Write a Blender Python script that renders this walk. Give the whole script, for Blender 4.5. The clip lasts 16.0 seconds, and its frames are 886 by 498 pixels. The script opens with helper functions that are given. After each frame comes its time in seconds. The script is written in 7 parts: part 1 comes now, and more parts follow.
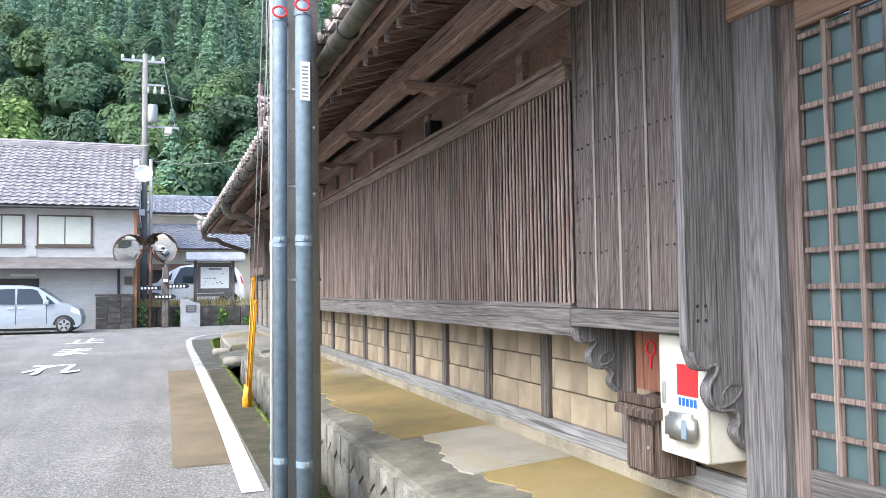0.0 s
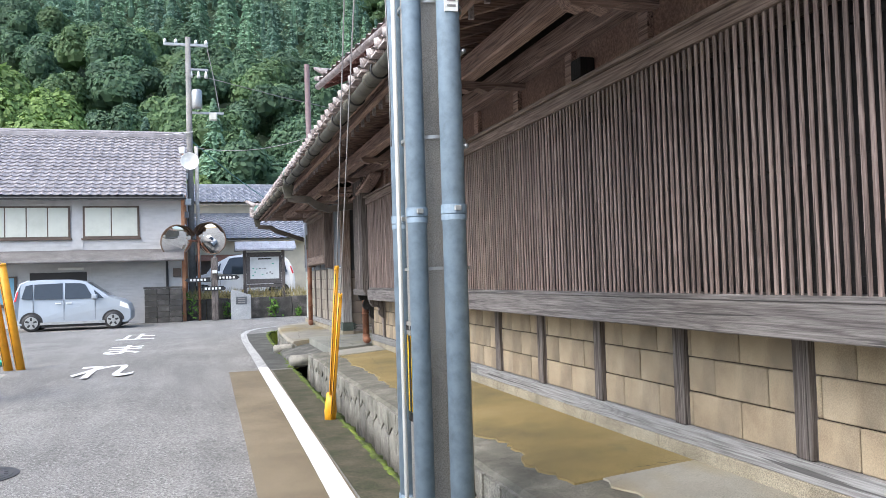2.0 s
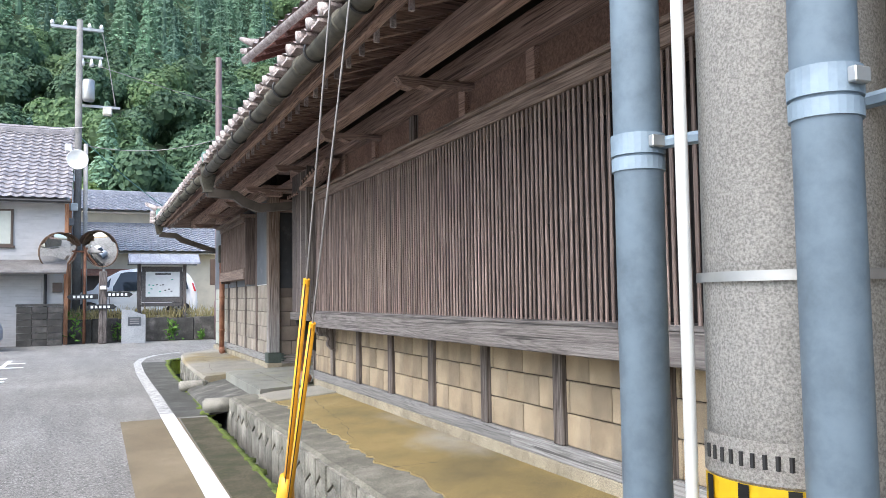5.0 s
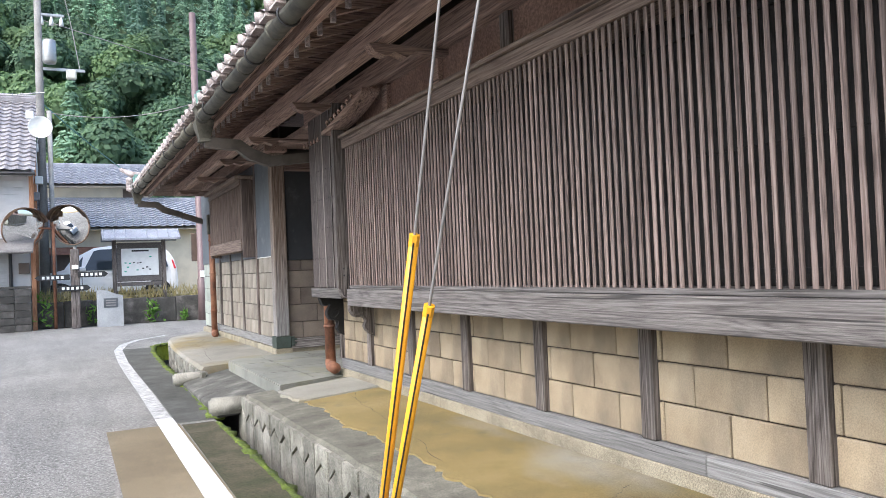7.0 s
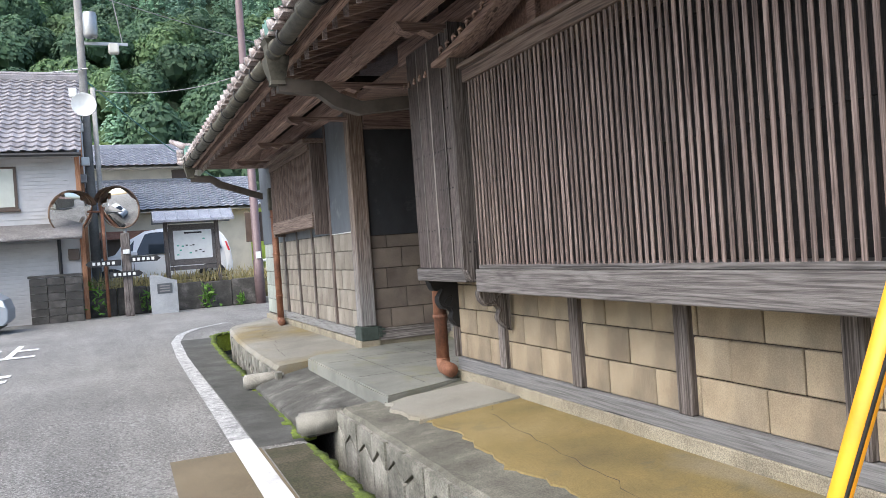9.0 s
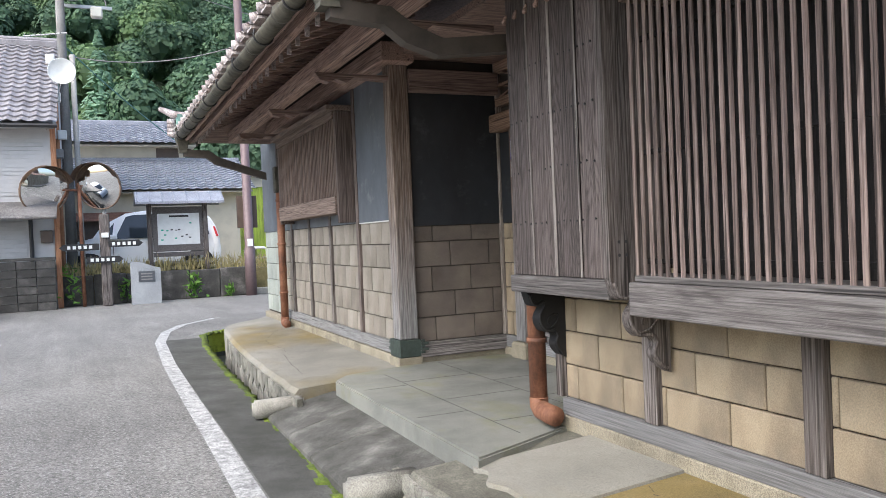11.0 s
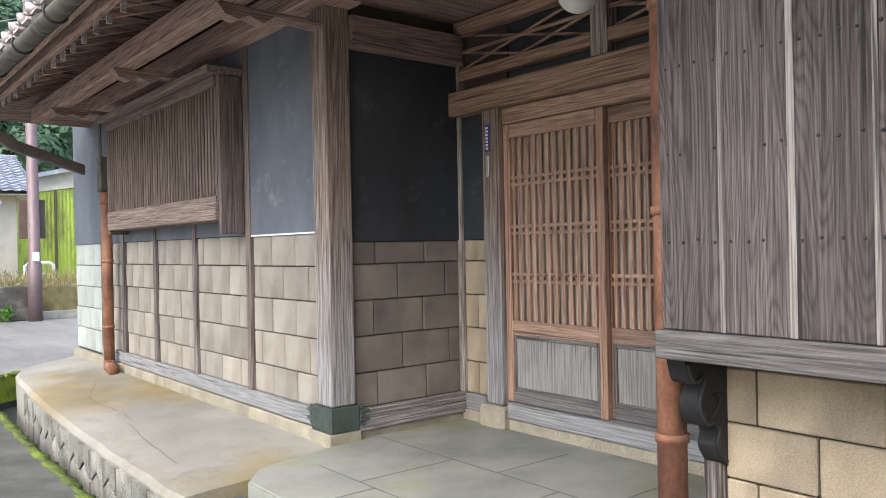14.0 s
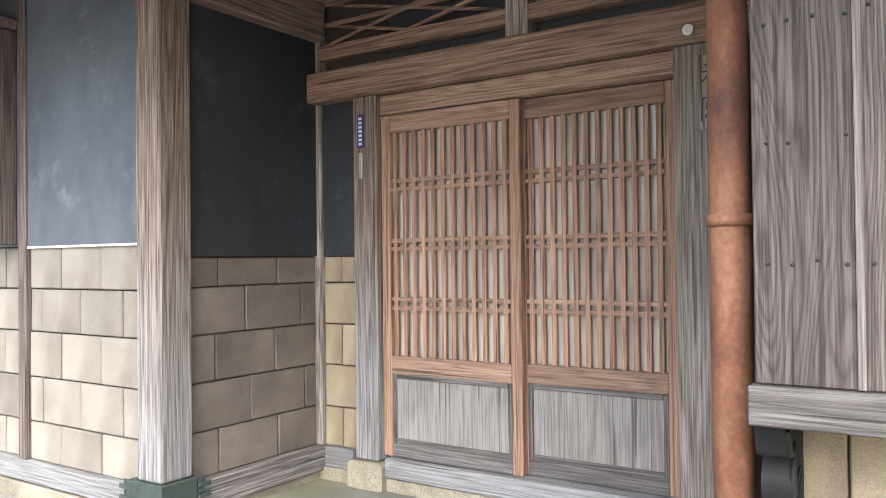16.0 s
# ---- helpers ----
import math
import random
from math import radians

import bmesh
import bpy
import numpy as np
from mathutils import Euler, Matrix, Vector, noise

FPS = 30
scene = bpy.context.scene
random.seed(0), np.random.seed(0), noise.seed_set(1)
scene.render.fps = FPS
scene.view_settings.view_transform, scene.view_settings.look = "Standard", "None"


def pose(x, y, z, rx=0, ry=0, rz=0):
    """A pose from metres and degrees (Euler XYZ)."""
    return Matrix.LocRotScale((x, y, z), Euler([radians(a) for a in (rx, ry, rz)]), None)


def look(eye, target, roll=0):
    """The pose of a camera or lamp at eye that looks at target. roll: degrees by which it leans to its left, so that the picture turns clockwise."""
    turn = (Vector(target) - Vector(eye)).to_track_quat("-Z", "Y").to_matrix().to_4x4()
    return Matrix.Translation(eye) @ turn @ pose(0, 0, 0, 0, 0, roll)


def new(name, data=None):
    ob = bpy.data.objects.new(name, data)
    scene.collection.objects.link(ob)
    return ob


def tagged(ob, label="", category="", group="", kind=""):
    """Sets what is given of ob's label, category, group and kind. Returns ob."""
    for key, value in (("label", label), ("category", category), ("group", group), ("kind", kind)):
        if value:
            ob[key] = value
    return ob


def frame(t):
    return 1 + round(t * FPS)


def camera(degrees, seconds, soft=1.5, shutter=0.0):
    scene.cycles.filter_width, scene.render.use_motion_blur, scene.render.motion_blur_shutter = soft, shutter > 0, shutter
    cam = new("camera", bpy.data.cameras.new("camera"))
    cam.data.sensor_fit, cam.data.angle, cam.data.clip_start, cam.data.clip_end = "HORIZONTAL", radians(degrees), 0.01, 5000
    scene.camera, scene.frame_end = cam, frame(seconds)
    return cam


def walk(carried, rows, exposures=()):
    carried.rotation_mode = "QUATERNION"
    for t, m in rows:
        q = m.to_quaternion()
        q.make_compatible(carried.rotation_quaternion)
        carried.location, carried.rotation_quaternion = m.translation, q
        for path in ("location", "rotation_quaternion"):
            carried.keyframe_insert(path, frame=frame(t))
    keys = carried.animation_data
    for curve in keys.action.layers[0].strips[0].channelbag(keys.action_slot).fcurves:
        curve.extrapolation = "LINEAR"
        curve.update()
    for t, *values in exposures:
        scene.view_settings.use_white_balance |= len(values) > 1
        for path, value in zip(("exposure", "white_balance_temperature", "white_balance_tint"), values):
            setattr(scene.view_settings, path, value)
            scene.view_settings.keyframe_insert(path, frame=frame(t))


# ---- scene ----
cam = camera(58.8, 16.0, soft=0.8)
METRES, EYE, TILT, LEAN, TURN = 13.7, 1.5, 0.0, 0.0, -19.8
ROWS = [
    (0.0, 0.0, 0.0, 0.0, 0.04, 2.98, 0.73),
    (0.5, -0.0159, 0.0232, 0.001, 2.89, 3.09, 0.33),
    (1.0, -0.0274, 0.0496, -0.0006, 3.26, 2.78, 1.06),
    (1.5, -0.0404, 0.0803, 0.0001, 6.06, 2.15, 1.23),
    (2.0, -0.0561, 0.1098, 0.0028, 2.86, 2.04, 1.76),
    (2.5, -0.0667, 0.1389, 0.0025, 2.38, 2.07, 2.12),
    (3.0, -0.0789, 0.1684, 0.0027, 2.2, 2.83, 1.32),
    (3.5, -0.0926, 0.1995, 0.0054, -2.34, 3.94, -0.05),
    (4.0, -0.1024, 0.2318, 0.0048, -2.68, 4.28, -0.28),
    (6.5, -0.1566, 0.399, 0.0036, -7.25, 1.49, 2.6),
    (7.0, -0.1707, 0.432, 0.0034, -6.13, 1.32, 2.37),
    (7.5, -0.1819, 0.465, 0.0039, -6.13, 1.02, 2.54),
    (8.0, -0.1927, 0.499, 0.0049, -1.7, 0.62, 0.83),
    (8.5, -0.2046, 0.5314, 0.006, -2.52, 0.31, 1.88),
    (9.0, -0.2127, 0.5632, 0.005, -2.91, -0.32, 4.04),
    (9.5, -0.2241, 0.5956, 0.0049, -2.48, -0.61, 3.13),
    (10.0, -0.2346, 0.6289, 0.0064, -2.48, -0.75, 3.51),
    (12.5, -0.2865, 0.777, 0.0119, -9.43, -1.49, 1.02),
    (13.0, -0.2941, 0.8024, 0.0114, -11.21, -1.31, 1.77),
    (13.5, -0.3039, 0.8277, 0.0116, -13.42, -0.5, 0.82),
    (14.0, -0.314, 0.8541, 0.0128, -19.0, -0.12, 1.14),
    (14.5, -0.318, 0.8801, 0.0116, -19.81, -0.17, 1.24),
    (15.0, -0.3247, 0.903, 0.012, -23.95, 0.09, 0.37),
    (15.5, -0.3299, 0.9219, 0.014, -32.9, 0.58, 0.47),
    (16.0, -0.3275, 0.9384, 0.0141, -36.78, 0.83, 0.64),
]
walk(cam, [(t, pose(0, 0, EYE, TILT, LEAN, TURN) @ pose(METRES * x, METRES * y, METRES * z, 90 + pitch, roll, yaw)) for t, x, y, z, yaw, pitch, roll in ROWS],
     [(0.0, 1.68, 5900, 10), (2.0, 1.36, 5950, 10), (3.0, 1.33, 5950, 10), (4.0, 1.4, 5950, 10), (6.5, 1.52, 5950, 10), (7.2, 1.5, 6000, 10), (8.5, 1.27, 6050, 10), (10.0, 1.25, 6050, 10), (12.5, 1.38, 6100, 10), (14.0, 1.65, 6100, 10), (15.0, 1.76, 6100, 10), (16.0, 2.25, 6100, 10)])

# ---- light ----
world = bpy.data.worlds.new("world")
scene.world = world
world.use_nodes = True
wn = world.node_tree
sky = wn.nodes.new("ShaderNodeTexSky")
sky.sky_type = 'NISHITA'
sky.sun_disc = False
sky.sun_elevation, sky.sun_rotation = radians(49), radians(242)
sky.air_density, sky.dust_density, sky.ozone_density = 1.0, 4.0, 1.0
wn.links.new(sky.outputs[0], wn.nodes["Background"].inputs[0])
wn.nodes["Background"].inputs[1].default_value = 0.15
sun = new("sun", bpy.data.lights.new("sun", 'SUN'))
sun.data.energy, sun.data.angle, sun.data.color = 1.15, radians(70), (1.0, 0.97, 0.93)
sun.matrix_basis = look((-25, -13, 32), (0, 0, 0))


# ---- materials ----
class Nodes:
    """A short way to write a node material."""

    def __init__(self, name, rough=0.8, metal=0.0):
        self.mat = bpy.data.materials.new(name)
        self.mat.use_nodes = True
        self.tree = self.mat.node_tree
        self.bsdf = self.tree.nodes["Principled BSDF"]
        self.bsdf.inputs["Roughness"].default_value = rough
        self.bsdf.inputs["Metallic"].default_value = metal
        self.coord = self.add("ShaderNodeTexCoord").outputs["Object"]
        info = self.add("ShaderNodeObjectInfo")
        self.rand = info.outputs["Random"]

    def add(self, kind):
        return self.tree.nodes.new(kind)

    def link(self, a, b):
        self.tree.links.new(a, b)

    def moved(self, scale=(1, 1, 1), wander=0.0):
        """The object's coordinates, scaled, shifted at random from object to object."""
        m = self.add("ShaderNodeMapping")
        m.inputs["Scale"].default_value = scale
        self.link(self.coord, m.inputs["Vector"])
        if wander:
            mul = self.add("ShaderNodeMath")
            mul.operation = 'MULTIPLY'
            mul.inputs[1].default_value = wander
            self.link(self.rand, mul.inputs[0])
            c = self.add("ShaderNodeCombineXYZ")
            for i in range(3):
                self.link(mul.outputs[0], c.inputs[i])
            self.link(c.outputs[0], m.inputs["Location"])
        return m.outputs[0]

    def noise(self, scale, vec=None, detail=5.0, rough=0.6, distort=0.0):
        n = self.add("ShaderNodeTexNoise")
        n.inputs["Scale"].default_value = scale
        n.inputs["Detail"].default_value = detail
        n.inputs["Roughness"].default_value = rough
        n.inputs["Distortion"].default_value = distort
        self.link(vec if vec is not None else self.coord, n.inputs["Vector"])
        return n.outputs["Fac"]

    def ramp(self, fac, *stops):
        r = self.add("ShaderNodeValToRGB")
        e = r.color_ramp.elements
        while len(e) < len(stops):
            e.new(0.5)
        for el, (p, c) in zip(e, stops):
            el.position = p
            el.color = (*c, 1) if len(c) == 3 else c
        self.link(fac, r.inputs[0])
        return r.outputs[0]

    def grey(self, fac, a, b, lo=0.0, hi=1.0):
        return self.ramp(fac, (a, (lo, lo, lo)), (b, (hi, hi, hi)))

    def mix(self, fac, a, b, mode='MIX'):
        m = self.add("ShaderNodeMix")
        m.data_type = 'RGBA'
        m.blend_type = mode
        for sock, v in ((m.inputs[0], fac), (m.inputs[6], a), (m.inputs[7], b)):
            if isinstance(v, (int, float)):
                sock.default_value = v
            elif isinstance(v, tuple):
                sock.default_value = (*v, 1)
            else:
                self.link(v, sock)
        return m.outputs[2]

    def vary(self, colour, lo=0.8, hi=1.15):
        """Lightness that differs from object to object."""
        return self.mix(1.0, colour, self.grey(self.rand, 0.0, 1.0, lo, hi), 'MULTIPLY')

    def done(self, colour=None, bump=None, depth=0.002, strength=0.6, rough=None):
        if colour is not None:
            self.link(colour, self.bsdf.inputs["Base Color"])
        if rough is not None:
            self.link(rough, self.bsdf.inputs["Roughness"])
        if bump is not None:
            b = self.add("ShaderNodeBump")
            b.inputs["Strength"].default_value = strength
            b.inputs["Distance"].default_value = depth
            self.link(bump, b.inputs["Height"])
            self.link(b.outputs[0], self.bsdf.inputs["Normal"])
        return self.mat


def wood(name, dark, mid, light, along="z", rough=0.8, vary=(0.8, 1.15), fine=1.0, figure=None, lines=105.0, silver=0.0, bold=0.0):
    """Weathered timber: figure from bent growth rings, fibres along the grain, stains, checks and bleached streaks."""
    n = Nodes(name, rough)
    s = {"z": (6, 6, 0.4), "y": (8, 0.5, 8), "x": (0.5, 8, 8)}[along]
    s = figure or s
    f = {"z": (110, 110, 2.4), "y": (110, 2.4, 110), "x": (2.4, 110, 110)}[along]
    c = {"z": (42, 42, 0.9), "y": (42, 0.9, 42), "x": (0.9, 42, 42)}[along]
    bent = n.noise(1.0 * fine, n.moved(s, 37.0), 2, 0.4, 0.1)
    k = n.add("ShaderNodeMath")
    k.operation = 'MULTIPLY'
    k.inputs[1].default_value = lines
    n.link(bent, k.inputs[0])
    sn = n.add("ShaderNodeMath")
    sn.operation = 'SINE'
    n.link(k.outputs[0], sn.inputs[0])
    up = n.add("ShaderNodeMath")
    up.operation = 'MULTIPLY_ADD'
    up.inputs[1].default_value = 0.5
    up.inputs[2].default_value = 0.5
    n.link(sn.outputs[0], up.inputs[0])
    rings = n.ramp(up.outputs[0], (0.0, (0.3 - bold,) * 3), (0.3, (0.5,) * 3), (1.0, (0.62 + bold,) * 3))
    fib = n.noise(1.0, n.moved(f, 53.0), 4, 0.7)
    g = n.mix(0.55, rings, n.grey(fib, 0.32, 0.68))
    col = n.ramp(g, (0.28, dark), (0.5, mid), (0.74, light))
    stain = n.noise(1.6, n.moved(tuple(0.3 * v for v in s), 11.0), 5, 0.65)
    col = n.mix(n.grey(stain, 0.5, 0.68, 0.0, 0.4), col, dark)
    bleach = n.noise(1.3, n.moved(tuple(1.6 * v for v in s), 71.0), 6, 0.7)
    col = n.mix(n.grey(bleach, 0.6, 0.76, 0.0, 0.15), col, light)
    check = n.noise(1.0, n.moved(c, 29.0), 2, 0.5)
    col = n.mix(n.grey(check, 0.655, 0.7, 0.0, 0.8), col, tuple(0.3 * v for v in dark))
    if silver:
        z = n.add("ShaderNodeSeparateXYZ")
        n.link(n.coord, z.inputs[0])
        ragged = n.add("ShaderNodeMath")
        ragged.operation = 'MULTIPLY_ADD'
        ragged.inputs[1].default_value = 1.6
        n.link(n.noise(1.0, n.moved((14, 14, 0.8), 3.0), 4, 0.6), ragged.inputs[0])
        n.link(z.outputs[2], ragged.inputs[2])
        part_way = n.add("ShaderNodeMath")
        part_way.operation = 'MULTIPLY'
        part_way.inputs[1].default_value = 0.2
        n.link(ragged.outputs[0], part_way.inputs[0])
        grey = n.ramp(g, (0.28, (0.1, 0.096, 0.094)), (0.5, (0.19, 0.185, 0.18)), (0.74, (0.31, 0.305, 0.3)))
        col = n.mix(n.grey(part_way.outputs[0], 0.2 * silver, 0.2 * silver + 0.2, 1.0, 0.0), col, grey)
    return n.done(n.vary(col, *vary), n.mix(n.grey(check, 0.64, 0.7, 0.0, 1.0), g, (0.0, 0.0, 0.0)), 0.0035, 0.7)


def speckled(name, a, b, c, fine=120.0, broad=1.5, rough=0.9, depth=0.003, vary=None, strength=0.6):
    """Stone, concrete and the like: a fine grain in broad patches."""
    n = Nodes(name, rough)
    f = n.noise(fine, None, 3, 0.7)
    p = n.noise(broad, n.moved((1, 1, 1), 23.0), 6, 0.62)
    col = n.ramp(p, (0.3, a), (0.52, b), (0.75, c))
    col = n.mix(0.6, col, n.grey(f, 0.36, 0.64, 0.4, 1.6), 'MULTIPLY')
    if vary:
        col = n.vary(col, *vary)
    return n.done(col, n.mix(0.5, f, p), depth, strength)


def plain(name, colour, rough=0.5, metal=0.0, wear=0.12, fine=6.0, depth=0.0006):
    """Paint, plastic and metal with a faint unevenness."""
    n = Nodes(name, rough, metal)
    f = n.noise(fine, n.moved((1, 1, 1), 5.0), 6, 0.65)
    d = tuple(v * (1 - 2 * wear) for v in colour)
    l = tuple(min(1, v * (1 + wear)) for v in colour)
    return n.done(n.ramp(f, (0.3, d), (0.55, colour), (0.8, l)), f, depth, 0.4)


def asphalt_material():
    n = Nodes("asphalt", 0.85)
    f = n.noise(38, None, 8, 0.9)
    v = n.add("ShaderNodeTexVoronoi")
    v.inputs["Scale"].default_value = 95
    n.link(n.coord, v.inputs["Vector"])
    p = n.noise(0.5, None, 6, 0.6)
    s = n.noise(2.2, n.moved((1, 0.16, 1)), 5, 0.65)
    col = n.ramp(p, (0.3, (0.12, 0.116, 0.105)), (0.7, (0.195, 0.19, 0.174)))
    col = n.mix(0.5, col, n.grey(s, 0.36, 0.64, 0.65, 1.3), 'MULTIPLY')
    col = n.mix(0.75, col, n.grey(f, 0.4, 0.6, 0.1, 2.0), 'MULTIPLY')
    chip = n.noise(60, None, 2, 0.6)
    col = n.mix(n.grey(chip, 0.57, 0.66, 0.0, 0.7), col, (0.42, 0.41, 0.39))
    return n.done(col, n.mix(0.5, v.outputs["Distance"], f), 0.006, 0.8)


def platform_material(name="yellowed_concrete", lo=0.57, hi=0.66):
    n = Nodes(name, 0.85)
    f = n.noise(140, None, 3, 0.7)
    p = n.noise(0.9, None, 6, 0.6)
    q = n.noise(0.35, n.moved((1.4, 0.7, 1)), 5, 0.55)
    ochre = n.ramp(p, (0.3, (0.11, 0.088, 0.038)), (0.5, (0.2, 0.15, 0.054)), (0.72, (0.27, 0.215, 0.1)))
    grey = n.ramp(p, (0.3, (0.16, 0.155, 0.135)), (0.7, (0.31, 0.295, 0.25)))
    col = n.mix(n.grey(q, lo, hi), ochre, grey)
    col = n.mix(0.45, col, n.grey(f, 0.36, 0.64, 0.5, 1.5), 'MULTIPLY')
    dirt = n.noise(2.6, None, 6, 0.7)
    col = n.mix(n.grey(dirt, 0.6, 0.72, 0.0, 0.5), col, (0.09, 0.085, 0.06))
    return n.done(col, n.mix(0.5, f, p), 0.004, 0.5)


def porch_material():
    """Grey stone with faint wear and yellow-green algae in drifts."""
    n = Nodes("grey_porch_slab", 0.75)
    f = n.noise(170, None, 4, 0.7)
    p = n.noise(1.3, n.moved((1, 1, 1)), 7, 0.66)
    col = n.ramp(p, (0.3, (0.125, 0.127, 0.112)), (0.5, (0.2, 0.203, 0.18)), (0.72, (0.285, 0.285, 0.245)))
    col = n.mix(0.4, col, n.grey(f, 0.36, 0.64, 0.55, 1.45), 'MULTIPLY')
    algae = n.noise(0.85, n.moved((1, 1, 1)), 6, 0.68, 0.4)
    col = n.mix(n.grey(algae, 0.52, 0.66, 0.0, 0.6), col, (0.19, 0.185, 0.06))
    return n.done(col, n.mix(0.5, f, p), 0.003, 0.6)


def block_material(name, a, b, c, soot=0.55):
    n = Nodes(name, 0.85)
    f = n.noise(160, None, 3, 0.7)
    p = n.noise(2.4, n.moved((1, 1, 1), 31.0), 6, 0.62)
    drip = n.noise(1.1, n.moved((2.2, 2.2, 0.5)), 5, 0.6)
    col = n.ramp(p, (0.3, a), (0.5, b), (0.75, c))
    col = n.mix(n.grey(drip, 0.48, 0.68, 0.0, soot), col, (0.12, 0.10, 0.075))
    col = n.mix(0.35, col, n.grey(f, 0.36, 0.64, 0.55, 1.45), 'MULTIPLY')
    return n.done(n.vary(col, 0.86, 1.1), n.mix(0.4, f, p), 0.003, 0.5)


def plaster_material(name="shaded_black_plaster", tone_scale=1.0, scuffs=0.55):
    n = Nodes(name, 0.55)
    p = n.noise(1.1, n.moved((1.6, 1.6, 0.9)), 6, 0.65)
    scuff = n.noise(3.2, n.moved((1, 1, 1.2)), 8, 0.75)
    col = n.ramp(p, *[(at, tuple(tone_scale * v for v in c)) for at, c in ((0.3, (0.042, 0.049, 0.057)), (0.6, (0.088, 0.1, 0.113)), (0.8, (0.145, 0.16, 0.175)))])
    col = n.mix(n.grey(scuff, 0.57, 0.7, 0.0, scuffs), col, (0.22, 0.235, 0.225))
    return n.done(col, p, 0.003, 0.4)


def foliage(name, a, b, c):
    n = Nodes(name, 0.75)
    geo = n.add("ShaderNodeNewGeometry")
    p = n.noise(0.16, None, 3, 0.55)
    col = n.ramp(geo.outputs["Random Per Island"], (0.0, a), (0.5, b), (1.0, c))
    col = n.mix(0.7, col, n.grey(p, 0.36, 0.64, 0.72, 1.3), 'MULTIPLY')
    mat = n.done(col)
    t = n.add("ShaderNodeBsdfTranslucent")
    n.link(col, t.inputs["Color"])
    mx = n.add("ShaderNodeMixShader")
    mx.inputs[0].default_value = 0.38
    out = [k for k in n.tree.nodes if k.type == 'OUTPUT_MATERIAL'][0]
    n.link(n.bsdf.outputs[0], mx.inputs[1])
    n.link(t.outputs[0], mx.inputs[2])
    n.link(mx.outputs[0], out.inputs["Surface"])
    return mat


def rust_material():
    n = Nodes("rusty_painted_iron", 0.75)
    p = n.noise(5, n.moved((1, 1, 0.6)), 6, 0.7)
    f = n.noise(60, None, 3, 0.7)
    col = n.ramp(p, (0.32, (0.07, 0.032, 0.02)), (0.5, (0.2, 0.085, 0.045)), (0.68, (0.3, 0.15, 0.085)))
    return n.done(n.mix(0.4, col, n.grey(f, 0.3, 0.7, 0.5, 1.4), 'MULTIPLY'), f, 0.002, 0.6)


M = {}
M["asphalt"] = asphalt_material()
M["patch"] = speckled("brown_concrete_patch", (0.115, 0.09, 0.052), (0.165, 0.132, 0.08), (0.215, 0.178, 0.115), 170, 1.0)
M["platform"] = platform_material()
M["platform_pale"] = platform_material("pale_walk_concrete", 0.38, 0.5)
M["kerb"] = speckled("weathered_kerb_concrete", (0.16, 0.155, 0.13), (0.3, 0.29, 0.25), (0.42, 0.4, 0.35), 130, 3.0)
M["kerb_dark"] = speckled("lichened_edge_stone", (0.065, 0.062, 0.047), (0.125, 0.12, 0.094), (0.225, 0.215, 0.175), 120, 4.0, 0.92, 0.003, None, 0.6)
M["porch"] = porch_material()
M["porch_joint"] = plain("filled_joint", (0.085, 0.085, 0.07), 0.9)
M["flame"] = wood("flame_grained_board", (0.038, 0.03, 0.027), (0.088, 0.071, 0.064), (0.16, 0.135, 0.124), "z", 0.85, (0.8, 1.15), 1.0, (5.5, 5.5, 0.7), 240.0, bold=0.03)
M["pale_edge"] = wood("pale_split_edge", (0.14, 0.125, 0.11), (0.25, 0.225, 0.2), (0.36, 0.33, 0.3), "z", 0.85)
M["char"] = plain("charred_timber", (0.009, 0.0085, 0.008), 0.75, 0, 0.4, 14.0, 0.004)
M["footing"] = speckled("pale_footing_stone", (0.17, 0.15, 0.11), (0.27, 0.24, 0.175), (0.36, 0.325, 0.245), 150, 4.0)
M["stone"] = speckled("carved_granite", (0.07, 0.068, 0.052), (0.19, 0.184, 0.152), (0.33, 0.315, 0.27), 90, 4.0, 0.92, 0.006, (0.8, 1.2), 0.9)
M["moss"] = speckled("moss", (0.035, 0.045, 0.01), (0.085, 0.12, 0.015), (0.19, 0.24, 0.02), 90, 5.0, 1.0, 0.015, None, 1.0)
M["dirt"] = speckled("mossy_grit", (0.024, 0.03, 0.008), (0.055, 0.049, 0.026), (0.095, 0.083, 0.052), 60, 3.5, 0.95, 0.008, None, 0.9)
M["ditch"] = speckled("dark_ditch", (0.02, 0.02, 0.015), (0.04, 0.042, 0.03), (0.07, 0.075, 0.05), 90, 4.0, 0.6)
M["block"] = block_material("cream_block", (0.215, 0.168, 0.112), (0.32, 0.258, 0.172), (0.415, 0.345, 0.24), 0.75)
# darker than the street blocks: the recess's shade put into the block colour
M["block_grey"] = block_material("recess_shade_block", (0.1, 0.082, 0.069), (0.155, 0.13, 0.108), (0.23, 0.193, 0.155), 0.5)
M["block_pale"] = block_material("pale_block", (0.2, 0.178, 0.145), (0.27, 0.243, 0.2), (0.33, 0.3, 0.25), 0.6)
M["tile_pale"] = block_material("pale_green_block", (0.27, 0.3, 0.265), (0.33, 0.36, 0.315), (0.38, 0.41, 0.36), 0.2)
M["joint"] = plain("dark_mortar", (0.06, 0.05, 0.04), 0.95)
M["grey_v"] = wood("weathered_board", (0.04, 0.032, 0.027), (0.112, 0.095, 0.085), (0.23, 0.207, 0.19), "z", 0.85, (0.75, 1.2))
M["silver_v"] = wood("silver_grey_board", (0.075, 0.072, 0.071), (0.135, 0.131, 0.13), (0.215, 0.212, 0.212), "z", 0.85, (0.92, 1.08), 1.0, (7.0, 7.0, 0.5), 150.0, bold=0.05)
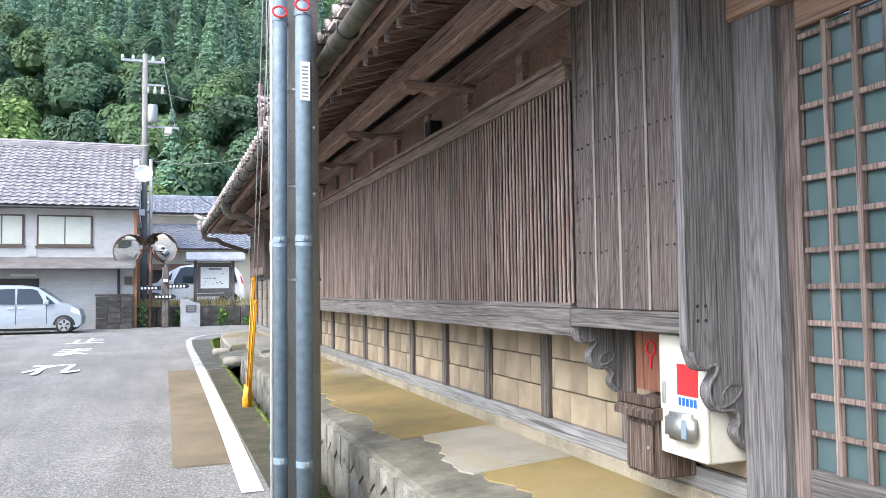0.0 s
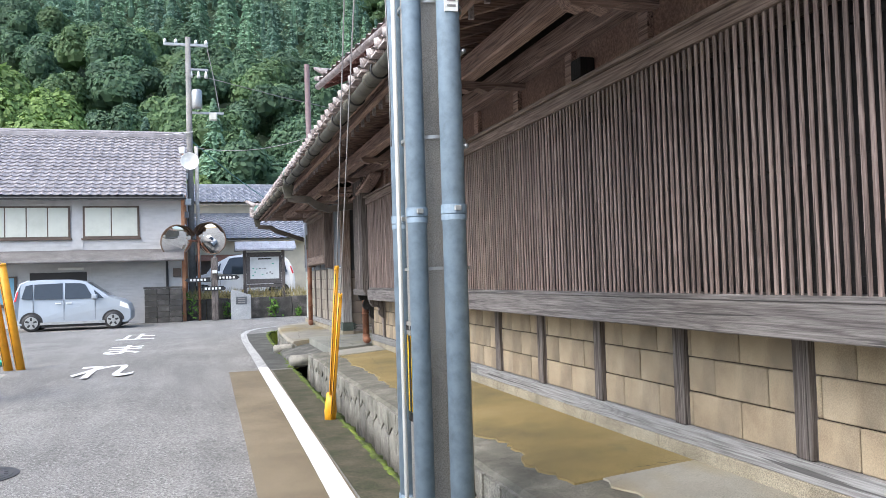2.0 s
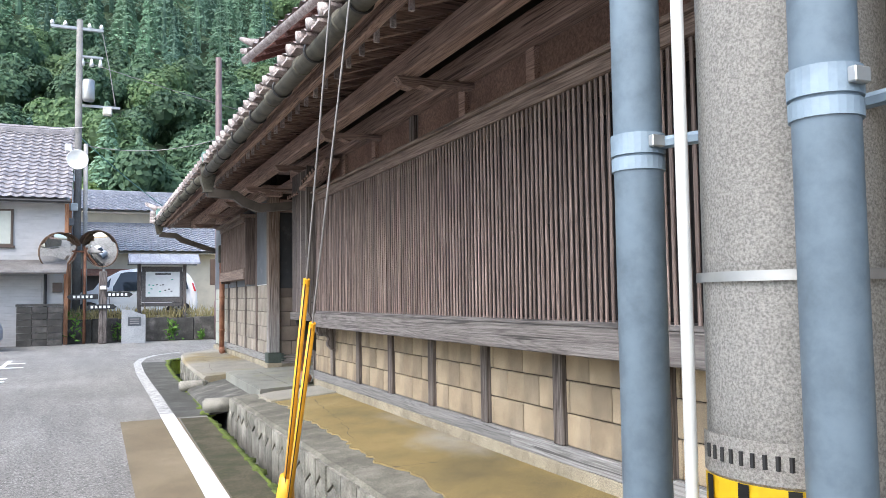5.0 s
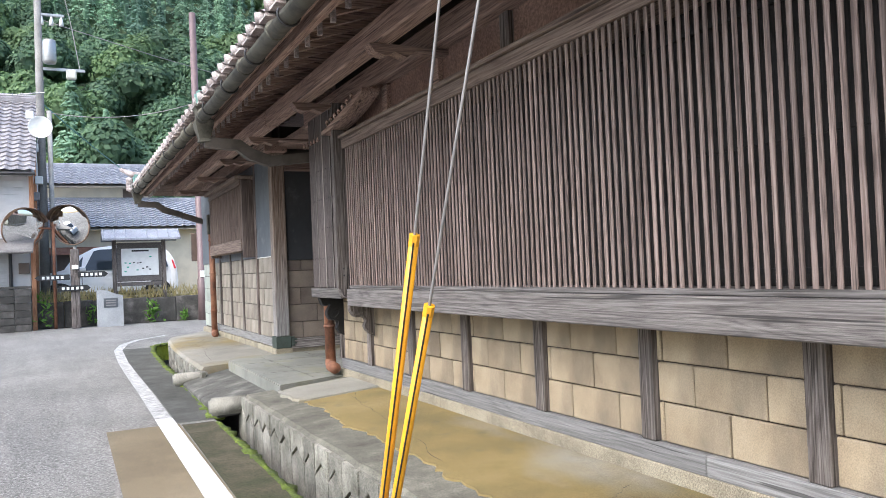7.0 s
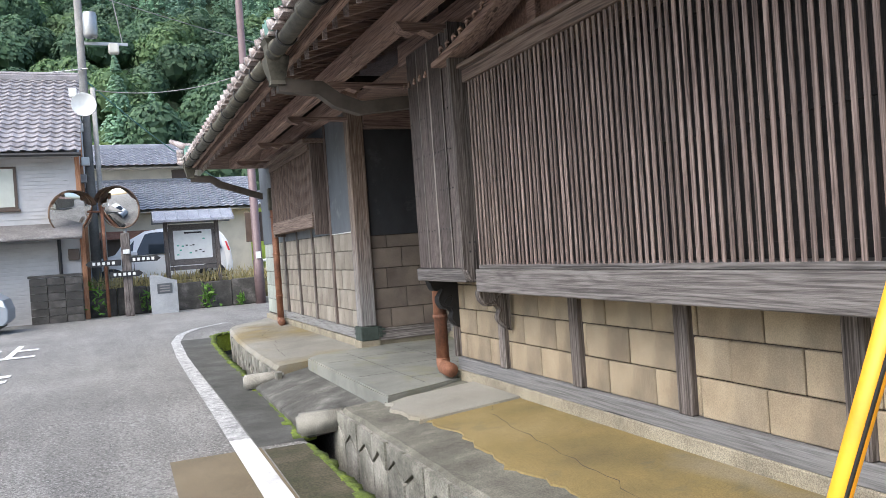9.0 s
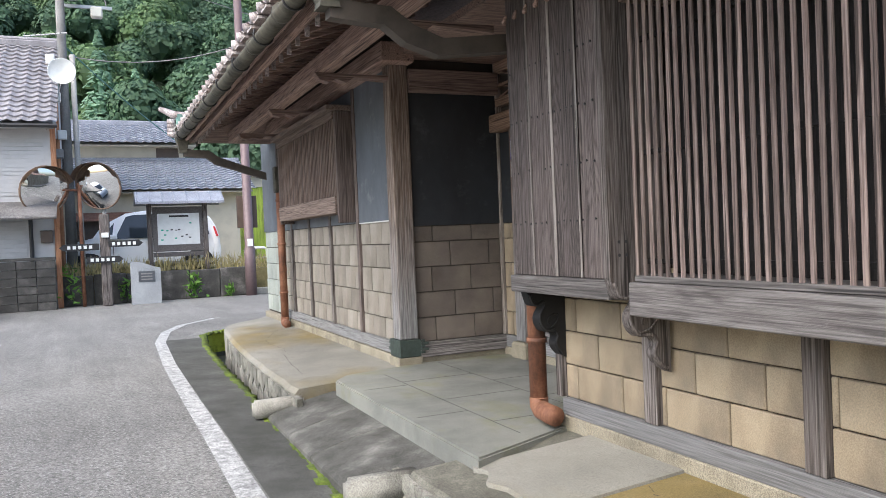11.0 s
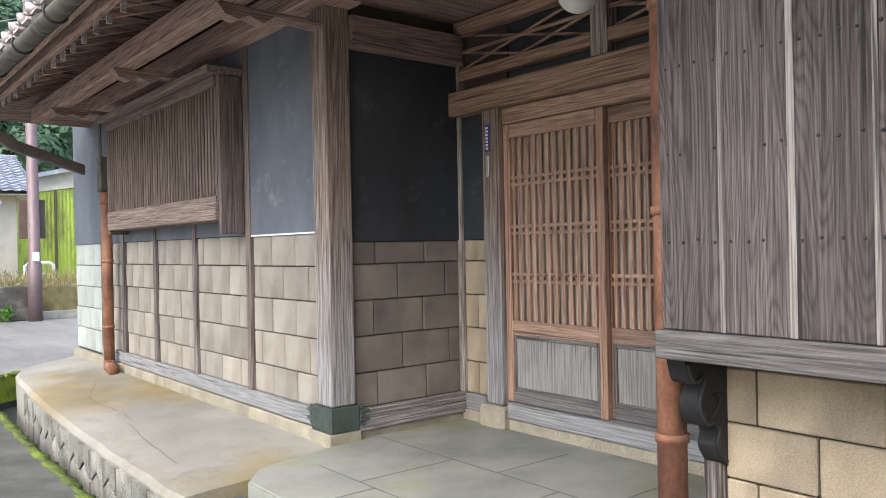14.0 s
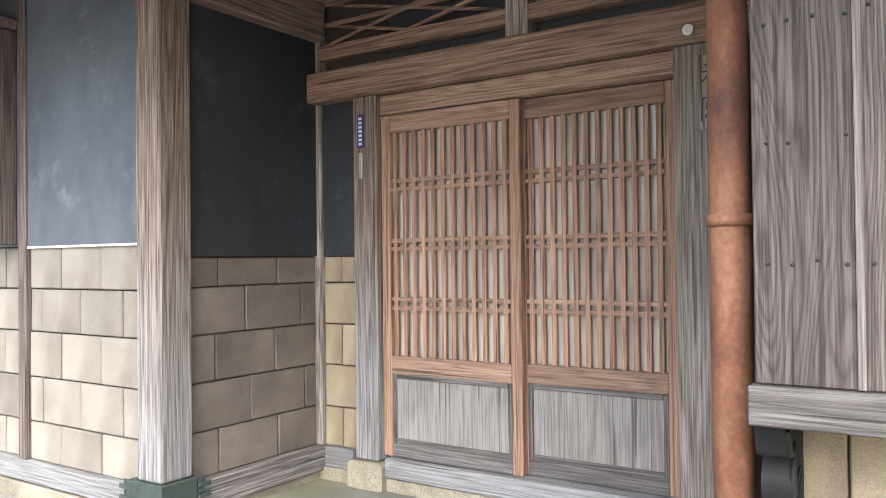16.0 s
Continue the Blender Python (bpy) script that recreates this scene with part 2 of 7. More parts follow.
M["grey_h"] = wood("weathered_beam", (0.062, 0.056, 0.052), (0.122, 0.111, 0.104), (0.195, 0.183, 0.173), "y", 0.85)
M["grey_x"] = wood("weathered_crossbeam", (0.08, 0.072, 0.067), (0.17, 0.155, 0.145), (0.32, 0.3, 0.28), "x", 0.85)
M["silver_h"] = wood("silvered_ground_sill", (0.13, 0.128, 0.124), (0.205, 0.204, 0.2), (0.28, 0.28, 0.276), "y", 0.85)
M["slat"] = wood("lattice_slat_wood", (0.09, 0.066, 0.056), (0.195, 0.146, 0.125), (0.315, 0.248, 0.216), "z", 0.8, (0.7, 1.2))
# near-black to paint the shade in the lattice gaps; also colours the vent
M["dark_v"] = wood("near_black_board", (0.004, 0.0035, 0.0032), (0.008, 0.0066, 0.006), (0.016, 0.013, 0.012), "z", 0.85)
M["eave_h"] = wood("eave_timber", (0.14, 0.094, 0.075), (0.32, 0.218, 0.175), (0.46, 0.34, 0.275), "y", 0.85)
M["eave_x"] = wood("rafter_timber", (0.12, 0.082, 0.067), (0.27, 0.187, 0.152), (0.4, 0.29, 0.235), "x", 0.85)
M["brown_v"] = wood("brown_post", (0.12, 0.097, 0.08), (0.275, 0.235, 0.198), (0.46, 0.415, 0.37), "z", 0.75)
M["post_v"] = wood("silvered_brown_post", (0.075, 0.052, 0.038), (0.175, 0.13, 0.1), (0.31, 0.255, 0.21), "z", 0.78, (0.92, 1.08), silver=1.75)
M["brown_h"] = wood("brown_lintel", (0.14, 0.086, 0.058), (0.28, 0.183, 0.126), (0.42, 0.295, 0.213), "y", 0.75)
M["door_v"] = wood("door_lattice_wood", (0.16, 0.09, 0.058), (0.32, 0.188, 0.12), (0.45, 0.29, 0.2), "z", 0.7)
M["door_h"] = wood("door_rail_wood", (0.15, 0.09, 0.06), (0.28, 0.175, 0.118), (0.39, 0.27, 0.195), "y", 0.7)
M["frieze"] = speckled("brown_frieze_plaster", (0.13, 0.08, 0.06), (0.2, 0.125, 0.095), (0.26, 0.175, 0.135), 60, 2.0, 0.85)
# one plaster in two tones: recess shade and street light put into the colour
M["plaster"] = plaster_material("shaded_black_plaster", 0.4, 0.2)
M["lit_plaster"] = plaster_material("lit_scuffed_plaster", 1.35, 0.75)
M["gutter"] = plain("patinated_copper", (0.095, 0.09, 0.068), 0.7, 0.2, 0.4, 7.0)
M["verdigris"] = plain("verdigris_copper", (0.18, 0.32, 0.27), 0.7, 0.1, 0.2, 9.0)
M["rust"] = rust_material()
M["galv"] = plain("blue_grey_conduit", (0.22, 0.29, 0.35), 0.55, 0.1, 0.14, 16.0)
M["band"] = plain("steel_band", (0.42, 0.43, 0.42), 0.4, 0.7)
M["pole"] = speckled("pole_concrete", (0.29, 0.28, 0.255), (0.37, 0.36, 0.33), (0.44, 0.43, 0.4), 220, 2.0, 0.85)
M["pole_old"] = speckled("aged_pole_concrete", (0.15, 0.148, 0.138), (0.21, 0.207, 0.195), (0.27, 0.265, 0.25), 200, 2.0, 0.85)
M["yellow"] = plain("yellow_plastic", (0.76, 0.36, 0.014), 0.45)
M["lemon"] = plain("lemon_yellow_plate", (0.78, 0.56, 0.015), 0.45)
M["black"] = plain("black_plastic", (0.02, 0.02, 0.02), 0.5)
M["wire"] = plain("steel_wire", (0.3, 0.29, 0.28), 0.5, 0.5)
M["white_paint"] = speckled("worn_road_paint", (0.4, 0.4, 0.39), (0.72, 0.72, 0.7), (0.82, 0.82, 0.8), 140, 3.0, 0.7, 0.002)
M["worn_paint"] = speckled("very_worn_road_paint", (0.17, 0.17, 0.165), (0.38, 0.38, 0.365), (0.56, 0.56, 0.54), 70, 14.0, 0.8, 0.002)
M["white"] = plain("white_enamel", (0.75, 0.76, 0.72), 0.35, 0, 0.05)
M["cream"] = plain("cream_box_paint", (0.68, 0.66, 0.56), 0.4, 0, 0.06)
M["red"] = plain("red_label", (0.7, 0.03, 0.035), 0.4)
M["blue"] = plain("blue_letter", (0.02, 0.13, 0.45), 0.4)
M["tile_eave"] = speckled("weathered_roof_tile", (0.17, 0.13, 0.12), (0.34, 0.3, 0.285), (0.6, 0.56, 0.53), 60, 8.0, 0.7, 0.004, (0.75, 1.25))
M["tile_grey"] = speckled("silver_glazed_tile", (0.18, 0.17, 0.172), (0.275, 0.26, 0.262), (0.37, 0.35, 0.355), 40, 2.5, 0.42, 0.002)
M["tile_blue"] = speckled("blue_grey_tile", (0.2, 0.21, 0.235), (0.27, 0.285, 0.32), (0.35, 0.365, 0.4), 40, 2.5, 0.4, 0.002)
M["bark"] = speckled("bark", (0.04, 0.03, 0.022), (0.08, 0.06, 0.045), (0.12, 0.1, 0.08), 20, 3.0, 0.95)
M["header"] = wood("brown_header_timber", (0.08, 0.055, 0.043), (0.17, 0.125, 0.1), (0.28, 0.22, 0.18), "y", 0.8)
M["cedar_pale"] = foliage("pale_cedar_needles", (0.18, 0.3, 0.2), (0.22, 0.355, 0.23), (0.265, 0.41, 0.27))
M["cedar_dark"] = foliage("deep_cedar_needles", (0.115, 0.205, 0.155), (0.148, 0.25, 0.185), (0.19, 0.3, 0.22))
M["broad_pale"] = foliage("pale_broad_leaves", (0.085, 0.15, 0.07), (0.12, 0.2, 0.085), (0.165, 0.255, 0.11))
M["cedar"] = foliage("cedar_needles", (0.148, 0.25, 0.175), (0.187, 0.305, 0.205), (0.235, 0.365, 0.245))
M["broad"] = foliage("broad_leaves", (0.055, 0.11, 0.065), (0.085, 0.155, 0.085), (0.12, 0.205, 0.105))
M["lime"] = foliage("bright_leaves", (0.15, 0.235, 0.075), (0.215, 0.32, 0.1), (0.285, 0.4, 0.135))
M["weed"] = foliage("dry_grass", (0.27, 0.24, 0.1), (0.4, 0.34, 0.16), (0.52, 0.44, 0.22))
M["fern"] = foliage("green_weeds", (0.06, 0.14, 0.02), (0.12, 0.26, 0.04), (0.2, 0.36, 0.06))


def glass_material(name, tint=(0.8, 0.9, 0.9), rough=0.03):
    n = Nodes(name, rough)
    n.bsdf.inputs["Transmission Weight"].default_value = 1.0
    n.bsdf.inputs["Base Color"].default_value = (*tint, 1)
    return n.mat


def mirror_material():
    n = Nodes("convex_mirror", 0.03, 1.0)
    n.bsdf.inputs["Base Color"].default_value = (0.85, 0.86, 0.85, 1)
    return n.mat


M["mirror"] = mirror_material()


# ---- building helpers ----
PLACE = {}


def thing(name, at, label, category, group="", kind=""):
    """A thing: an empty at its base, which carries the parts."""
    e = new(name)
    e.empty_display_size = 0.1
    e.matrix_basis = Matrix.Translation(at)
    PLACE[e] = e.matrix_basis.copy()
    return tagged(e, label, category, group, kind)


def mesh_of(name, bm, material, smooth=False):
    me = bpy.data.meshes.new(name)
    bm.to_mesh(me)
    bm.free()
    if material:
        me.materials.append(M[material] if isinstance(material, str) else material)
    if smooth:
        for p in me.polygons:
            p.use_smooth = True
    return me


def hang(ob, parent, m=None):
    """Parent ob so that it stands at m in the world."""
    ob.parent = parent
    ob.matrix_parent_inverse = PLACE[parent].inverted()
    if m is not None:
        ob.matrix_basis = m
    PLACE[ob] = ob.matrix_basis.copy()
    return ob


def part(name, bm, material, parent, label="", smooth=False):
    ob = new(name, mesh_of(name, bm, material, smooth))
    hang(ob, parent)
    return tagged(ob, label)


def piece(name, me, parent, x, y, z, rz=0):
    """One of many alike pieces on a shared mesh."""
    return hang(new(name, me), parent, pose(x, y, z, 0, 0, rz))


def solid(name, bm, material, label, category="", group="", kind="", smooth=False):
    """A thing, or a piece of the setting, that is a single mesh."""
    ob = new(name, mesh_of(name, bm, material, smooth))
    PLACE[ob] = Matrix()
    return tagged(ob, label, category, group, kind)


def box(x0, x1, y0, y1, z0, z1, bevel=0.0, bm=None, turn=None):
    own = bm is None
    b = bmesh.new()
    bmesh.ops.create_cube(b, size=1.0)
    for v in b.verts:
        v.co = Vector((x0 + (v.co.x + 0.5) * (x1 - x0), y0 + (v.co.y + 0.5) * (y1 - y0), z0 + (v.co.z + 0.5) * (z1 - z0)))
    if bevel:
        bmesh.ops.bevel(b, geom=b.edges[:], offset=bevel, segments=1, affect='EDGES')
    if turn is not None:
        bmesh.ops.transform(b, matrix=turn, verts=b.verts[:])
    if own:
        return b
    return merge(bm, b)


def merge(bm, b):
    me = bpy.data.meshes.new("tmp")
    b.to_mesh(me)
    b.free()
    bm.from_mesh(me)
    bpy.data.meshes.remove(me)
    return bm


def tube(points, radius, sides=12, bm=None, caps=True):
    """A round bar along points; radius may be one number or one for each point."""
    bm = bm or bmesh.new()
    pts = [Vector(p) for p in points]
    radii = radius if isinstance(radius, (list, tuple)) else [radius] * len(pts)
    rings = []
    ref = None
    for i, p in enumerate(pts):
        d = (pts[min(i + 1, len(pts) - 1)] - pts[max(i - 1, 0)]).normalized()
        if ref is None:
            ref = d.orthogonal().normalized()
        ref = (ref - d * ref.dot(d)).normalized()
        side = d.cross(ref)
        rings.append([bm.verts.new(p + radii[i] * (math.cos(a) * ref + math.sin(a) * side)) for a in [2 * math.pi * k / sides for k in range(sides)]])
    for a, b in zip(rings, rings[1:]):
        for k in range(sides):
            bm.faces.new((a[k], a[(k + 1) % sides], b[(k + 1) % sides], b[k]))
    if caps:
        bm.faces.new(rings[0][::-1])
        bm.faces.new(rings[-1])
    return bm


def prism(outline, axis, a, b, bm=None):
    """An outline pulled along an axis from a to b. The outline's pairs are the two other axes in order."""
    bm = bm or bmesh.new()

    def at(p, v):
        return {"x": (v, p[0], p[1]), "y": (p[0], v, p[1]), "z": (p[0], p[1], v)}[axis]
    lo = [bm.verts.new(at(p, a)) for p in outline]
    hi = [bm.verts.new(at(p, b)) for p in outline]
    n = len(outline)
    bm.faces.new(lo)
    bm.faces.new(hi[::-1])
    for i in range(n):
        bm.faces.new((lo[i], hi[i], hi[(i + 1) % n], lo[(i + 1) % n]))
    bmesh.ops.recalc_face_normals(bm, faces=bm.faces[:])
    return bm


def grid_mesh(name, verts, faces, material, parent=None, label="", smooth=False, kind=""):
    me = bpy.data.meshes.new(name)
    me.from_pydata(verts, [], faces)
    me.materials.append(M[material])
    if smooth:
        me.polygons.foreach_set("use_smooth", [True] * len(me.polygons))
    me.update()
    ob = new(name, me)
    PLACE[ob] = Matrix()
    if parent:
        hang(ob, parent)
    return tagged(ob, label, kind=kind)


# ---- ground, road and ditch ----
def road_z(y):
    """Height of the road, which climbs a little along the walk."""
    return 0.03 + 0.0125 * min(max(y, -20.0), 16.0)


def ditch_x(y):
    """The face of the retaining wall, which swings away round the far corner."""
    if y < 17.0:
        return 1.32
    if y < 21.5:
        return 1.32 + 0.2 * ((y - 17.0) / 4.5) ** 2
    return 1.52 + 0.16 * (y - 21.5) + 0.42 * (y - 21.5) ** 3


EDGE = [(-30.0, 1.06), (13.9, 1.08), (16.0, 1.15), (19.4, 1.19), (21.5, 1.27), (22.9, 1.42), (23.2, 1.6), (23.5, 2.0), (23.8, 2.7), (24.05, 3.6), (30.0, 3.7)]


def road_edge(y):
    """The road's lip along the ditch, which opens out and turns with the corner."""
    for (ya, xa), (yb, xb) in zip(EDGE, EDGE[1:]):
        if y <= yb:
            return xa + (xb - xa) * max(0.0, (y - ya) / (yb - ya))
    return EDGE[-1][1]


def ground_sheet():
    ys = [-400, -100, -30] + [-20 + i * 0.5 for i in range(76)] + [18.2 + 0.2 * i for i in range(30)] + [25, 27, 29, 31, 33, 36, 40, 50, 80, 150, 400, 900]
    verts, faces = [], []
    for y in ys:
        z = road_z(y)
        e = min(ditch_x(min(y, 24.0)), 8.0)
        deep = 0.42 if -21 < y < 24.1 else 0.0
        r = min(road_edge(y), e - 0.1)
        for x, dz in ((-900, 0), (-200, 0), (-40, 0), (-8, 0), (-3, 0), (-1, 0), (0.4, 0), (r - 0.008, 0), (r, -deep), (e + 0.0, -deep), (e + 0.03, 0.0), (e + 3, 0), (60, 0), (200, 0), (900, 0)):
            verts.append((x, y, z + dz))
    n = 15
    for j in range(len(ys) - 1):
        for i in range(n - 1):
            faces.append((j * n + i, j * n + i + 1, (j + 1) * n + i + 1, (j + 1) * n + i))
    return grid_mesh("ground", verts, faces, "asphalt", None, "grey worn asphalt lane with fine cracks", kind="structure")


ground_sheet()


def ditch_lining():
    """Dark concrete on the floor and the road side of the ditch."""
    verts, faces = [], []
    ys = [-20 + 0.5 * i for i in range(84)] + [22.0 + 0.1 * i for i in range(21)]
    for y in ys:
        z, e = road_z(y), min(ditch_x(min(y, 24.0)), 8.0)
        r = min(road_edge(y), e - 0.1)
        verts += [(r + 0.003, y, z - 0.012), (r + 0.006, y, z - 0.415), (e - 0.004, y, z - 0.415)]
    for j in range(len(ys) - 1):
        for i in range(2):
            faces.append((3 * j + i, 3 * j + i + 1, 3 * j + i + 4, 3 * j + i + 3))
    return grid_mesh("ditch_lining", verts, faces, "ditch", None, "dark lining of the roadside ditch", kind="structure")


ditch_lining()


def strip(name, pts, width, lift, material, label, kind="structure", category=""):
    """A flat strip laid on the road along points, width to the right."""
    verts, faces = [], []
    for x, y, w in [(p[0], p[1], p[2] if len(p) > 2 else width) for p in pts]:
        z = road_z(y) + lift
        verts += [(x, y, z), (x + w, y, z)]
    for i in range(len(pts) - 1):
        faces.append((2 * i, 2 * i + 1, 2 * i + 3, 2 * i + 2))
    return grid_mesh(name, verts, faces, material, None, label, kind=kind)


M["asphalt_dark"] = speckled("dark_mossy_asphalt", (0.035, 0.036, 0.028), (0.066, 0.066, 0.058), (0.115, 0.113, 0.102), 110, 2.5, 0.9, 0.005, None, 0.8)
# brown concrete patch, edge line, mossy gutter strip
strip("road_patch", [(0.10, 6.66), (0.115, 9), (0.12, 11.5), (0.13, 13.98)], 0.62, 0.004, "patch", "brown concrete patch let into the asphalt")
strip("edge_line_1", [(0.54, 5.7), (0.56, 8), (0.57, 11), (0.57, 14.3)], 0.155, 0.008, "white_paint", "white painted edge line on the road")
strip("edge_line_2", [(0.57, 14.304), (0.572, 16), (0.575, 18), (0.59, 20), (0.66, 22.3), (0.85, 23.7), (1.2, 24.7), (1.9, 25.6)], 0.15, 0.008, "worn_paint", "worn white edge line bending round the corner")
strip("verge", [(0.74, -8, 0.31), (0.74, 5, 0.31), (0.735, 8, 0.32), (0.74, 11, 0.31), (0.76, 13.9, 0.29)], 0.15, 0.006, "dirt", "mossy grit between edge line and ditch")


strip("road_margin", [(0.735 + 0.012 * max(0.0, y - 20.5) ** 2, y, road_edge(y) - 0.012 - 0.735 - 0.012 * max(0.0, y - 20.5) ** 2) for y in [14.0 + 0.5 * i for i in range(18)]], 0.3, 0.005, "asphalt_dark", "darker asphalt margin between the worn line and the ditch")


def moss_lip():
    """The mossy lip along the ditch."""
    bm = bmesh.new()
    y = -6.0
    while y < 24.0:
        e = road_edge(y)
        if not 13.85 < y < 14.1:
            w = random.uniform(0.02, 0.085) * (1.6 if 14 < y < 17 else 1.0)
            b = bmesh.new()
            bmesh.ops.create_icosphere(b, subdivisions=1, radius=1.0)
            for v in b.verts:
                v.co = Vector((e - 0.01 + v.co.x * w, y + v.co.y * random.uniform(0.1, 0.2), road_z(y) - 0.012 + v.co.z * random.uniform(0.02, 0.035)))
            merge(bm, b)
        y += random.uniform(0.04, 0.13)
    ob = solid("moss", bm, "moss", "green moss on the lip of the ditch", "moss", kind="stuff", smooth=True)
    return ob


moss_lip()


def moss_wall():
    """Bright moss on the road side of the ditch where it swings round the corner."""
    verts, faces = [], []
    ys = [20.6 + 0.09 * i for i in range(38)]
    for i, y in enumerate(ys):
        e = road_edge(y) + 0.012
        for j in range(6):
            verts.append((e + 0.02 * noise.noise((y * 4, j, 0)) - 0.02 * (j == 5), y, road_z(y) + 0.012 - 0.07 * (5 - j)))
    for i in range(len(ys) - 1):
        for j in range(5):
            faces.append((i * 6 + j, i * 6 + j + 1, i * 6 + 7 + j, i * 6 + 6 + j))
    grid_mesh("moss", verts, faces, "moss_bright", None, "bright yellow-green moss on the ditch wall", True, "stuff")


M["moss_bright"] = speckled("bright_moss", (0.14, 0.17, 0.02), (0.36, 0.41, 0.04), (0.48, 0.54, 0.065), 90, 5.0, 1.0, 0.015, None, 1.0)
moss_wall()


# ---- platform, retaining wall, porch ----
def slab(name, outline, z0, z1, material, label, bevel=0.012, kind="structure", category=""):
    bm = prism(outline, "z", z0, z1)
    if bevel:
        top = [e for e in bm.edges if all(abs(v.co.z - z1) < 1e-4 for v in e.verts)]
        bmesh.ops.bevel(bm, geom=top, offset=bevel, segments=2, affect='EDGES')
    return solid(name, bm, material, label, category, kind=kind)


def platform_sheet(name, y0, y1, x_in, z_out, z_in, label, material="platform"):
    """The raised walk: a top that falls towards the ditch, with a worn edge."""
    bm = bmesh.new()
    rows = []
    n = max(2, int((y1 - y0) / 0.12))
    for j in range(n + 1):
        y = y0 + (y1 - y0) * j / n
        e = ditch_x(y)
        if x_in - e < 0.06:
            e = x_in - 0.06
        w = 0.012 * noise.noise((y * 3.1, 0, 0)) + 0.006 * noise.noise((y * 11, 3, 0))
        rows.append([bm.verts.new(p) for p in ((e + 0.03, y, -0.3), (e + 0.008 + w, y, z_out - 0.035), (e + 0.04 + w, y, z_out + 0.4 * w), (e + 0.2, y, z_out + 0.012), (x_in, y, z_in), (x_in, y, -0.3))])
    for a, b in zip(rows, rows[1:]):
        for i in range(5):
            bm.faces.new((a[i], a[i + 1], b[i + 1], b[i]))
    bm.faces.new(rows[0][::-1])
    bm.faces.new(rows[-1])
    bmesh.ops.recalc_face_normals(bm, faces=bm.faces[:])
    return solid(name, bm, material, label, kind="structure")


def crack(pts, z):
    """A thin dark crack lying in a surface."""
    out = []
    for a, b in zip(pts, pts[1:]):
        for k in range(8):
            f = k / 8
            out.append((a[0] + (b[0] - a[0]) * f + random.uniform(-0.02, 0.02), a[1] + (b[1] - a[1]) * f + random.uniform(-0.02, 0.02), z(a[0] + (b[0] - a[0]) * f)))
    verts, faces = [], []
    for i, p in enumerate(out):
        w = random.uniform(0.0012, 0.004)
        verts += [(p[0] - w, p[1] - w, p[2]), (p[0] + w, p[1] + w, p[2])]
        if i:
            faces.append((2 * i - 2, 2 * i - 1, 2 * i + 1, 2 * i))
    return grid_mesh("crack", verts, faces, "joint", None, "dark crack in the concrete walk", False, "stuff")


def walk_top(x):
    return 0.436 + 0.064 * max(0.0, (x - 1.52) / 0.88)


def topping(name, y0, y1, material, label, seed, x_in=2.4, base=1.6, swing=0.07, lift=0.007):
    """A thin skin of concrete on the walk, its outer edge broken away."""
    rng = random.Random(seed)
    bm = bmesh.new()
    rows = []
    y, x = y0, base
    while True:
        x += rng.uniform(-0.035, 0.035) + 0.25 * (base + swing * noise.noise((y * 0.9, seed, 0)) * 2 - x)
        low = [(x + rng.uniform(0, 0.006), y, walk_top(x) - 0.01), (x + 0.008, y, walk_top(x) + lift)]
        top = [(x + (x_in - x) * f, y, walk_top(x + (x_in - x) * f) + lift) for f in (0.15, 0.5, 1.0)]
        rows.append([bm.verts.new(p) for p in low + top])
        if y >= y1:
            break
        y = min(y1, y + rng.uniform(0.03, 0.09))
    for a, b in zip(rows, rows[1:]):
        for i in range(4):
            bm.faces.new((a[i], a[i + 1], b[i + 1], b[i]))
    for r in (rows[0], rows[-1]):
        foot = [bm.verts.new((v.co.x, v.co.y, 0.38)) for v in r]
        for i in range(4):
            bm.faces.new((r[i], r[i + 1], foot[i + 1], foot[i]))
    bmesh.ops.recalc_face_normals(bm, faces=bm.faces[:])
    return solid(name, bm, material, label, kind="structure")


topping("walk_topping_1", -8.0, 4.21, "platform", "ochre-stained thin concrete topping on the walk", 3, base=1.72)
topping("walk_topping_2", 4.215, 5.42, "platform_pale", "worn grey concrete topping on the walk", 7, base=1.7)
topping("walk_topping_3", 5.425, 12.95, "platform", "ochre-stained thin concrete topping, broken along its edge", 11, base=1.6)
topping("walk_topping_4", 12.955, 13.7, "platform_pale", "worn grey concrete topping by the downpipe", 5, base=1.58, lift=0.02)
for pts in ([(1.75, 5.3), (2.0, 5.5), (2.3, 5.45)], [(1.7, 10.4), (1.85, 11.2), (1.9, 11.8), (2.0, 12.7), (2.12, 12.95)], [(1.62, 9.3), (1.9, 9.2), (2.2, 9.35)], [(1.72, 4.2), (2.0, 4.3), (2.35, 4.15)]):
    crack(pts, lambda x: walk_top(x) + 0.0085)
for y in (2.6, 4.3, 6.1, 7.9, 9.4, 11.1, 12.6):
    crack([(1.37, y), (1.6, y + 0.05)], lambda x: walk_top(x) + 0.004)
crack([(1.55, 17.0), (1.62, 18.0), (1.75, 18.6), (1.7, 19.4), (1.95, 20.2), (2.2, 20.5)], lambda x: 0.456 + 0.052 * max(0.0, (x - 1.52) / 0.88))
platform_sheet("pavement_1", -8.0, 13.9, 2.4, 0.42, 0.5, "raised walk with a weathered grey stone edge", "kerb_dark")
platform_sheet("pavement_2", 16.38, 22.7, 2.4, 0.44, 0.5, "raised concrete walk with ochre stains round the corner", "platform_pale")
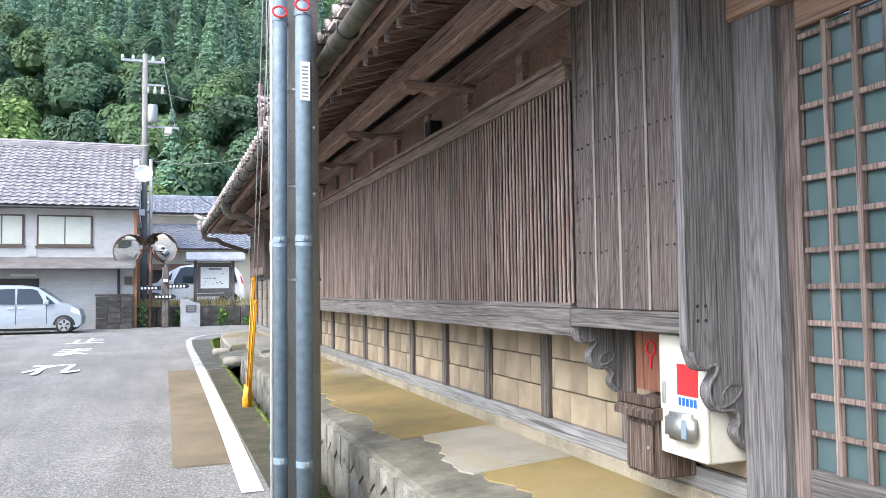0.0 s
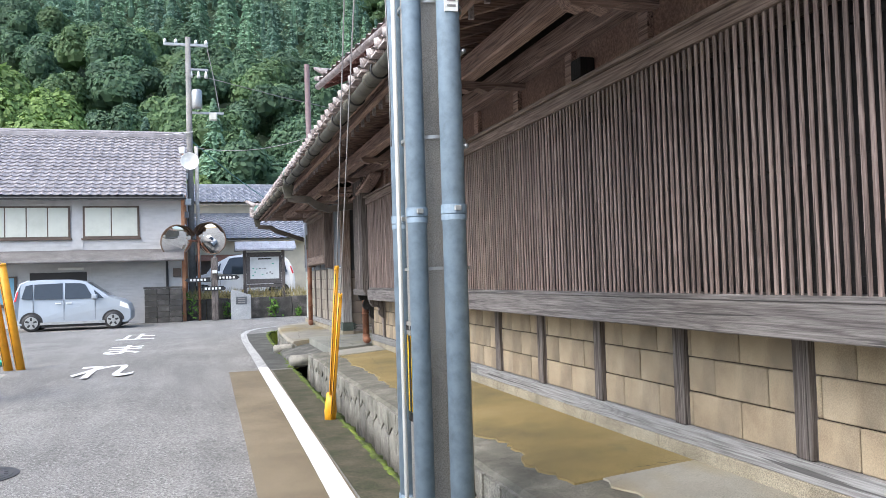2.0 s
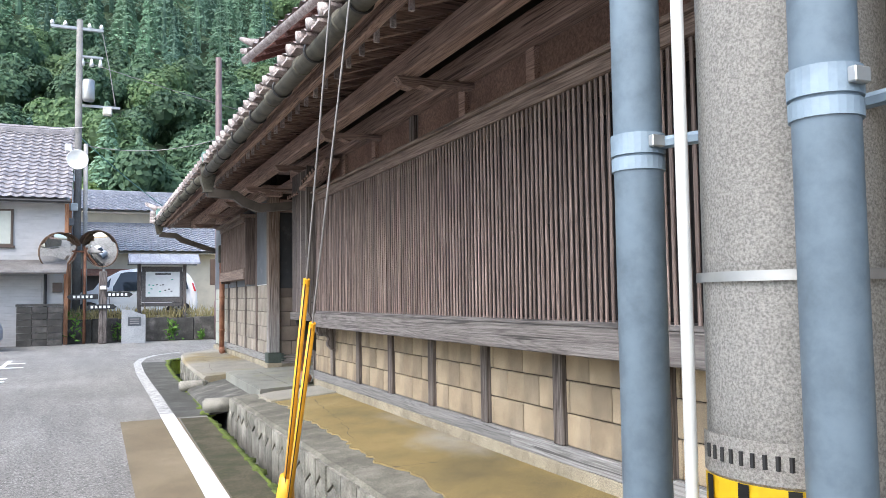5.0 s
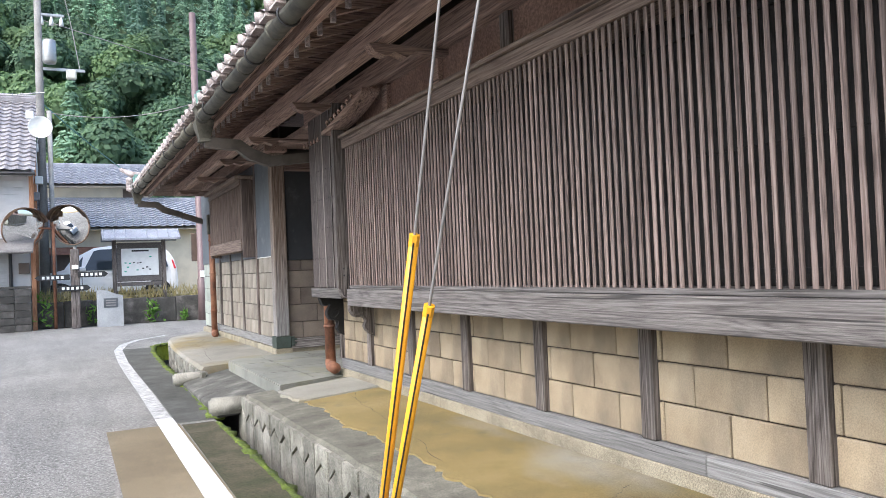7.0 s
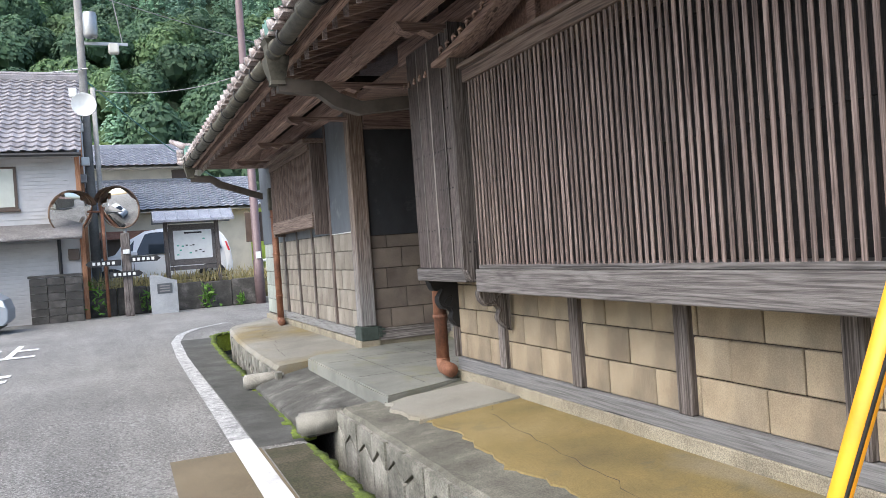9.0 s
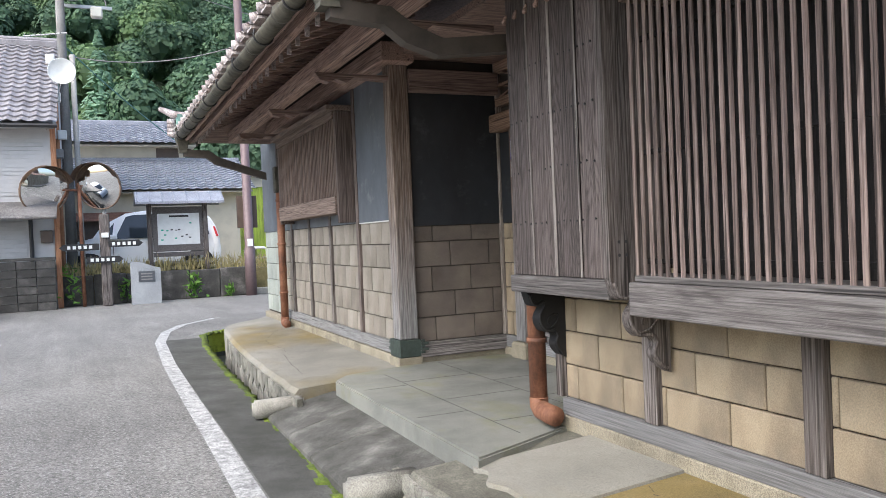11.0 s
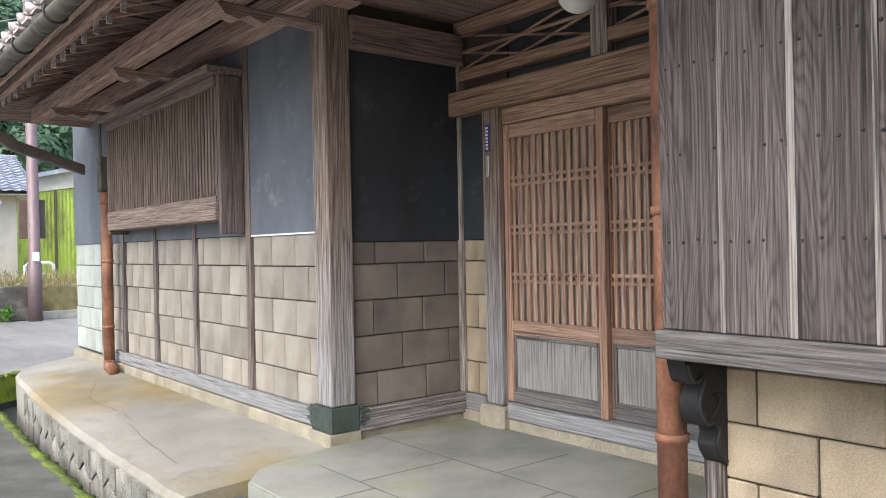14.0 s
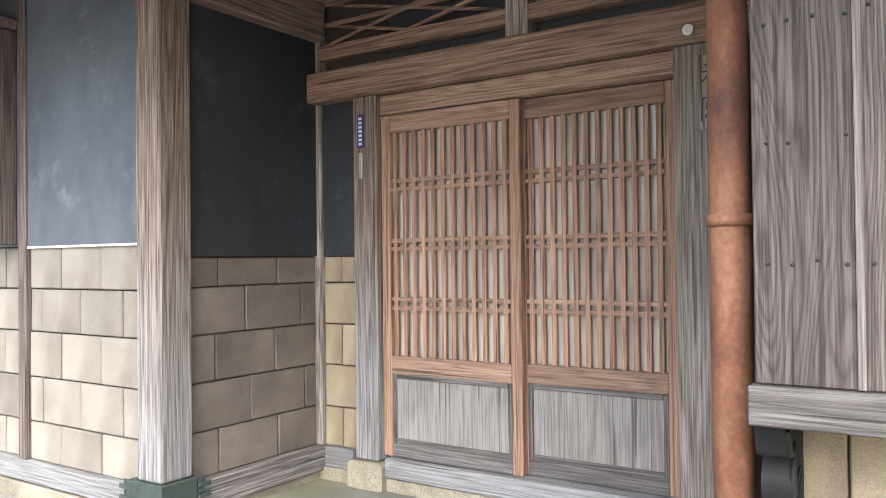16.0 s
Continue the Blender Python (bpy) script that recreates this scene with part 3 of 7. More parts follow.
porch = slab("porch_slab", [(1.61, 13.63), (2.1, 13.84), (2.3, 13.93), (3.5, 13.93), (3.5, 16.7), (2.5, 16.62), (2.3, 16.52), (1.76, 16.38), (1.62, 16.2)], 0.0, 0.512, "porch", "grey stone slab in the entrance recess")
M["apron"] = speckled("dark_ramp_concrete", (0.035, 0.035, 0.027), (0.085, 0.083, 0.072), (0.2, 0.193, 0.172), 110, 3.5)
for ya, yb in ((14.05, 15.02), (15.028, 15.64), (15.648, 16.375)):
    apron_bm = prism([(1.1, 0.2), (1.66, 0.25), (1.66, 0.4), (1.4, 0.35), (1.14, 0.285), (1.1, 0.265)], "y", ya, yb)
    bmesh.ops.bevel(apron_bm, geom=apron_bm.edges[:], offset=0.008, segments=1, affect='EDGES')
    solid("apron", apron_bm, "apron", "low sloping slab of weathered concrete over the ditch", kind="structure")


def rounded_stone(name, x0, x1, y0, y1, z0, z1, r, label, turn=0.0):
    b = box(x0, x1, y0, y1, z0, z1)
    bmesh.ops.bevel(b, geom=b.edges[:], offset=r, segments=3, affect='EDGES')
    c = Vector(((x0 + x1) / 2, (y0 + y1) / 2, 0))
    bmesh.ops.transform(b, matrix=Matrix.Translation(c) @ Matrix.Rotation(radians(turn), 4, 'Z') @ Matrix.Translation(-c), verts=b.verts[:])
    return solid(name, b, "kerb", label, "kerb stone", smooth=True)


rounded_stone("kerb_stone", 1.02, 1.43, 13.93, 14.05, 0.245, 0.405, 0.024, "worn pale kerb stone capping the open ditch")
rounded_stone("kerb_stone", 0.99, 1.4, 16.34, 16.44, 0.25, 0.39, 0.02, "worn pale kerb stone at the ramp's far edge", 4)
for x0, x1, y0, y1 in ((2.03, 2.034, 13.95, 16.2), (2.64, 2.644, 14.0, 16.5), (1.68, 2.03, 14.62, 14.624), (1.68, 2.03, 15.66, 15.664), (2.034, 2.64, 14.28, 14.284), (2.034, 2.64, 15.02, 15.024), (2.034, 2.64, 15.8, 15.804), (2.644, 3.18, 14.75, 14.754), (2.644, 3.18, 15.45, 15.454)):
    slab("slab_joint", [(x0, y0), (x1, y0), (x1 + 0.001, y1), (x0 + 0.001, y1)], 0.49, 0.5135, "porch_joint", "faint joint between the porch slabs", 0)

# ---- main building: walls ----
WALL = 2.37      # block face of the long wall
BWALL = 2.36     # block face past the porch
RWALL = 3.39     # back of the porch recess


def wall(name, x0, x1, y0, y1, z0, z1, material, label):
    return solid(name, box(x0, x1, y0, y1, z0, z1), material, label, kind="structure")


wall_1 = wall("wall_1", WALL + 0.02, WALL + 0.2, 2.5, 14.02, 0.2, 3.5, "joint", "long street wall of cream blocks between studs")
wall_2 = wall("wall_2", WALL + 0.2, RWALL + 0.2, 13.9, 14.02, 0.2, 3.6, "joint", "side wall of the entrance recess")
wall("wall_11", RWALL + 0.1, RWALL + 0.25, 14.02, 16.12, 0.2, 4.2, "joint", "wall behind the sliding doors")
wall_3 = wall("wall_3", RWALL + 0.02, RWALL + 0.25, 16.12, 16.6, 0.2, 4.2, "joint", "back wall of the entrance recess")
wall_4 = wall("wall_4", BWALL + 0.1, RWALL + 0.2, 16.6, 16.78, 0.2, 3.5, "joint", "block side wall of the recess under black plaster")
wall_5 = wall("wall_5", BWALL + 0.02, BWALL + 0.2, 16.7, 22.45, 0.2, 3.5, "joint", "block wall with black plaster above")
wall("wall_6", BWALL + 0.2, 12.0, 22.25, 22.45, 0.2, 3.5, "block_pale", "plain end wall of the house")
wall("wall_7", WALL + 0.16, WALL + 0.3, -9.0, 0.5, 0.2, 3.5, "block", "plain street wall behind the start")

# footing and ground sills
for nm, x, y0, y1 in (("footing_1", WALL, 2.5, 14.0), ("footing_3", BWALL, 16.7, 22.45)):
    solid(nm, box(x - 0.045, x + 0.1, y0, y1, 0.35, 0.575, 0.006), "footing", "pale stone footing under the ground sill", kind="structure")
solid("ground_sill", box(WALL - 0.035, WALL + 0.1, 2.5, 9.0, 0.575, 0.67, 0.004), "silver_h", "silvered wooden ground sill under the block wall", "sill")
solid("ground_sill", box(WALL - 0.035, WALL + 0.1, 9.004, 13.98, 0.575, 0.67, 0.004), "silver_h", "silvered wooden ground sill under the block wall", "sill")
solid("ground_sill", box(BWALL - 0.035, BWALL + 0.1, 16.76, 21.3, 0.585, 0.69, 0.004), "silver_h", "silvered wooden ground sill by the porch", "sill")
solid("ground_sill", box(2.5, RWALL, 16.53, 16.62, 0.56, 0.69, 0.004), "grey_x", "silvered ground sill in the recess", "sill")
solid("ground_sill", box(RWALL - 0.03, RWALL + 0.1, 16.332, 16.54, 0.58, 0.69, 0.004), "silver_h", "short silvered sill beside the door post", "sill")
solid("footing_5", box(2.29, 2.51, 16.515, 16.77, 0.4, 0.573, 0.004), "footing", "pale stone footing under the corner post", kind="structure")
solid("footing_2", box(2.512, RWALL, 16.56, 16.7, 0.4, 0.56, 0.004), "footing", "pale stone footing in the recess", kind="structure")
solid("footing_4", box(RWALL - 0.04, RWALL + 0.1, 14.02, 16.56, 0.4, 0.58, 0.004), "footing", "pale stone footing under the entrance", kind="structure")

# ---- long lattice bay ----
BAY = 2.09
bay = thing("lattice_bay", (BAY, 8.4, 1.24), "long weathered wooden lattice window bay on the street wall", "lattice window")
part("sill_beam", box(BAY - 0.02, BAY + 0.26, 3.76, 12.98, 1.24, 1.39, 0.006), "grey_h", bay, "thick silvered sill beam")
part("sill_ledge", box(BAY + 0.0, BAY + 0.2, 3.78, 12.96, 1.392, 1.42, 0.003), "grey_h", bay)
part("header", box(BAY - 0.02, BAY + 0.24, 3.76, 12.98, 2.63, 2.72, 0.004), "header", bay)
part("header_lip", box(BAY - 0.045, BAY + 0.22, 3.74, 13.0, 2.722, 2.752, 0.004), "header", bay)
# back boards and cross bars carry the gaps' shade in their colour
part("back_panel", box(BAY + 0.24, BAY + 0.26, 3.76, 12.98, 1.4, 2.65), "dark_v", bay, "near-black boards painting the shade behind the slats")
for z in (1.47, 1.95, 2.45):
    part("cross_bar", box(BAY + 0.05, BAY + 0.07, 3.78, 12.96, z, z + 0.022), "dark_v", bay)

# frieze above the bay
frieze = thing("frieze", (2.2, 8.4, 2.75), "brown plaster band with short studs under the eave", "frieze")
part("panel", box(2.24, WALL + 0.02, 2.75, 14.0, 2.75, 3.06), "frieze", frieze)
for i in range(12):
    y = 3.65 + 0.955 * i
    part("stud", box(2.2, 2.26, y - 0.05, y + 0.05, 2.752, 3.04, 0.004), "grey_v" if i == 7 else "eave_h", frieze)
part("vent", box(2.13, 2.235, 6.2, 6.34, 2.8, 2.93, 0.006), "dark_v", frieze, "small dark wooden vent box")
solid("wall_plate", box(2.12, 2.42, -2, 14.3, 3.045, 3.22, 0.01), "eave_h", "long dark timber plate under the rafters", "beam")
solid("wall_plate", box(2.2, 2.5, 16.4, 21.8, 3.13, 3.3, 0.01), "eave_h", "long dark timber plate under the rafters", "beam")


# ---- boarded shutter boxes at both ends of the bay ----
SCROLL = ((0.0, 1.0), (0.1, 0.81), (0.24, 0.77), (0.37, 0.81), (0.41, 0.75), (0.29, 0.62), (0.31, 0.5), (0.44, 0.4), (0.65, 0.39), (0.74, 0.31), (0.69, 0.2), (0.82, 0.07), (1.0, 0.0))


def scroll(x_out, x_in, z_top, z_bot, steps=5):
    """The lower edge of a carved bracket: a bead, a full belly and a tail, swinging back to the wall."""
    c = [SCROLL[0]] + list(SCROLL) + [SCROLL[-1]]
    pts = []
    for p0, p1, p2, p3 in zip(c, c[1:], c[2:], c[3:]):
        for i in range(steps):
            t = i / steps
            q = [0.5 * (2 * b + (cc - a) * t + (2 * a - 5 * b + 4 * cc - d) * t * t + (3 * b - a - 3 * cc + d) * t ** 3) for a, b, cc, d in zip(p0, p1, p2, p3)]
            pts.append((x_out + (x_in - x_out) * q[0], z_bot + (z_top - z_bot) * q[1]))
    return pts + [(x_in, z_bot)]


def carve(parent, edge, y, x_out, x_in, z_top, z_bot, material):
    """Raised ribs on a bracket's face: one along its edge, one curled leaf."""
    w, h = x_in - x_out, z_top - z_bot
    part("edge_rib", tube([(x + 0.008, y, z + 0.008) for x, z in edge[2:-3]], 0.009, 6), material, parent, "carved edge rib", True)
    curl = [(x_out + w * (0.62 - 0.24 * (1 - 0.6 * k / 16) * math.cos(0.42 * k + 0.4)), y, z_bot + h * (0.56 + 0.13 * (1 - 0.6 * k / 16) * math.sin(0.42 * k - 2.2))) for k in range(17)]
    part("carving", tube(curl, [0.008 - 0.0003 * k for k in range(17)], 6), material, parent, "carved curl", True)


def corbel(y0, y1, x_out, x_in, z_top, z_bot, material, label):
    t = thing("corbel", (x_in, (y0 + y1) / 2, z_bot), label, "corbel")
    edge = scroll(x_out, x_in, z_top, z_bot)
    part("board", prism([(x_in, z_top + 0.001)] + edge, "y", y0, y1), material, t)
    carve(t, edge, y0 - 0.003, x_out, x_in, z_top, z_bot, material)
    return t


nail_bm = bmesh.new()
bmesh.ops.create_icosphere(nail_bm, subdivisions=1, radius=0.0065)
NAIL = mesh_of("nail", nail_bm, "black")


def shutter_box(y0, y1, label):
    t = thing("shutter_box", (BAY, (y0 + y1) / 2, 1.3), label, "shutter box")
    n = 4
    for i in range(n):
        a = y0 + (y1 - y0) * i / n
        b = y0 + (y1 - y0) * (i + 1) / n
        part("board", box(BAY + random.uniform(-0.006, 0.0), BAY + 0.03, a + 0.003, b - 0.003, 1.395, 3.06, 0.004), "flame", t)
        if i:
            part("joint_strip", box(BAY - 0.012, BAY - 0.007, a - 0.011, a + random.uniform(0.004, 0.012), 1.396, 3.055, 0.002), "pale_edge", t, "pale worn strip over the joint")
    part("bottom_rail", box(BAY - 0.03, BAY + 0.05, y0 - 0.01, y1 + 0.01, 1.3, 1.393, 0.004), "grey_h", t)
    part("side", box(BAY + 0.03, WALL + 0.02, y1 - 0.03, y1, 1.31, 3.05), "grey_v", t)
    part("side", box(BAY + 0.03, WALL + 0.02, y0, y0 + 0.03, 1.31, 3.05), "grey_v", t)
    for z in (1.68, 1.96, 2.24, 2.52):
        k = int((y1 - y0) / 0.055)
        for i in range(k):
            if random.random() < 0.85:
                piece("nail", NAIL, t, BAY - 0.005, y0 + 0.04 + i * 0.055 + random.uniform(-0.006, 0.006), z + random.uniform(-0.006, 0.006))
    return t


shutter_box(2.80, 3.72, "tall weathered shutter box with split grey boards")
shutter_box(13.13, 14.03, "tall grey-brown shutter box with flame-grained boards")


def bracket_board(y, z_low, material, label):
    """A tall board set square to the wall, its foot cut into scrolls."""
    t = thing("bracket_board", (2.2, y, z_low), label, "bracket")
    edge = scroll(BAY - 0.075, WALL - 0.03, z_low + 0.46, z_low)
    part("board", prism([(WALL - 0.03, 3.05), (BAY - 0.075, 3.05)] + edge, "y", y - 0.025, y + 0.025), material, t)
    carve(t, edge, y - 0.028, BAY - 0.075, WALL - 0.03, z_low + 0.46, z_low, material)
    for dx, dz in ((0.03, 0.62), (0.07, 0.62), (0.03, 0.56), (0.07, 0.56)):
        part("peg_hole", tube([(BAY - 0.05 + dx, y - 0.0265, z_low + dz), (BAY - 0.05 + dx, y - 0.02, z_low + dz)], 0.008, 8), "black", t, "dark peg hole")
    return t


bracket_board(2.71, 0.8, "silver_v", "tall grey board with a scroll-carved foot")
bracket_board(13.06, 0.95, "grey_v", "tall grey board with a scroll-carved foot beside the slats")
corbel(3.70, 3.75, 2.06, WALL, 1.29, 0.92, "silver_v", "silver-grey scroll-carved corbel under the sill beam")
corbel(13.97, 14.04, 2.12, WALL, 1.3, 0.9, "char", "charred black scroll-carved corbel under the shutter box")

# wall studs of the block wall
studs = thing("wall_studs", (WALL, 8.4, 0.67), "row of weathered studs standing on the ground sill", "stud")
for i in range(12):
    y = 3.65 + 0.955 * i
    if y < 13.8:
        part("stud", box(WALL - 0.03, WALL + 0.05, y - 0.05, y + 0.05, 0.672, 1.4, 0.004), "grey_v", studs)
part("stud", box(WALL - 0.03, WALL + 0.1, 13.985, 14.05, 0.672, 1.4, 0.004), "grey_v", studs, "weathered corner stud")


# ---- first entrance: lattice door with glass ----
def lattice_door_1():
    solid("door_post", box(2.28, 2.42, 2.46, 2.68, 0.45, 3.05, 0.008), "silver_v", "thick weathered post beside the first door", "post")
    solid("door_post", box(2.28, 2.42, 0.45, 0.6, 0.45, 3.05, 0.008), "grey_v", "thick weathered post of the first door", "post")
    solid("lintel", box(2.26, 2.42, 0.4, 2.7, 2.62, 2.8, 0.008), "brown_h", "brown lintel over the first door", "lintel")
    solid("wall_8", box(2.42, 2.56, 0.4, 2.7, 2.8, 3.5), "frieze", "brown plaster over the first door", kind="structure")
    d = thing("door_1", (2.36, 1.5, 0.6), "closed wooden lattice door with bluish glass squares", "door")
    part("stile", box(2.33, 2.37, 2.38, 2.46, 0.62, 2.62, 0.004), "brown_side", d)
    part("stile", box(2.33, 2.37, 0.62, 0.7, 0.62, 2.62, 0.004), "door_v", d)
    part("top_rail", box(2.33, 2.37, 0.7, 2.38, 2.5, 2.62, 0.004), "door_h", d)
    part("bottom_rail", box(2.33, 2.37, 0.7, 2.38, 0.62, 0.8, 0.004), "grey_h", d)
    y = 2.38 - 0.13
    while y > 0.75:
        part("bar", box(2.335, 2.365, y - 0.012, y + 0.012, 0.8, 2.5, 0.003), "slat", d)
        y -= 0.135
    for i in range(12):
        z = 0.8 + 0.139 * (i + 1)
        if z < 2.48:
            part("bar", box(2.34, 2.36, 0.7, 2.38, z - 0.011, z + 0.011, 0.003), "slat", d)
    part("pane", box(2.368, 2.372, 0.7, 2.38, 0.8, 2.5), "bluepane", d, "greenish glass pane")
    solid("door_sill", box(2.28, 2.45, 0.6, 2.46, 0.48, 0.615, 0.006), "grey_h", "weathered door sill", "sill")


n = Nodes("bluish_frosted_pane", 0.12)
p = n.noise(1.2, None, 4)
M["bluepane"] = n.done(n.ramp(p, (0.3, (0.06, 0.1, 0.105)), (0.7, (0.12, 0.175, 0.18))))
M["brown_side"] = wood("brown_side_board", (0.06, 0.044, 0.038), (0.125, 0.096, 0.083), (0.21, 0.17, 0.15), "z", 0.8)
lattice_door_1()


def meter_box():
    """The cream steel box beside the first door."""
    t = thing("alarm_box", (2.2, 2.95, 0.8), "cream steel alarm box with a red sticker on the wall", "alarm box")
    part("body", box(2.165, 2.36, 2.75, 3.05, 0.755, 1.285, 0.008), "cream", t)
    part("door", box(2.14, 2.163, 2.742, 3.06, 0.76, 1.29, 0.006), "cream", t)
    part("latch", box(2.128, 2.14, 3.01, 3.03, 0.98, 1.08, 0.004), "band", t, "steel latch")
    part("sticker", box(2.1355, 2.1385, 2.785, 2.925, 1.03, 1.165), "red", t, "red square sticker")
    part("sticker_foot", box(2.1355, 2.1385, 2.785, 2.925, 0.972, 1.028), "white", t, "white strip with blue bars")
    for i in range(5):
        part("bar", box(2.1335, 2.1352, 2.793 + i * 0.026, 2.811 + i * 0.026, 0.985, 1.02), "blue", t, "blue bar")
    u = box(2.075, 2.138, 2.77, 2.96, 0.84, 0.96)
    bmesh.ops.bevel(u, geom=u.edges[:], offset=0.022, segments=3, affect='EDGES')
    part("siren", u, "band", t, "rounded grey siren cover", True)
    part("siren_lens", box(2.071, 2.076, 2.785, 2.82, 0.86, 0.94, 0.002), "galv", t, "bluish lens")


meter_box()


def mail_box():
    t = thing("mail_box", (2.25, 3.3, 0.62), "small weathered wooden letter box with a sloping lid", "letter box")
    part("body", box(2.13, 2.34, 3.07, 3.32, 0.63, 0.9, 0.006), "dark_rot", t)
    part("door", box(2.112, 2.128, 3.09, 3.3, 0.65, 0.87, 0.004), "dark_rot", t)
    bm = prism([(2.08, 0.9), (2.36, 0.9), (2.36, 0.985), (2.1, 0.95), (2.08, 0.93)], "y", 3.04, 3.35)
    part("lid", bm, "dark_rot", t)
    part("slot_hood", box(2.09, 2.13, 3.05, 3.34, 0.955, 1.0, 0.004), "dark_rot", t)
    part("knob", box(2.1, 2.112, 3.1, 3.115, 0.76, 0.775, 0.003), "band", t, "small metal knob")
    solid("sign_board", box(2.28, 2.3, 3.18, 3.46, 0.99, 1.3, 0.003), "redwood", "reddish wooden board with a red mark", "sign")
    ring = [(2.276, 3.32 + 0.035 * math.cos(a), 1.2 + 0.035 * math.sin(a)) for a in [2 * math.pi * i / 16 for i in range(17)]]
    solid("red_mark", tube(ring, 0.006, 6), "red", "red painted ring on the board", "sign")
    solid("red_mark", box(2.272, 2.279, 3.315, 3.325, 1.1, 1.165), "red", "red painted stroke on the board", "sign")


M["dark_rot"] = wood("rotting_dark_wood", (0.03, 0.02, 0.015), (0.08, 0.055, 0.042), (0.2, 0.15, 0.12), "z", 0.9)
M["redwood"] = wood("reddish_board", (0.1, 0.04, 0.02), (0.2, 0.08, 0.045), (0.27, 0.12, 0.07), "z", 0.7)
mail_box()


# ---- porch: posts, recess, sliding doors ----
def porch_front():
    p = thing("corner_post", (2.4, 16.62, 0.5), "square weathered corner post with a brown shaft", "post")
    part("shaft", box(2.31, 2.485, 16.53, 16.7, 0.73, 3.2, 0.01), "post_v", p)
    part("shoe", box(2.3, 2.5, 16.52, 16.76, 0.575, 0.728, 0.006), "verdigris_dark", p, "patinated copper shoe")
    for k in range(5):
        z = 0.6 + 0.025 * k
        part("shoe_tab", box(2.312, 2.324, 16.761, 16.8 + 0.035 * (k % 2), z, z + 0.022, 0.003), "verdigris_dark", p)
        part("shoe_tab", box(2.501, 2.54 + 0.035 * (k % 2), 16.516, 16.529, z, z + 0.022, 0.003), "verdigris_dark", p)
    solid("door_post", box(RWALL - 0.06, RWALL + 0.12, 16.135, 16.29, 0.66, 2.56, 0.008), "post_v", "weathered door post on a stone", "post")
    solid("post_stone", box(RWALL - 0.1, RWALL + 0.14, 16.1, 16.33, 0.5, 0.655, 0.02), "footing", "pale stone under the door post", "stone")
    solid("door_post", box(RWALL - 0.06, RWALL + 0.12, 14.3, 14.59, 0.5, 2.56, 0.008), "brown_v", "broad weathered door post with a nameplate", "post")
    solid("lintel", box(RWALL - 0.1, RWALL + 0.15, 14.02, 16.61, 2.555, 2.715, 0.01), "brown_h", "heavy brown lintel over the sliding doors", "lintel")
    solid("lintel", box(RWALL - 0.03, RWALL + 0.12, 14.592, 16.133, 2.45, 2.552, 0.006), "brown_h", "inner brown head jamb", "lintel")
    solid("corner_post", box(RWALL - 0.03, RWALL + 0.05, 16.545, 16.6, 0.69, 3.3, 0.005), "brown_v", "slim corner post in the recess", "post")
    # black plaster over the blocks, its tone painted darker for the recess's shade
    solid("plaster_panel", box(2.486, RWALL - 0.03, 16.575, 16.62, 1.725, 2.9), "plaster", "black plaster panel painted shade-dark in the recess", "panel")
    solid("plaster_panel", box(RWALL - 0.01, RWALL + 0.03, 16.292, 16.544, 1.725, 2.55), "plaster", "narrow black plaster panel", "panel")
    solid("plaster_panel", box(BWALL - 0.012, BWALL + 0.03, 16.705, 17.652, 1.79, 3.2), "lit_plaster", "scuffed black plaster panel by the post", "panel")
    solid("plaster_panel", box(BWALL - 0.012, BWALL + 0.03, 17.728, 21.26, 1.79, 3.2), "lit_plaster", "black plaster painted lit-pale behind the small lattice bay", "panel")
    solid("plaster_panel", box(BWALL - 0.012, BWALL + 0.03, 21.34, 22.43, 1.79, 3.4), "lit_plaster", "black plaster panel painted lit-pale at the house corner", "panel")
    solid("white_line_trim", box(BWALL - 0.016, BWALL + 0.01, 16.705, 17.652, 1.778, 1.789), "white", "thin white trim under the plaster", "trim")
    solid("recess_soffit", box(2.4, RWALL + 0.1, 14.03, 16.75, 3.2, 3.26), "eave_x", "dark board soffit of the recess", "soffit")
    solid("recess_beam", box(2.486, RWALL - 0.03, 16.5, 16.6, 2.9, 3.1, 0.006), "eave_x", "dark beam over the black plaster", "beam")


M["verdigris_dark"] = plain("dark_verdigris", (0.05, 0.068, 0.058), 0.6, 0.2, 0.25, 12.0)
porch_front()


def transom():
    t = thing("transom", (RWALL, 15.3, 2.72), "open transom with crossed laths over the doors", "transom")
    x = RWALL
    part("rail", box(x - 0.05, x + 0.03, 14.05, 16.54, 2.79, 2.865, 0.004), "brown_h", t)
    part("rail", box(x - 0.05, x + 0.03, 14.05, 16.54, 3.1, 3.19, 0.004), "brown_h", t)
    part("strut", box(x - 0.055, x + 0.04, 15.25, 15.37, 2.717, 3.19, 0.004), "brown_v", t)
    part("mesh_panel", box(x + 0.035, x + 0.045, 14.05, 16.54, 2.717, 3.19), "plaster", t, "dark insect mesh")
    for y0, y1 in ((15.4, 16.5), (14.1, 15.22)):
        for a, b in ((0, 1), (1, 0), (0.5, 1.5), (0.5, -0.5)):
            ya, yb = y0 + (y1 - y0) * max(0, min(1, a)), y0 + (y1 - y0) * max(0, min(1, b))
            za, zb = 2.87, 3.1
            if not 0 <= b <= 1:
                zb = 2.985
            part("lath", tube([(x - 0.02, ya, za), (x - 0.02, yb, zb)], 0.011, 4), "brown_h", t)
    part("lath", box(x - 0.03, x - 0.01, 14.05, 16.54, 2.975, 2.995), "brown_h", t)


transom()


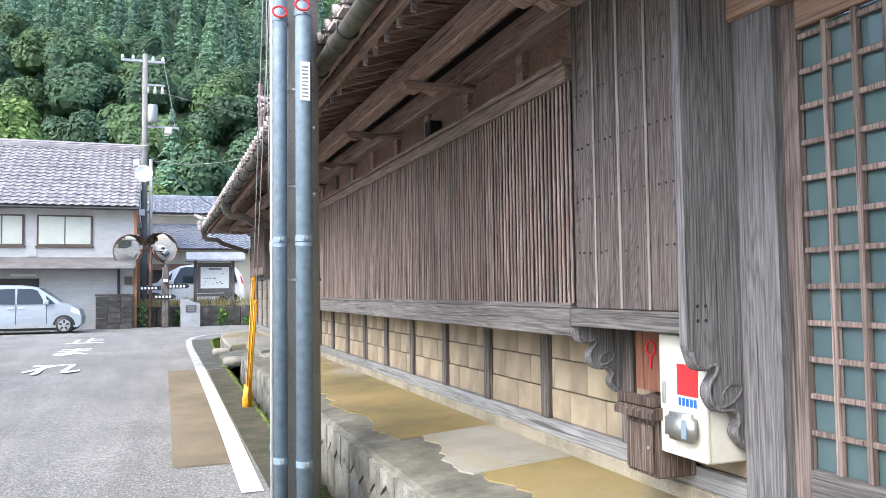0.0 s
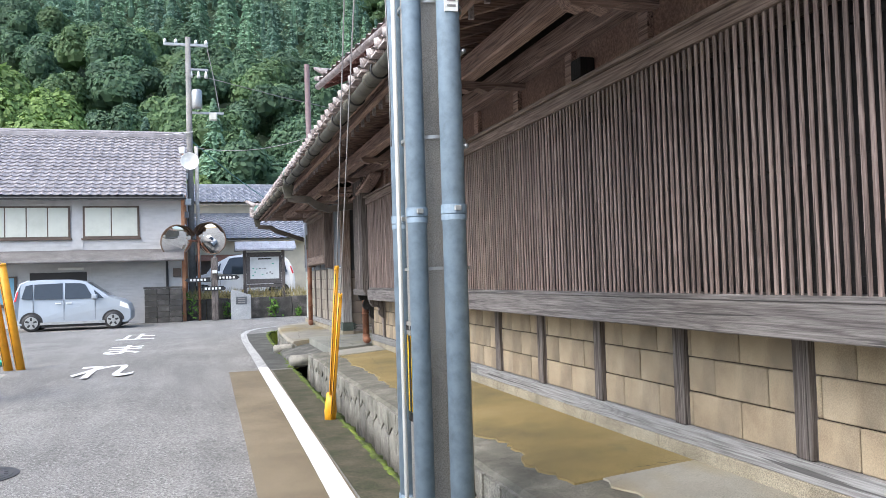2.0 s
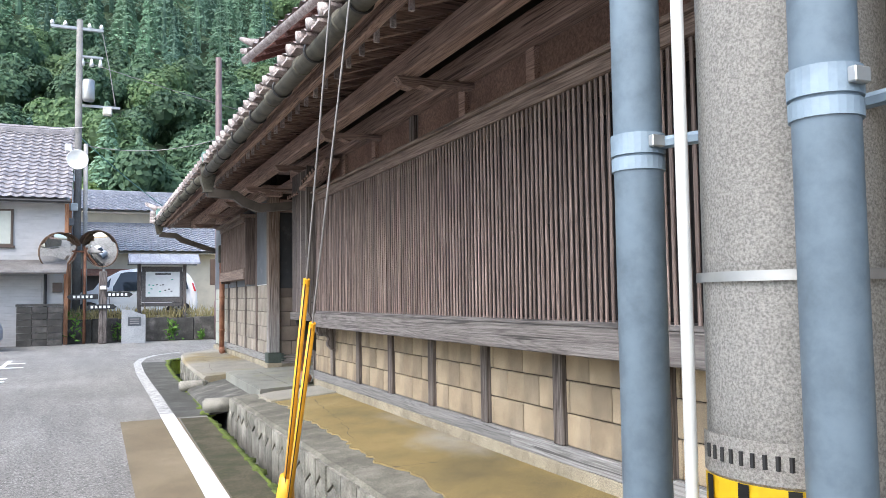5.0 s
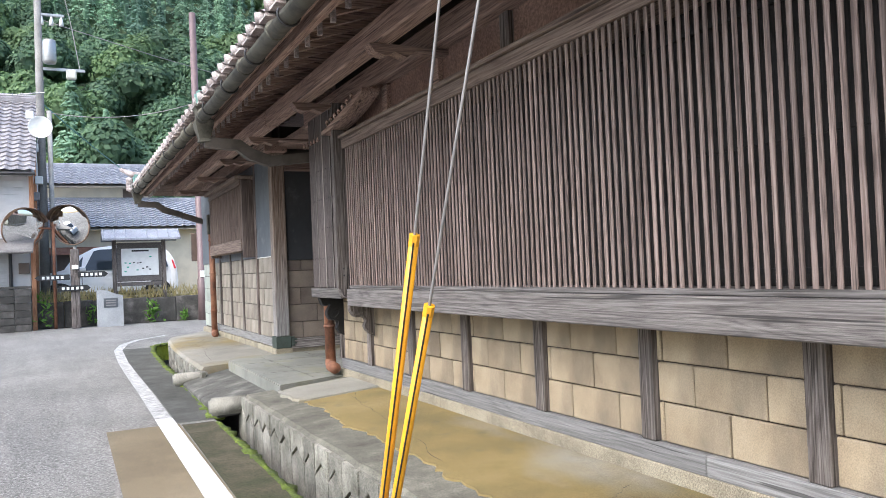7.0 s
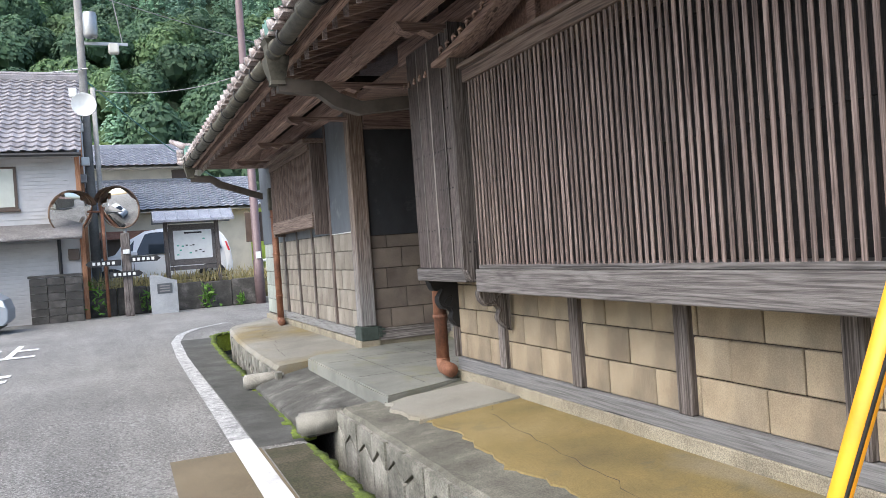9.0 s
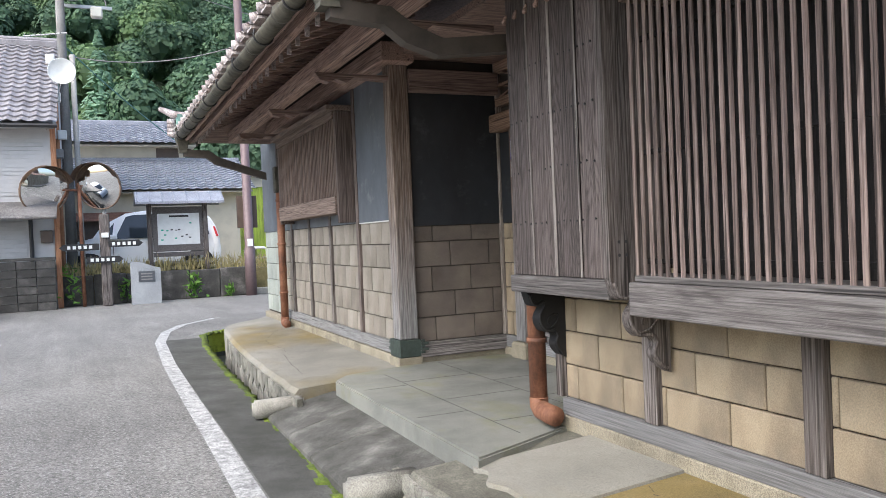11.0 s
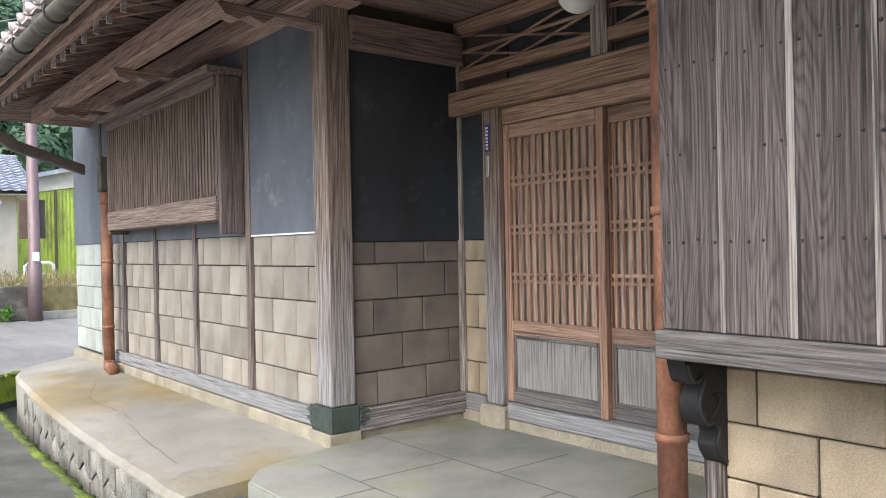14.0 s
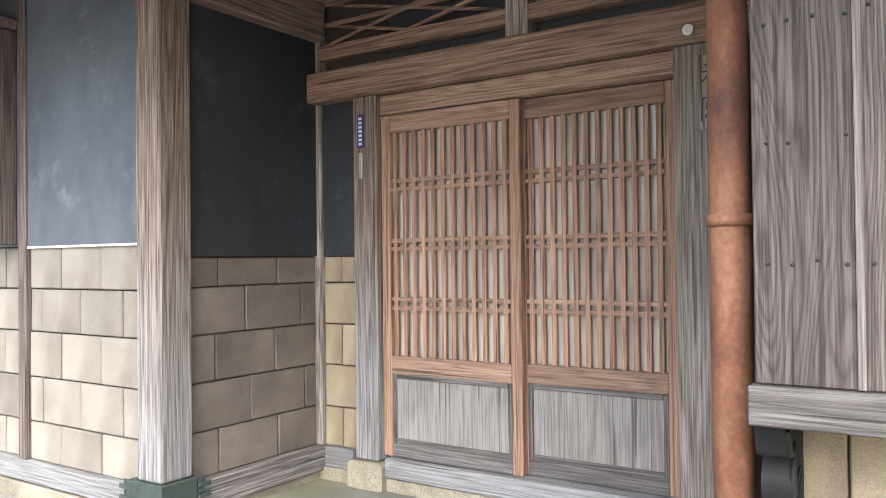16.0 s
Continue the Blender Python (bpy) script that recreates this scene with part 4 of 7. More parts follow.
M["foot"] = wood("silvered_foot_panel", (0.16, 0.15, 0.138), (0.25, 0.235, 0.213), (0.315, 0.3, 0.277), "z", 0.8, (0.9, 1.1), 1.0, (4, 4, 1.2), 40.0)


def sliding_door(y0, y1, x, label):
    """A lattice sliding door with a boarded foot."""
    d = thing("sliding_door", (x, (y0 + y1) / 2, 0.66), label, "door", "pair of sliding doors")
    part("stile", box(x, x + 0.035, y0, y0 + 0.055, 0.69, 2.445, 0.003), "door_v", d)
    part("stile", box(x, x + 0.035, y1 - 0.055, y1, 0.69, 2.445, 0.003), "door_v", d)
    part("top_rail", box(x, x + 0.035, y0 + 0.055, y1 - 0.055, 2.353, 2.445, 0.003), "door_h", d)
    part("middle_rail", box(x, x + 0.035, y0 + 0.055, y1 - 0.055, 1.115, 1.205, 0.003), "door_h", d)
    part("bottom_rail", box(x, x + 0.035, y0 + 0.055, y1 - 0.055, 0.69, 0.76, 0.003), "grey_h", d)
    part("foot_panel", box(x + 0.014, x + 0.024, y0 + 0.055, y1 - 0.055, 0.76, 1.115), "foot", d, "weathered grey foot panel")
    for a, b in ((y0 + 0.055, y0 + 0.08), (y1 - 0.08, y1 - 0.055)):
        part("bead", box(x + 0.004, x + 0.016, a, b, 0.76, 1.115, 0.003), "grey_v", d)
    for a, b in ((0.76, 0.785), (1.09, 1.115)):
        part("bead", box(x + 0.004, x + 0.016, y0 + 0.08, y1 - 0.08, a, b, 0.003), "grey_h", d)
    k = 12
    for i in range(k):
        y = y0 + 0.055 + (y1 - y0 - 0.11) * (i + 0.5) / k
        part("slat", box(x + 0.004, x + 0.026, y - 0.012, y + 0.012, 1.205, 2.353, 0.002), "door_v", d)
    for z in (1.452, 1.497, 1.754, 1.797, 2.06, 2.105):
        part("lath", box(x + 0.006, x + 0.030, y0 + 0.055, y1 - 0.055, z - 0.011, z + 0.011), "door_h", d)
    part("paper", box(x + 0.038, x + 0.041, y0 + 0.03, y1 - 0.03, 1.2, 2.4), "pane", d, "pale glass behind the slats")
    return d


n = Nodes("pale_backing_pane", 0.08)
p = n.noise(2.2, n.moved((1, 1, 0.4)), 4)
M["pane"] = n.done(n.ramp(p, (0.35, (0.3, 0.27, 0.23)), (0.6, (0.58, 0.54, 0.48))))
sliding_door(15.32, 16.13, RWALL - 0.02, "closed brown lattice sliding door with grey foot panel")
sliding_door(14.6, 15.375, RWALL + 0.03, "closed brown lattice sliding door with pale glass")
solid("threshold", box(RWALL - 0.06, RWALL + 0.14, 14.592, 16.098, 0.585, 0.686, 0.006), "silver_h", "silvered wooden threshold under the sliding doors", "sill")


def nameplate():
    t = thing("nameplate", (RWALL - 0.07, 14.43, 2.2), "small weathered wooden nameplate with dark characters", "nameplate")
    part("board", box(RWALL - 0.085, RWALL - 0.062, 14.37, 14.49, 2.2, 2.5, 0.004), "brown_v", t)

    def glyph(lines, z):
        for (a, b, c, d) in lines:
            p0, p1 = (RWALL - 0.087, 14.43 - a, z + b), (RWALL - 0.087, 14.43 - c, z + d)
            part("character_stroke", tube([p0, p1], 0.0035, 4), "black", t)
    glyph(((-0.035, 0, 0.035, 0), (0, 0.04, 0, -0.045), (-0.025, 0.03, -0.008, 0.008), (0.025, 0.03, 0.008, 0.008), (0, 0, -0.035, -0.04), (0, 0, 0.035, -0.04)), 2.43)
    glyph(((-0.035, 0.045, 0.035, 0.045), (-0.033, 0.045, -0.04, -0.045), (-0.018, 0.03, 0.022, 0.03), (-0.018, 0.03, -0.018, 0), (0.022, 0.03, 0.022, 0), (-0.018, 0.015, 0.022, 0.015), (-0.018, 0, 0.022, 0), (0.002, 0, 0.002, -0.045), (-0.015, -0.015, -0.024, -0.035), (0.018, -0.015, 0.03, -0.035)), 2.28)
    u = thing("number_plate", (RWALL - 0.07, 16.2, 2.24), "small blue enamel address plate on the door post", "address plate")
    part("plate", box(RWALL - 0.07, RWALL - 0.062, 16.205, 16.25, 2.285, 2.46, 0.002), "navy", u)
    for i in range(7):
        part("mark", box(RWALL - 0.0725, RWALL - 0.0705, 16.217, 16.238, 2.298 + i * 0.022, 2.312 + i * 0.022), "white", u, "unreadable white mark")
    solid("door_bell", box(RWALL - 0.075, RWALL - 0.062, 16.215, 16.24, 2.12, 2.26, 0.004), "band", "small grey bell plate on the door post", "bell")


M["navy"] = plain("navy_enamel", (0.03, 0.03, 0.2), 0.3)
nameplate()


def lantern():
    t = thing("porch_lamp", (3.05, 15.2, 2.9), "white glass globe lamp hanging in the porch", "lamp")
    bm = bmesh.new()
    bmesh.ops.create_uvsphere(bm, u_segments=24, v_segments=16, radius=0.11, matrix=Matrix.Translation((3.05, 15.2, 2.99)))
    part("globe", bm, "white", t, "white glass globe", True)
    part("stem", tube([(3.05, 15.2, 3.09), (3.05, 15.2, 3.21)], 0.02, 10), "band", t)


lantern()
solid("door_sensor", tube([(RWALL - 0.118, 14.51, 2.6), (RWALL - 0.1, 14.51, 2.6)], 0.022, 16), "white", "small round white sensor on the lintel", "sensor", smooth=False)


# ---- small lattice bay past the porch ----
def small_bay():
    y0, y1, xf = 17.8, 20.4, 2.17
    t = thing("lattice_bay", (xf, 19.1, 1.9), "small brown lattice window bay on the plaster wall", "lattice window")
    part("sill_beam", box(xf - 0.02, BWALL, y0, y1, 1.9, 2.075, 0.006), "header", t)
    part("header", box(xf - 0.02, BWALL, y0, y1, 2.85, 2.925, 0.004), "header", t)
    part("roof_board", box(xf - 0.09, BWALL, y0 - 0.06, y1 + 0.05, 2.93, 2.985, 0.006), "header", t)
    part("side", box(xf + 0.0, BWALL - 0.014, y0 - 0.05, y0, 1.8, 2.925, 0.005), "brown_side", t)
    part("side", box(xf + 0.0, BWALL - 0.014, y1, y1 + 0.05, 1.86, 2.925, 0.005), "brown_side", t)
    # near-black back, again with the gap shade put into its colour
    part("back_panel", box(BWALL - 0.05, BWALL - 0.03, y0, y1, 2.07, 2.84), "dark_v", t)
    k = 44
    for i in range(k):
        y = y0 + (y1 - y0) * (i + 0.5) / k
        part("slat", box(xf, xf + 0.035, y - 0.015, y + 0.015, 2.075, 2.85, 0.003), "slat_b", t)
    s = thing("wall_studs", (BWALL, 19, 0.68), "slim grey studs between the pale blocks", "stud")
    for y in (17.69, 18.71, 19.65, 20.58, 21.3):
        part("stud", box(BWALL - 0.025, BWALL + 0.04, y - 0.035, y + 0.035, 0.685, 3.15 if y < 18 or y > 21 else 1.91, 0.004), "grey_v" if y > 18 else "brown_side", s)


M["slat_b"] = wood("brown_lattice_slat", (0.065, 0.044, 0.035), (0.14, 0.1, 0.08), (0.22, 0.17, 0.14), "z", 0.8, (0.8, 1.2))
small_bay()


# ---- eave and lower roof ----
EX, EZ, SL = 1.08, 3.13, 0.33    # eave line and slope
YE0, YE1 = -9.0, 21.6


def eave_z(x):
    return EZ + (x - EX) * SL


def lower_roof():
    r = thing("roof", (EX, 6, EZ), "low tiled lean-to roof with dark timber eaves", "roof", kind="structure")
    bm = bmesh.new()
    for (dz0, dz1) in ((0.02, 0.05),):
        out = [(EX + 0.02, eave_z(EX + 0.02) + dz0), (4.4, eave_z(4.4) + dz0), (4.4, eave_z(4.4) + dz1), (EX + 0.02, eave_z(EX + 0.02) + dz1)]
        prism(out, "y", YE0, YE1, bm)
    part("sheathing", bm, "eave_x", r)
    part("fascia", box(EX + 0.03, EX + 0.07, YE0, YE1, EZ - 0.07, EZ + 0.03, 0.004), "eave_h", r)
    part("fascia", box(EX + 0.14, EX + 0.2, YE0, YE1, EZ - 0.06, EZ + 0.02, 0.004), "eave_h", r)
    y = 1.0
    while y < YE1 - 0.2:
        z = eave_z(EX + 0.1)
        bm = prism([(EX + 0.08, z - 0.05), (2.6, eave_z(2.6) - 0.05), (2.6, eave_z(2.6) + 0.02), (EX + 0.08, z + 0.02)], "y", y - 0.025, y + 0.025)
        part("rafter", bm, "eave_x", r)
        y += 0.3
    # eave purlin on cantilever arms with carved noses
    for a, b in ((-4.0, 14.2), (14.22, 21.4)):
        part("purlin", box(1.70, 1.83, a, b, 3.04, 3.2, 0.012), "eave_h", r)
    for y in (1.7, 3.6, 5.5, 7.4, 9.3, 11.2, 13.1, 14.9, 16.6, 18.5, 20.4):
        out = [(2.45, 2.99), (2.0, 3.01), (1.93, 2.96), (1.84, 2.99), (1.78, 2.96), (1.7, 2.98), (1.66, 3.037), (2.45, 3.037)]
        part("cantilever", prism(out, "y", y - 0.055, y + 0.055), "eave_x", r)
    # hooked tile laths under the eave edge
    y = YE0 + 6
    while y < YE1:
        part("lath_end", box(EX + 0.2, EX + 0.23, y - 0.012, y + 0.012, EZ - 0.11, EZ - 0.02), "tile_eave", r)
        y += 0.27


lower_roof()


def tile_sheet(name, eave_a, eave_b, up, courses, run, material, parent, label="", pitch=0.27, samples=8, rise=0.045, step=0.045):
    """A roof of wavy tiles between two eave ends: up is the vector from the eave to the top."""
    a, b, up = Vector(eave_a), Vector(eave_b), Vector(up)
    along = b - a
    width = along.length
    along.normalize()
    normal = along.cross(up).normalized()
    if normal.z < 0:
        normal = -normal
    cols = max(2, int(round(width / pitch))) * samples
    verts, faces = [], []
    n = cols + 1
    for c in range(courses):
        for end in (0, 1):
            base = a + up * ((c + end) / courses)
            lift = step * (1 - end) + 0.004
            for i in range(n):
                u = i / samples % 1.0
                w = rise * (0.5 - 0.5 * math.cos(2 * math.pi * u)) ** 1.6
                verts.append(base + along * (width * i / cols) + normal * (w + lift))
    rows = courses * 2
    for rr in range(rows - 1):
        for i in range(n - 1):
            faces.append((rr * n + i, rr * n + i + 1, (rr + 1) * n + i + 1, (rr + 1) * n + i))
    return grid_mesh(name, [tuple(v) for v in verts], faces, material, parent, label, False, "stuff")


M["tile_cap"] = speckled("pale_weathered_tile_end", (0.25, 0.19, 0.17), (0.46, 0.41, 0.39), (0.66, 0.63, 0.6), 80, 9.0, 0.75, 0.004, (0.7, 1.2))
roof_tiles = thing("roof_tiles", (EX, 6, EZ + 0.1), "rows of weathered brown-grey roof tiles on the lean-to", "roof tiles")
tile_sheet("tile_field", (EX - 0.03, YE0, EZ + 0.06), (EX - 0.03, YE1, EZ + 0.06), (3.3, 0, 3.3 * SL), 13, 0, "tile_eave", roof_tiles)


cap_bm = tube([(-0.03, 0, 0.0), (0.05, 0, 0.016)], 0.04, 10)
EAVE_CAP = mesh_of("eave_cap", cap_bm, "tile_cap", True)
lip_bm = prism([(-0.085, 0.0), (0.085, 0.0), (0.08, 0.022), (0.0, 0.01), (-0.08, 0.022)], "x", -0.025, 0.04)
EAVE_LIP = mesh_of("eave_lip", lip_bm, "tile_cap")
for i in range(int((YE1 - 1.0) / 0.27)):
    y = YE1 - 0.12 - 0.27 * i
    piece("eave_cap", EAVE_CAP, roof_tiles, EX - 0.045, y + random.uniform(-0.008, 0.008), EZ + 0.105 + random.uniform(-0.005, 0.005))
    piece("eave_lip", EAVE_LIP, roof_tiles, EX - 0.04, y - 0.135, EZ + 0.055)


def gutter(a, b, label):
    t = thing("gutter", ((a[0] + b[0]) / 2, (a[1] + b[1]) / 2, a[2]), label, "gutter")
    d = Vector(b) - Vector(a)
    n = 9
    bm = bmesh.new()
    prof = [(0.062 * math.cos(radians(180 + 180 * i / n)), 0.062 * math.sin(radians(180 + 180 * i / n))) for i in range(n + 1)]
    prof = prof + [(x * 0.94, z * 0.94 + 0.002) for x, z in prof[::-1]]
    side = Vector((d.y, -d.x, 0)).normalized()
    lo = [bm.verts.new(Vector(a) + side * x + Vector((0, 0, z))) for x, z in prof]
    hi = [bm.verts.new(Vector(b) + side * x + Vector((0, 0, z))) for x, z in prof]
    k = len(prof)
    for i in range(k):
        bm.faces.new((lo[i], lo[(i + 1) % k], hi[(i + 1) % k], hi[i]))
    bm.faces.new(lo)
    bm.faces.new(hi[::-1])
    bmesh.ops.recalc_face_normals(bm, faces=bm.faces[:])
    part("trough", bm, "gutter", t, "", True)
    m = int(d.length / 0.9)
    for i in range(m):
        c = Vector(a) + d * ((i + 0.5) / m)
        ring = [c + side * (0.068 * math.cos(radians(150 + 240 * j / 12))) + Vector((0, 0, 0.068 * math.sin(radians(150 + 240 * j / 12)))) for j in range(13)]
        part("hanger", tube(ring, 0.008, 6), "black", t, "dark iron hanger", True)
        part("joint_ring", tube([c + d.normalized() * 0.3, c + d.normalized() * 0.34], 0.066, 14), "gutter", t, "", True)
    return t


gutter((1.05, -4, 3.09), (1.05, 14.0, 3.06), "half-round patinated copper gutter under the tiles")
gutter((1.05, 14.25, 3.06), (1.05, 21.5, 3.13), "half-round patinated copper gutter past the hopper")


def hopper(y, z, x=1.08):
    """A copper rainwater head."""
    bm = bmesh.new()
    levels = ((0.16, 0.07), (0.13, 0.09), (0.1, 0.07), (0.02, 0.065), (0.0, 0.085), (-0.05, 0.08), (-0.17, 0.05), (-0.2, 0.055))
    rings = []
    for dz, r in levels:
        rings.append([bm.verts.new((x + r * sx, y + r * sy * 1.1, z + dz)) for sx, sy in ((-1, -1), (1, -1), (1, 1), (-1, 1))])
    for a, b in zip(rings, rings[1:]):
        for i in range(4):
            bm.faces.new((a[i], b[i], b[(i + 1) % 4], a[(i + 1) % 4]))
    bm.faces.new(rings[0])
    bm.faces.new(rings[-1][::-1])
    bmesh.ops.recalc_face_normals(bm, faces=bm.faces[:])
    return bm


def downpipe(y, zh, x_end, y_end, z_leader, z_top, label, bottom, horn):
    t = thing("downpipe", (x_end, y_end, bottom), label, "downpipe")
    part("hopper", hopper(y, zh - 0.04), "gutter", t, "patinated copper rain hopper")
    bm = bmesh.new()
    pts = [(1.08, zh - 0.17), (1.2, zh - 0.2), (1.42, zh - 0.21), (1.55, zh - 0.3), (1.72, zh - 0.36), (x_end - 0.05, z_leader), (x_end - 0.05, z_leader - 0.1), (1.70, zh - 0.46), (1.5, zh - 0.4), (1.38, zh - 0.31), (1.2, zh - 0.3), (1.08, zh - 0.29)]
    part("leader", prism(pts, "y", y - 0.045, y + 0.045), "leader", t, "boxed grey-brown leader arm")
    part("head", box(x_end - 0.07, x_end + 0.06, y_end - 0.06, y_end + 0.06, z_top, z_leader + 0.03, 0.01), "gutter", t)
    part("pipe", tube([(x_end, y_end, bottom + 0.12), (x_end, y_end, z_top + 0.01)], 0.052, 16), "rust", t, "rusty red-brown iron pipe", True)
    for z in (bottom + 0.45, (bottom + z_top) / 2 + 0.2, z_top - 0.12):
        part("collar", tube([(x_end, y_end, z), (x_end, y_end, z + 0.03)], 0.06, 16), "rust", t, "", True)
    part("elbow", tube([(x_end, y_end, bottom + 0.13), (x_end, y_end, bottom + 0.08), (x_end - 0.012, y_end - 0.05, bottom + 0.06), (x_end - 0.02, y_end - 0.13, bottom + 0.058), (x_end - 0.025, y_end - 0.22, bottom + 0.056)], 0.056, 14), "rust", t, "", True)
    for dy in (-0.05, 0.05):
        part("horn", prism([(y + dy - 0.05, zh + 0.13), (y + dy + 0.05, zh + 0.13), (y + dy + 0.06, zh + 0.25), (y + dy + 0.01, zh + 0.19), (y + dy - 0.05, zh + 0.24)], "x", 1.02, 1.06), "verdigris", t, "green copper fin")
    return t


M["leader"] = plain("aged_copper_leader", (0.1, 0.085, 0.07), 0.6, 0.2, 0.2)
downpipe(14.12, 3.08, 2.26, 14.12, 2.78, 2.62, "rusty iron downpipe with copper hopper by the shutter box", 0.53, True)
downpipe(21.35, 3.14, 2.24, 20.75, 2.62, 2.3, "rusty iron downpipe with copper hopper at the corner", 0.48, True)


# ---- upper roof of the house ----
def upper_roof():
    r = thing("roof", (2.4, 12, 5.2), "upper tiled roof of the house above the lean-to", "roof", kind="structure")
    c = Vector((2.02, 16.4, 5.25))
    back = Vector((0.13, -1, 0)).normalized()
    inn = Vector((1, 0.13, 0)).normalized()
    far = c + back * 24
    up = inn * 4.0 + Vector((0, 0, 1.9))
    for k, lift in enumerate((0.0,)):
        bm = bmesh.new()
        vs = [bm.verts.new(p) for p in (far, c, c + up, far + up, far - Vector((0, 0, 0.08)), c - Vector((0, 0, 0.08)), c + up - Vector((0, 0, 0.08)), far + up - Vector((0, 0, 0.08)))]
        for f in ((0, 1, 2, 3), (7, 6, 5, 4), (0, 4, 5, 1), (1, 5, 6, 2), (2, 6, 7, 3), (3, 7, 4, 0)):
            bm.faces.new([vs[i] for i in f])
        bmesh.ops.recalc_face_normals(bm, faces=bm.faces[:])
        part("sheathing", bm, "redeave", r)
    tile_sheet("tile_field", tuple(far + Vector((0, 0, 0.02)) - inn * 0.06), tuple(c + Vector((0, 0, 0.02)) - inn * 0.06), tuple(up), 15, 0, "tile_eave", r)
    for i in range(14):
        p = c + back * (0.3 + i * 0.45)
        bm = tube([p + Vector((0, 0, -0.13)) - inn * 0.05, p + inn * 1.4 + Vector((0, 0, 0.5))], 0.045, 4)
        part("rafter", bm, "redeave", r)
    g = tube([c - inn * 0.1 + Vector((0, 0, -0.06)), far - inn * 0.1 + Vector((0, 0, -0.06))], 0.06, 10)
    part("gutter", g, "tile_eave", r, "", True)
    for k in range(4):
        p = c + up * (0.02 + 0.04 * k) + Vector((-0.06, 0.05, 0.08 + 0.02 * k))
        part("corner_tile", tube([p, p + Vector((-0.12, 0.16, 0.04))], [0.06, 0.045], 8), "tile_eave", r, "", True)
    part("corner_horn", tube([c + Vector((0.1, -0.05, 0.22)), c + Vector((0, 0.1, 0.27)), c + Vector((-0.12, 0.25, 0.36))], [0.07, 0.06, 0.03], 8), "tile_eave", r, "", True)
    solid("wall_9", box(3.2, 3.4, -8, 15.6, 4.0, 6.0), "frieze", "brown upper storey wall", kind="structure")
    solid("wall_10", box(3.4, 12, 15.4, 15.6, 4.0, 6.0), "frieze", "brown upper end wall", kind="structure")


M["redeave"] = wood("red_brown_eave_board", (0.06, 0.022, 0.018), (0.12, 0.05, 0.04), (0.18, 0.09, 0.07), "x", 0.8)
upper_roof()


def hip_end():
    """The lean-to roof turns round the far corner."""
    r = thing("roof", (3, 21.6, 3.2), "hipped far end of the tiled lean-to roof", "roof", kind="structure")
    a, b = Vector((EX, YE1, EZ)), Vector((12, YE1 + 0.6, EZ))
    top = Vector((EX + 3.3, YE1 - 2.4, EZ + 3.3 * SL))
    bm = bmesh.new()
    base = [bm.verts.new(p) for p in (a, b, Vector((12, top.y, top.z)), top)]
    low = [bm.verts.new(v.co - Vector((0, 0, 0.06))) for v in base]
    bm.faces.new(base)
    bm.faces.new(low[::-1])
    for i in range(4):
        bm.faces.new((base[i], base[(i + 1) % 4], low[(i + 1) % 4], low[i]))
    bmesh.ops.recalc_face_normals(bm, faces=bm.faces[:])
    part("sheathing", bm, "eave_x", r)
    d = (top - a)
    for k in range(12):
        p = a + d * (k / 12) + Vector((0, 0, 0.12))
        part("hip_tile", tube([p, p + d / 11.0], [0.075, 0.065], 10), "tile_eave", r, "", True)
    for k in range(4):
        p = a + Vector((-0.06, 0.0, 0.05 + 0.055 * k))
        part("corner_tile", tube([p, p + Vector((-0.07, 0.1, 0.03))], [0.05, 0.045], 8), "tile_eave", r, "", True)
    part("corner_horn", tube([a + Vector((0.1, -0.05, 0.3)), a + Vector((-0.05, 0.12, 0.34)), a + Vector((-0.22, 0.35, 0.46))], [0.06, 0.06, 0.035], 10), "tile_eave", r, "", True)
    part("green_flashing", prism([(YE1 - 0.25, EZ + 0.1), (YE1 + 0.1, EZ + 0.1), (YE1 + 0.12, EZ + 0.3), (YE1 - 0.1, EZ + 0.24), (YE1 - 0.25, EZ + 0.3)], "x", EX - 0.05, EX + 0.02), "verdigris", r)


hip_end()


# ---- wooden ornament and short roof over the bay's end ----
def pent_cap():
    t = thing("pent_cap", (2.1, 12.8, 2.8), "carved dark cloud-shaped bracket over the bay's end", "bracket")
    low = [(13.3 - 0.11 * k, 2.8 + 0.17 * (k / 10) ** 2) for k in range(11)]
    part("board", prism(low + [(y, z + 0.03 + 0.03 * math.sin(math.pi * k / 10)) for k, (y, z) in list(enumerate(low))[::-1]], "x", 1.99, 2.15), "eave_h", t)
    for k in range(7):
        y, z = low[k + 2][0], low[k + 2][1] + 0.055
        part("scroll", tube([(2.0, y + 0.06, z), (1.985, y + 0.03, z + 0.022), (1.98, y, z + 0.03), (1.985, y - 0.02, z + 0.014)], [0.008, 0.013, 0.011, 0.005], 6), "eave_h", t, "carved wave", True)
    for k in range(5):
        part("leaf", tube([(2.03, 13.5 + 0.11 * k, 2.79), (2.0, 13.45 + 0.11 * k, 2.775), (1.99, 13.41 + 0.11 * k, 2.8)], [0.006, 0.014, 0.006], 6), "eave_h", t, "carved wave", True)


pent_cap()


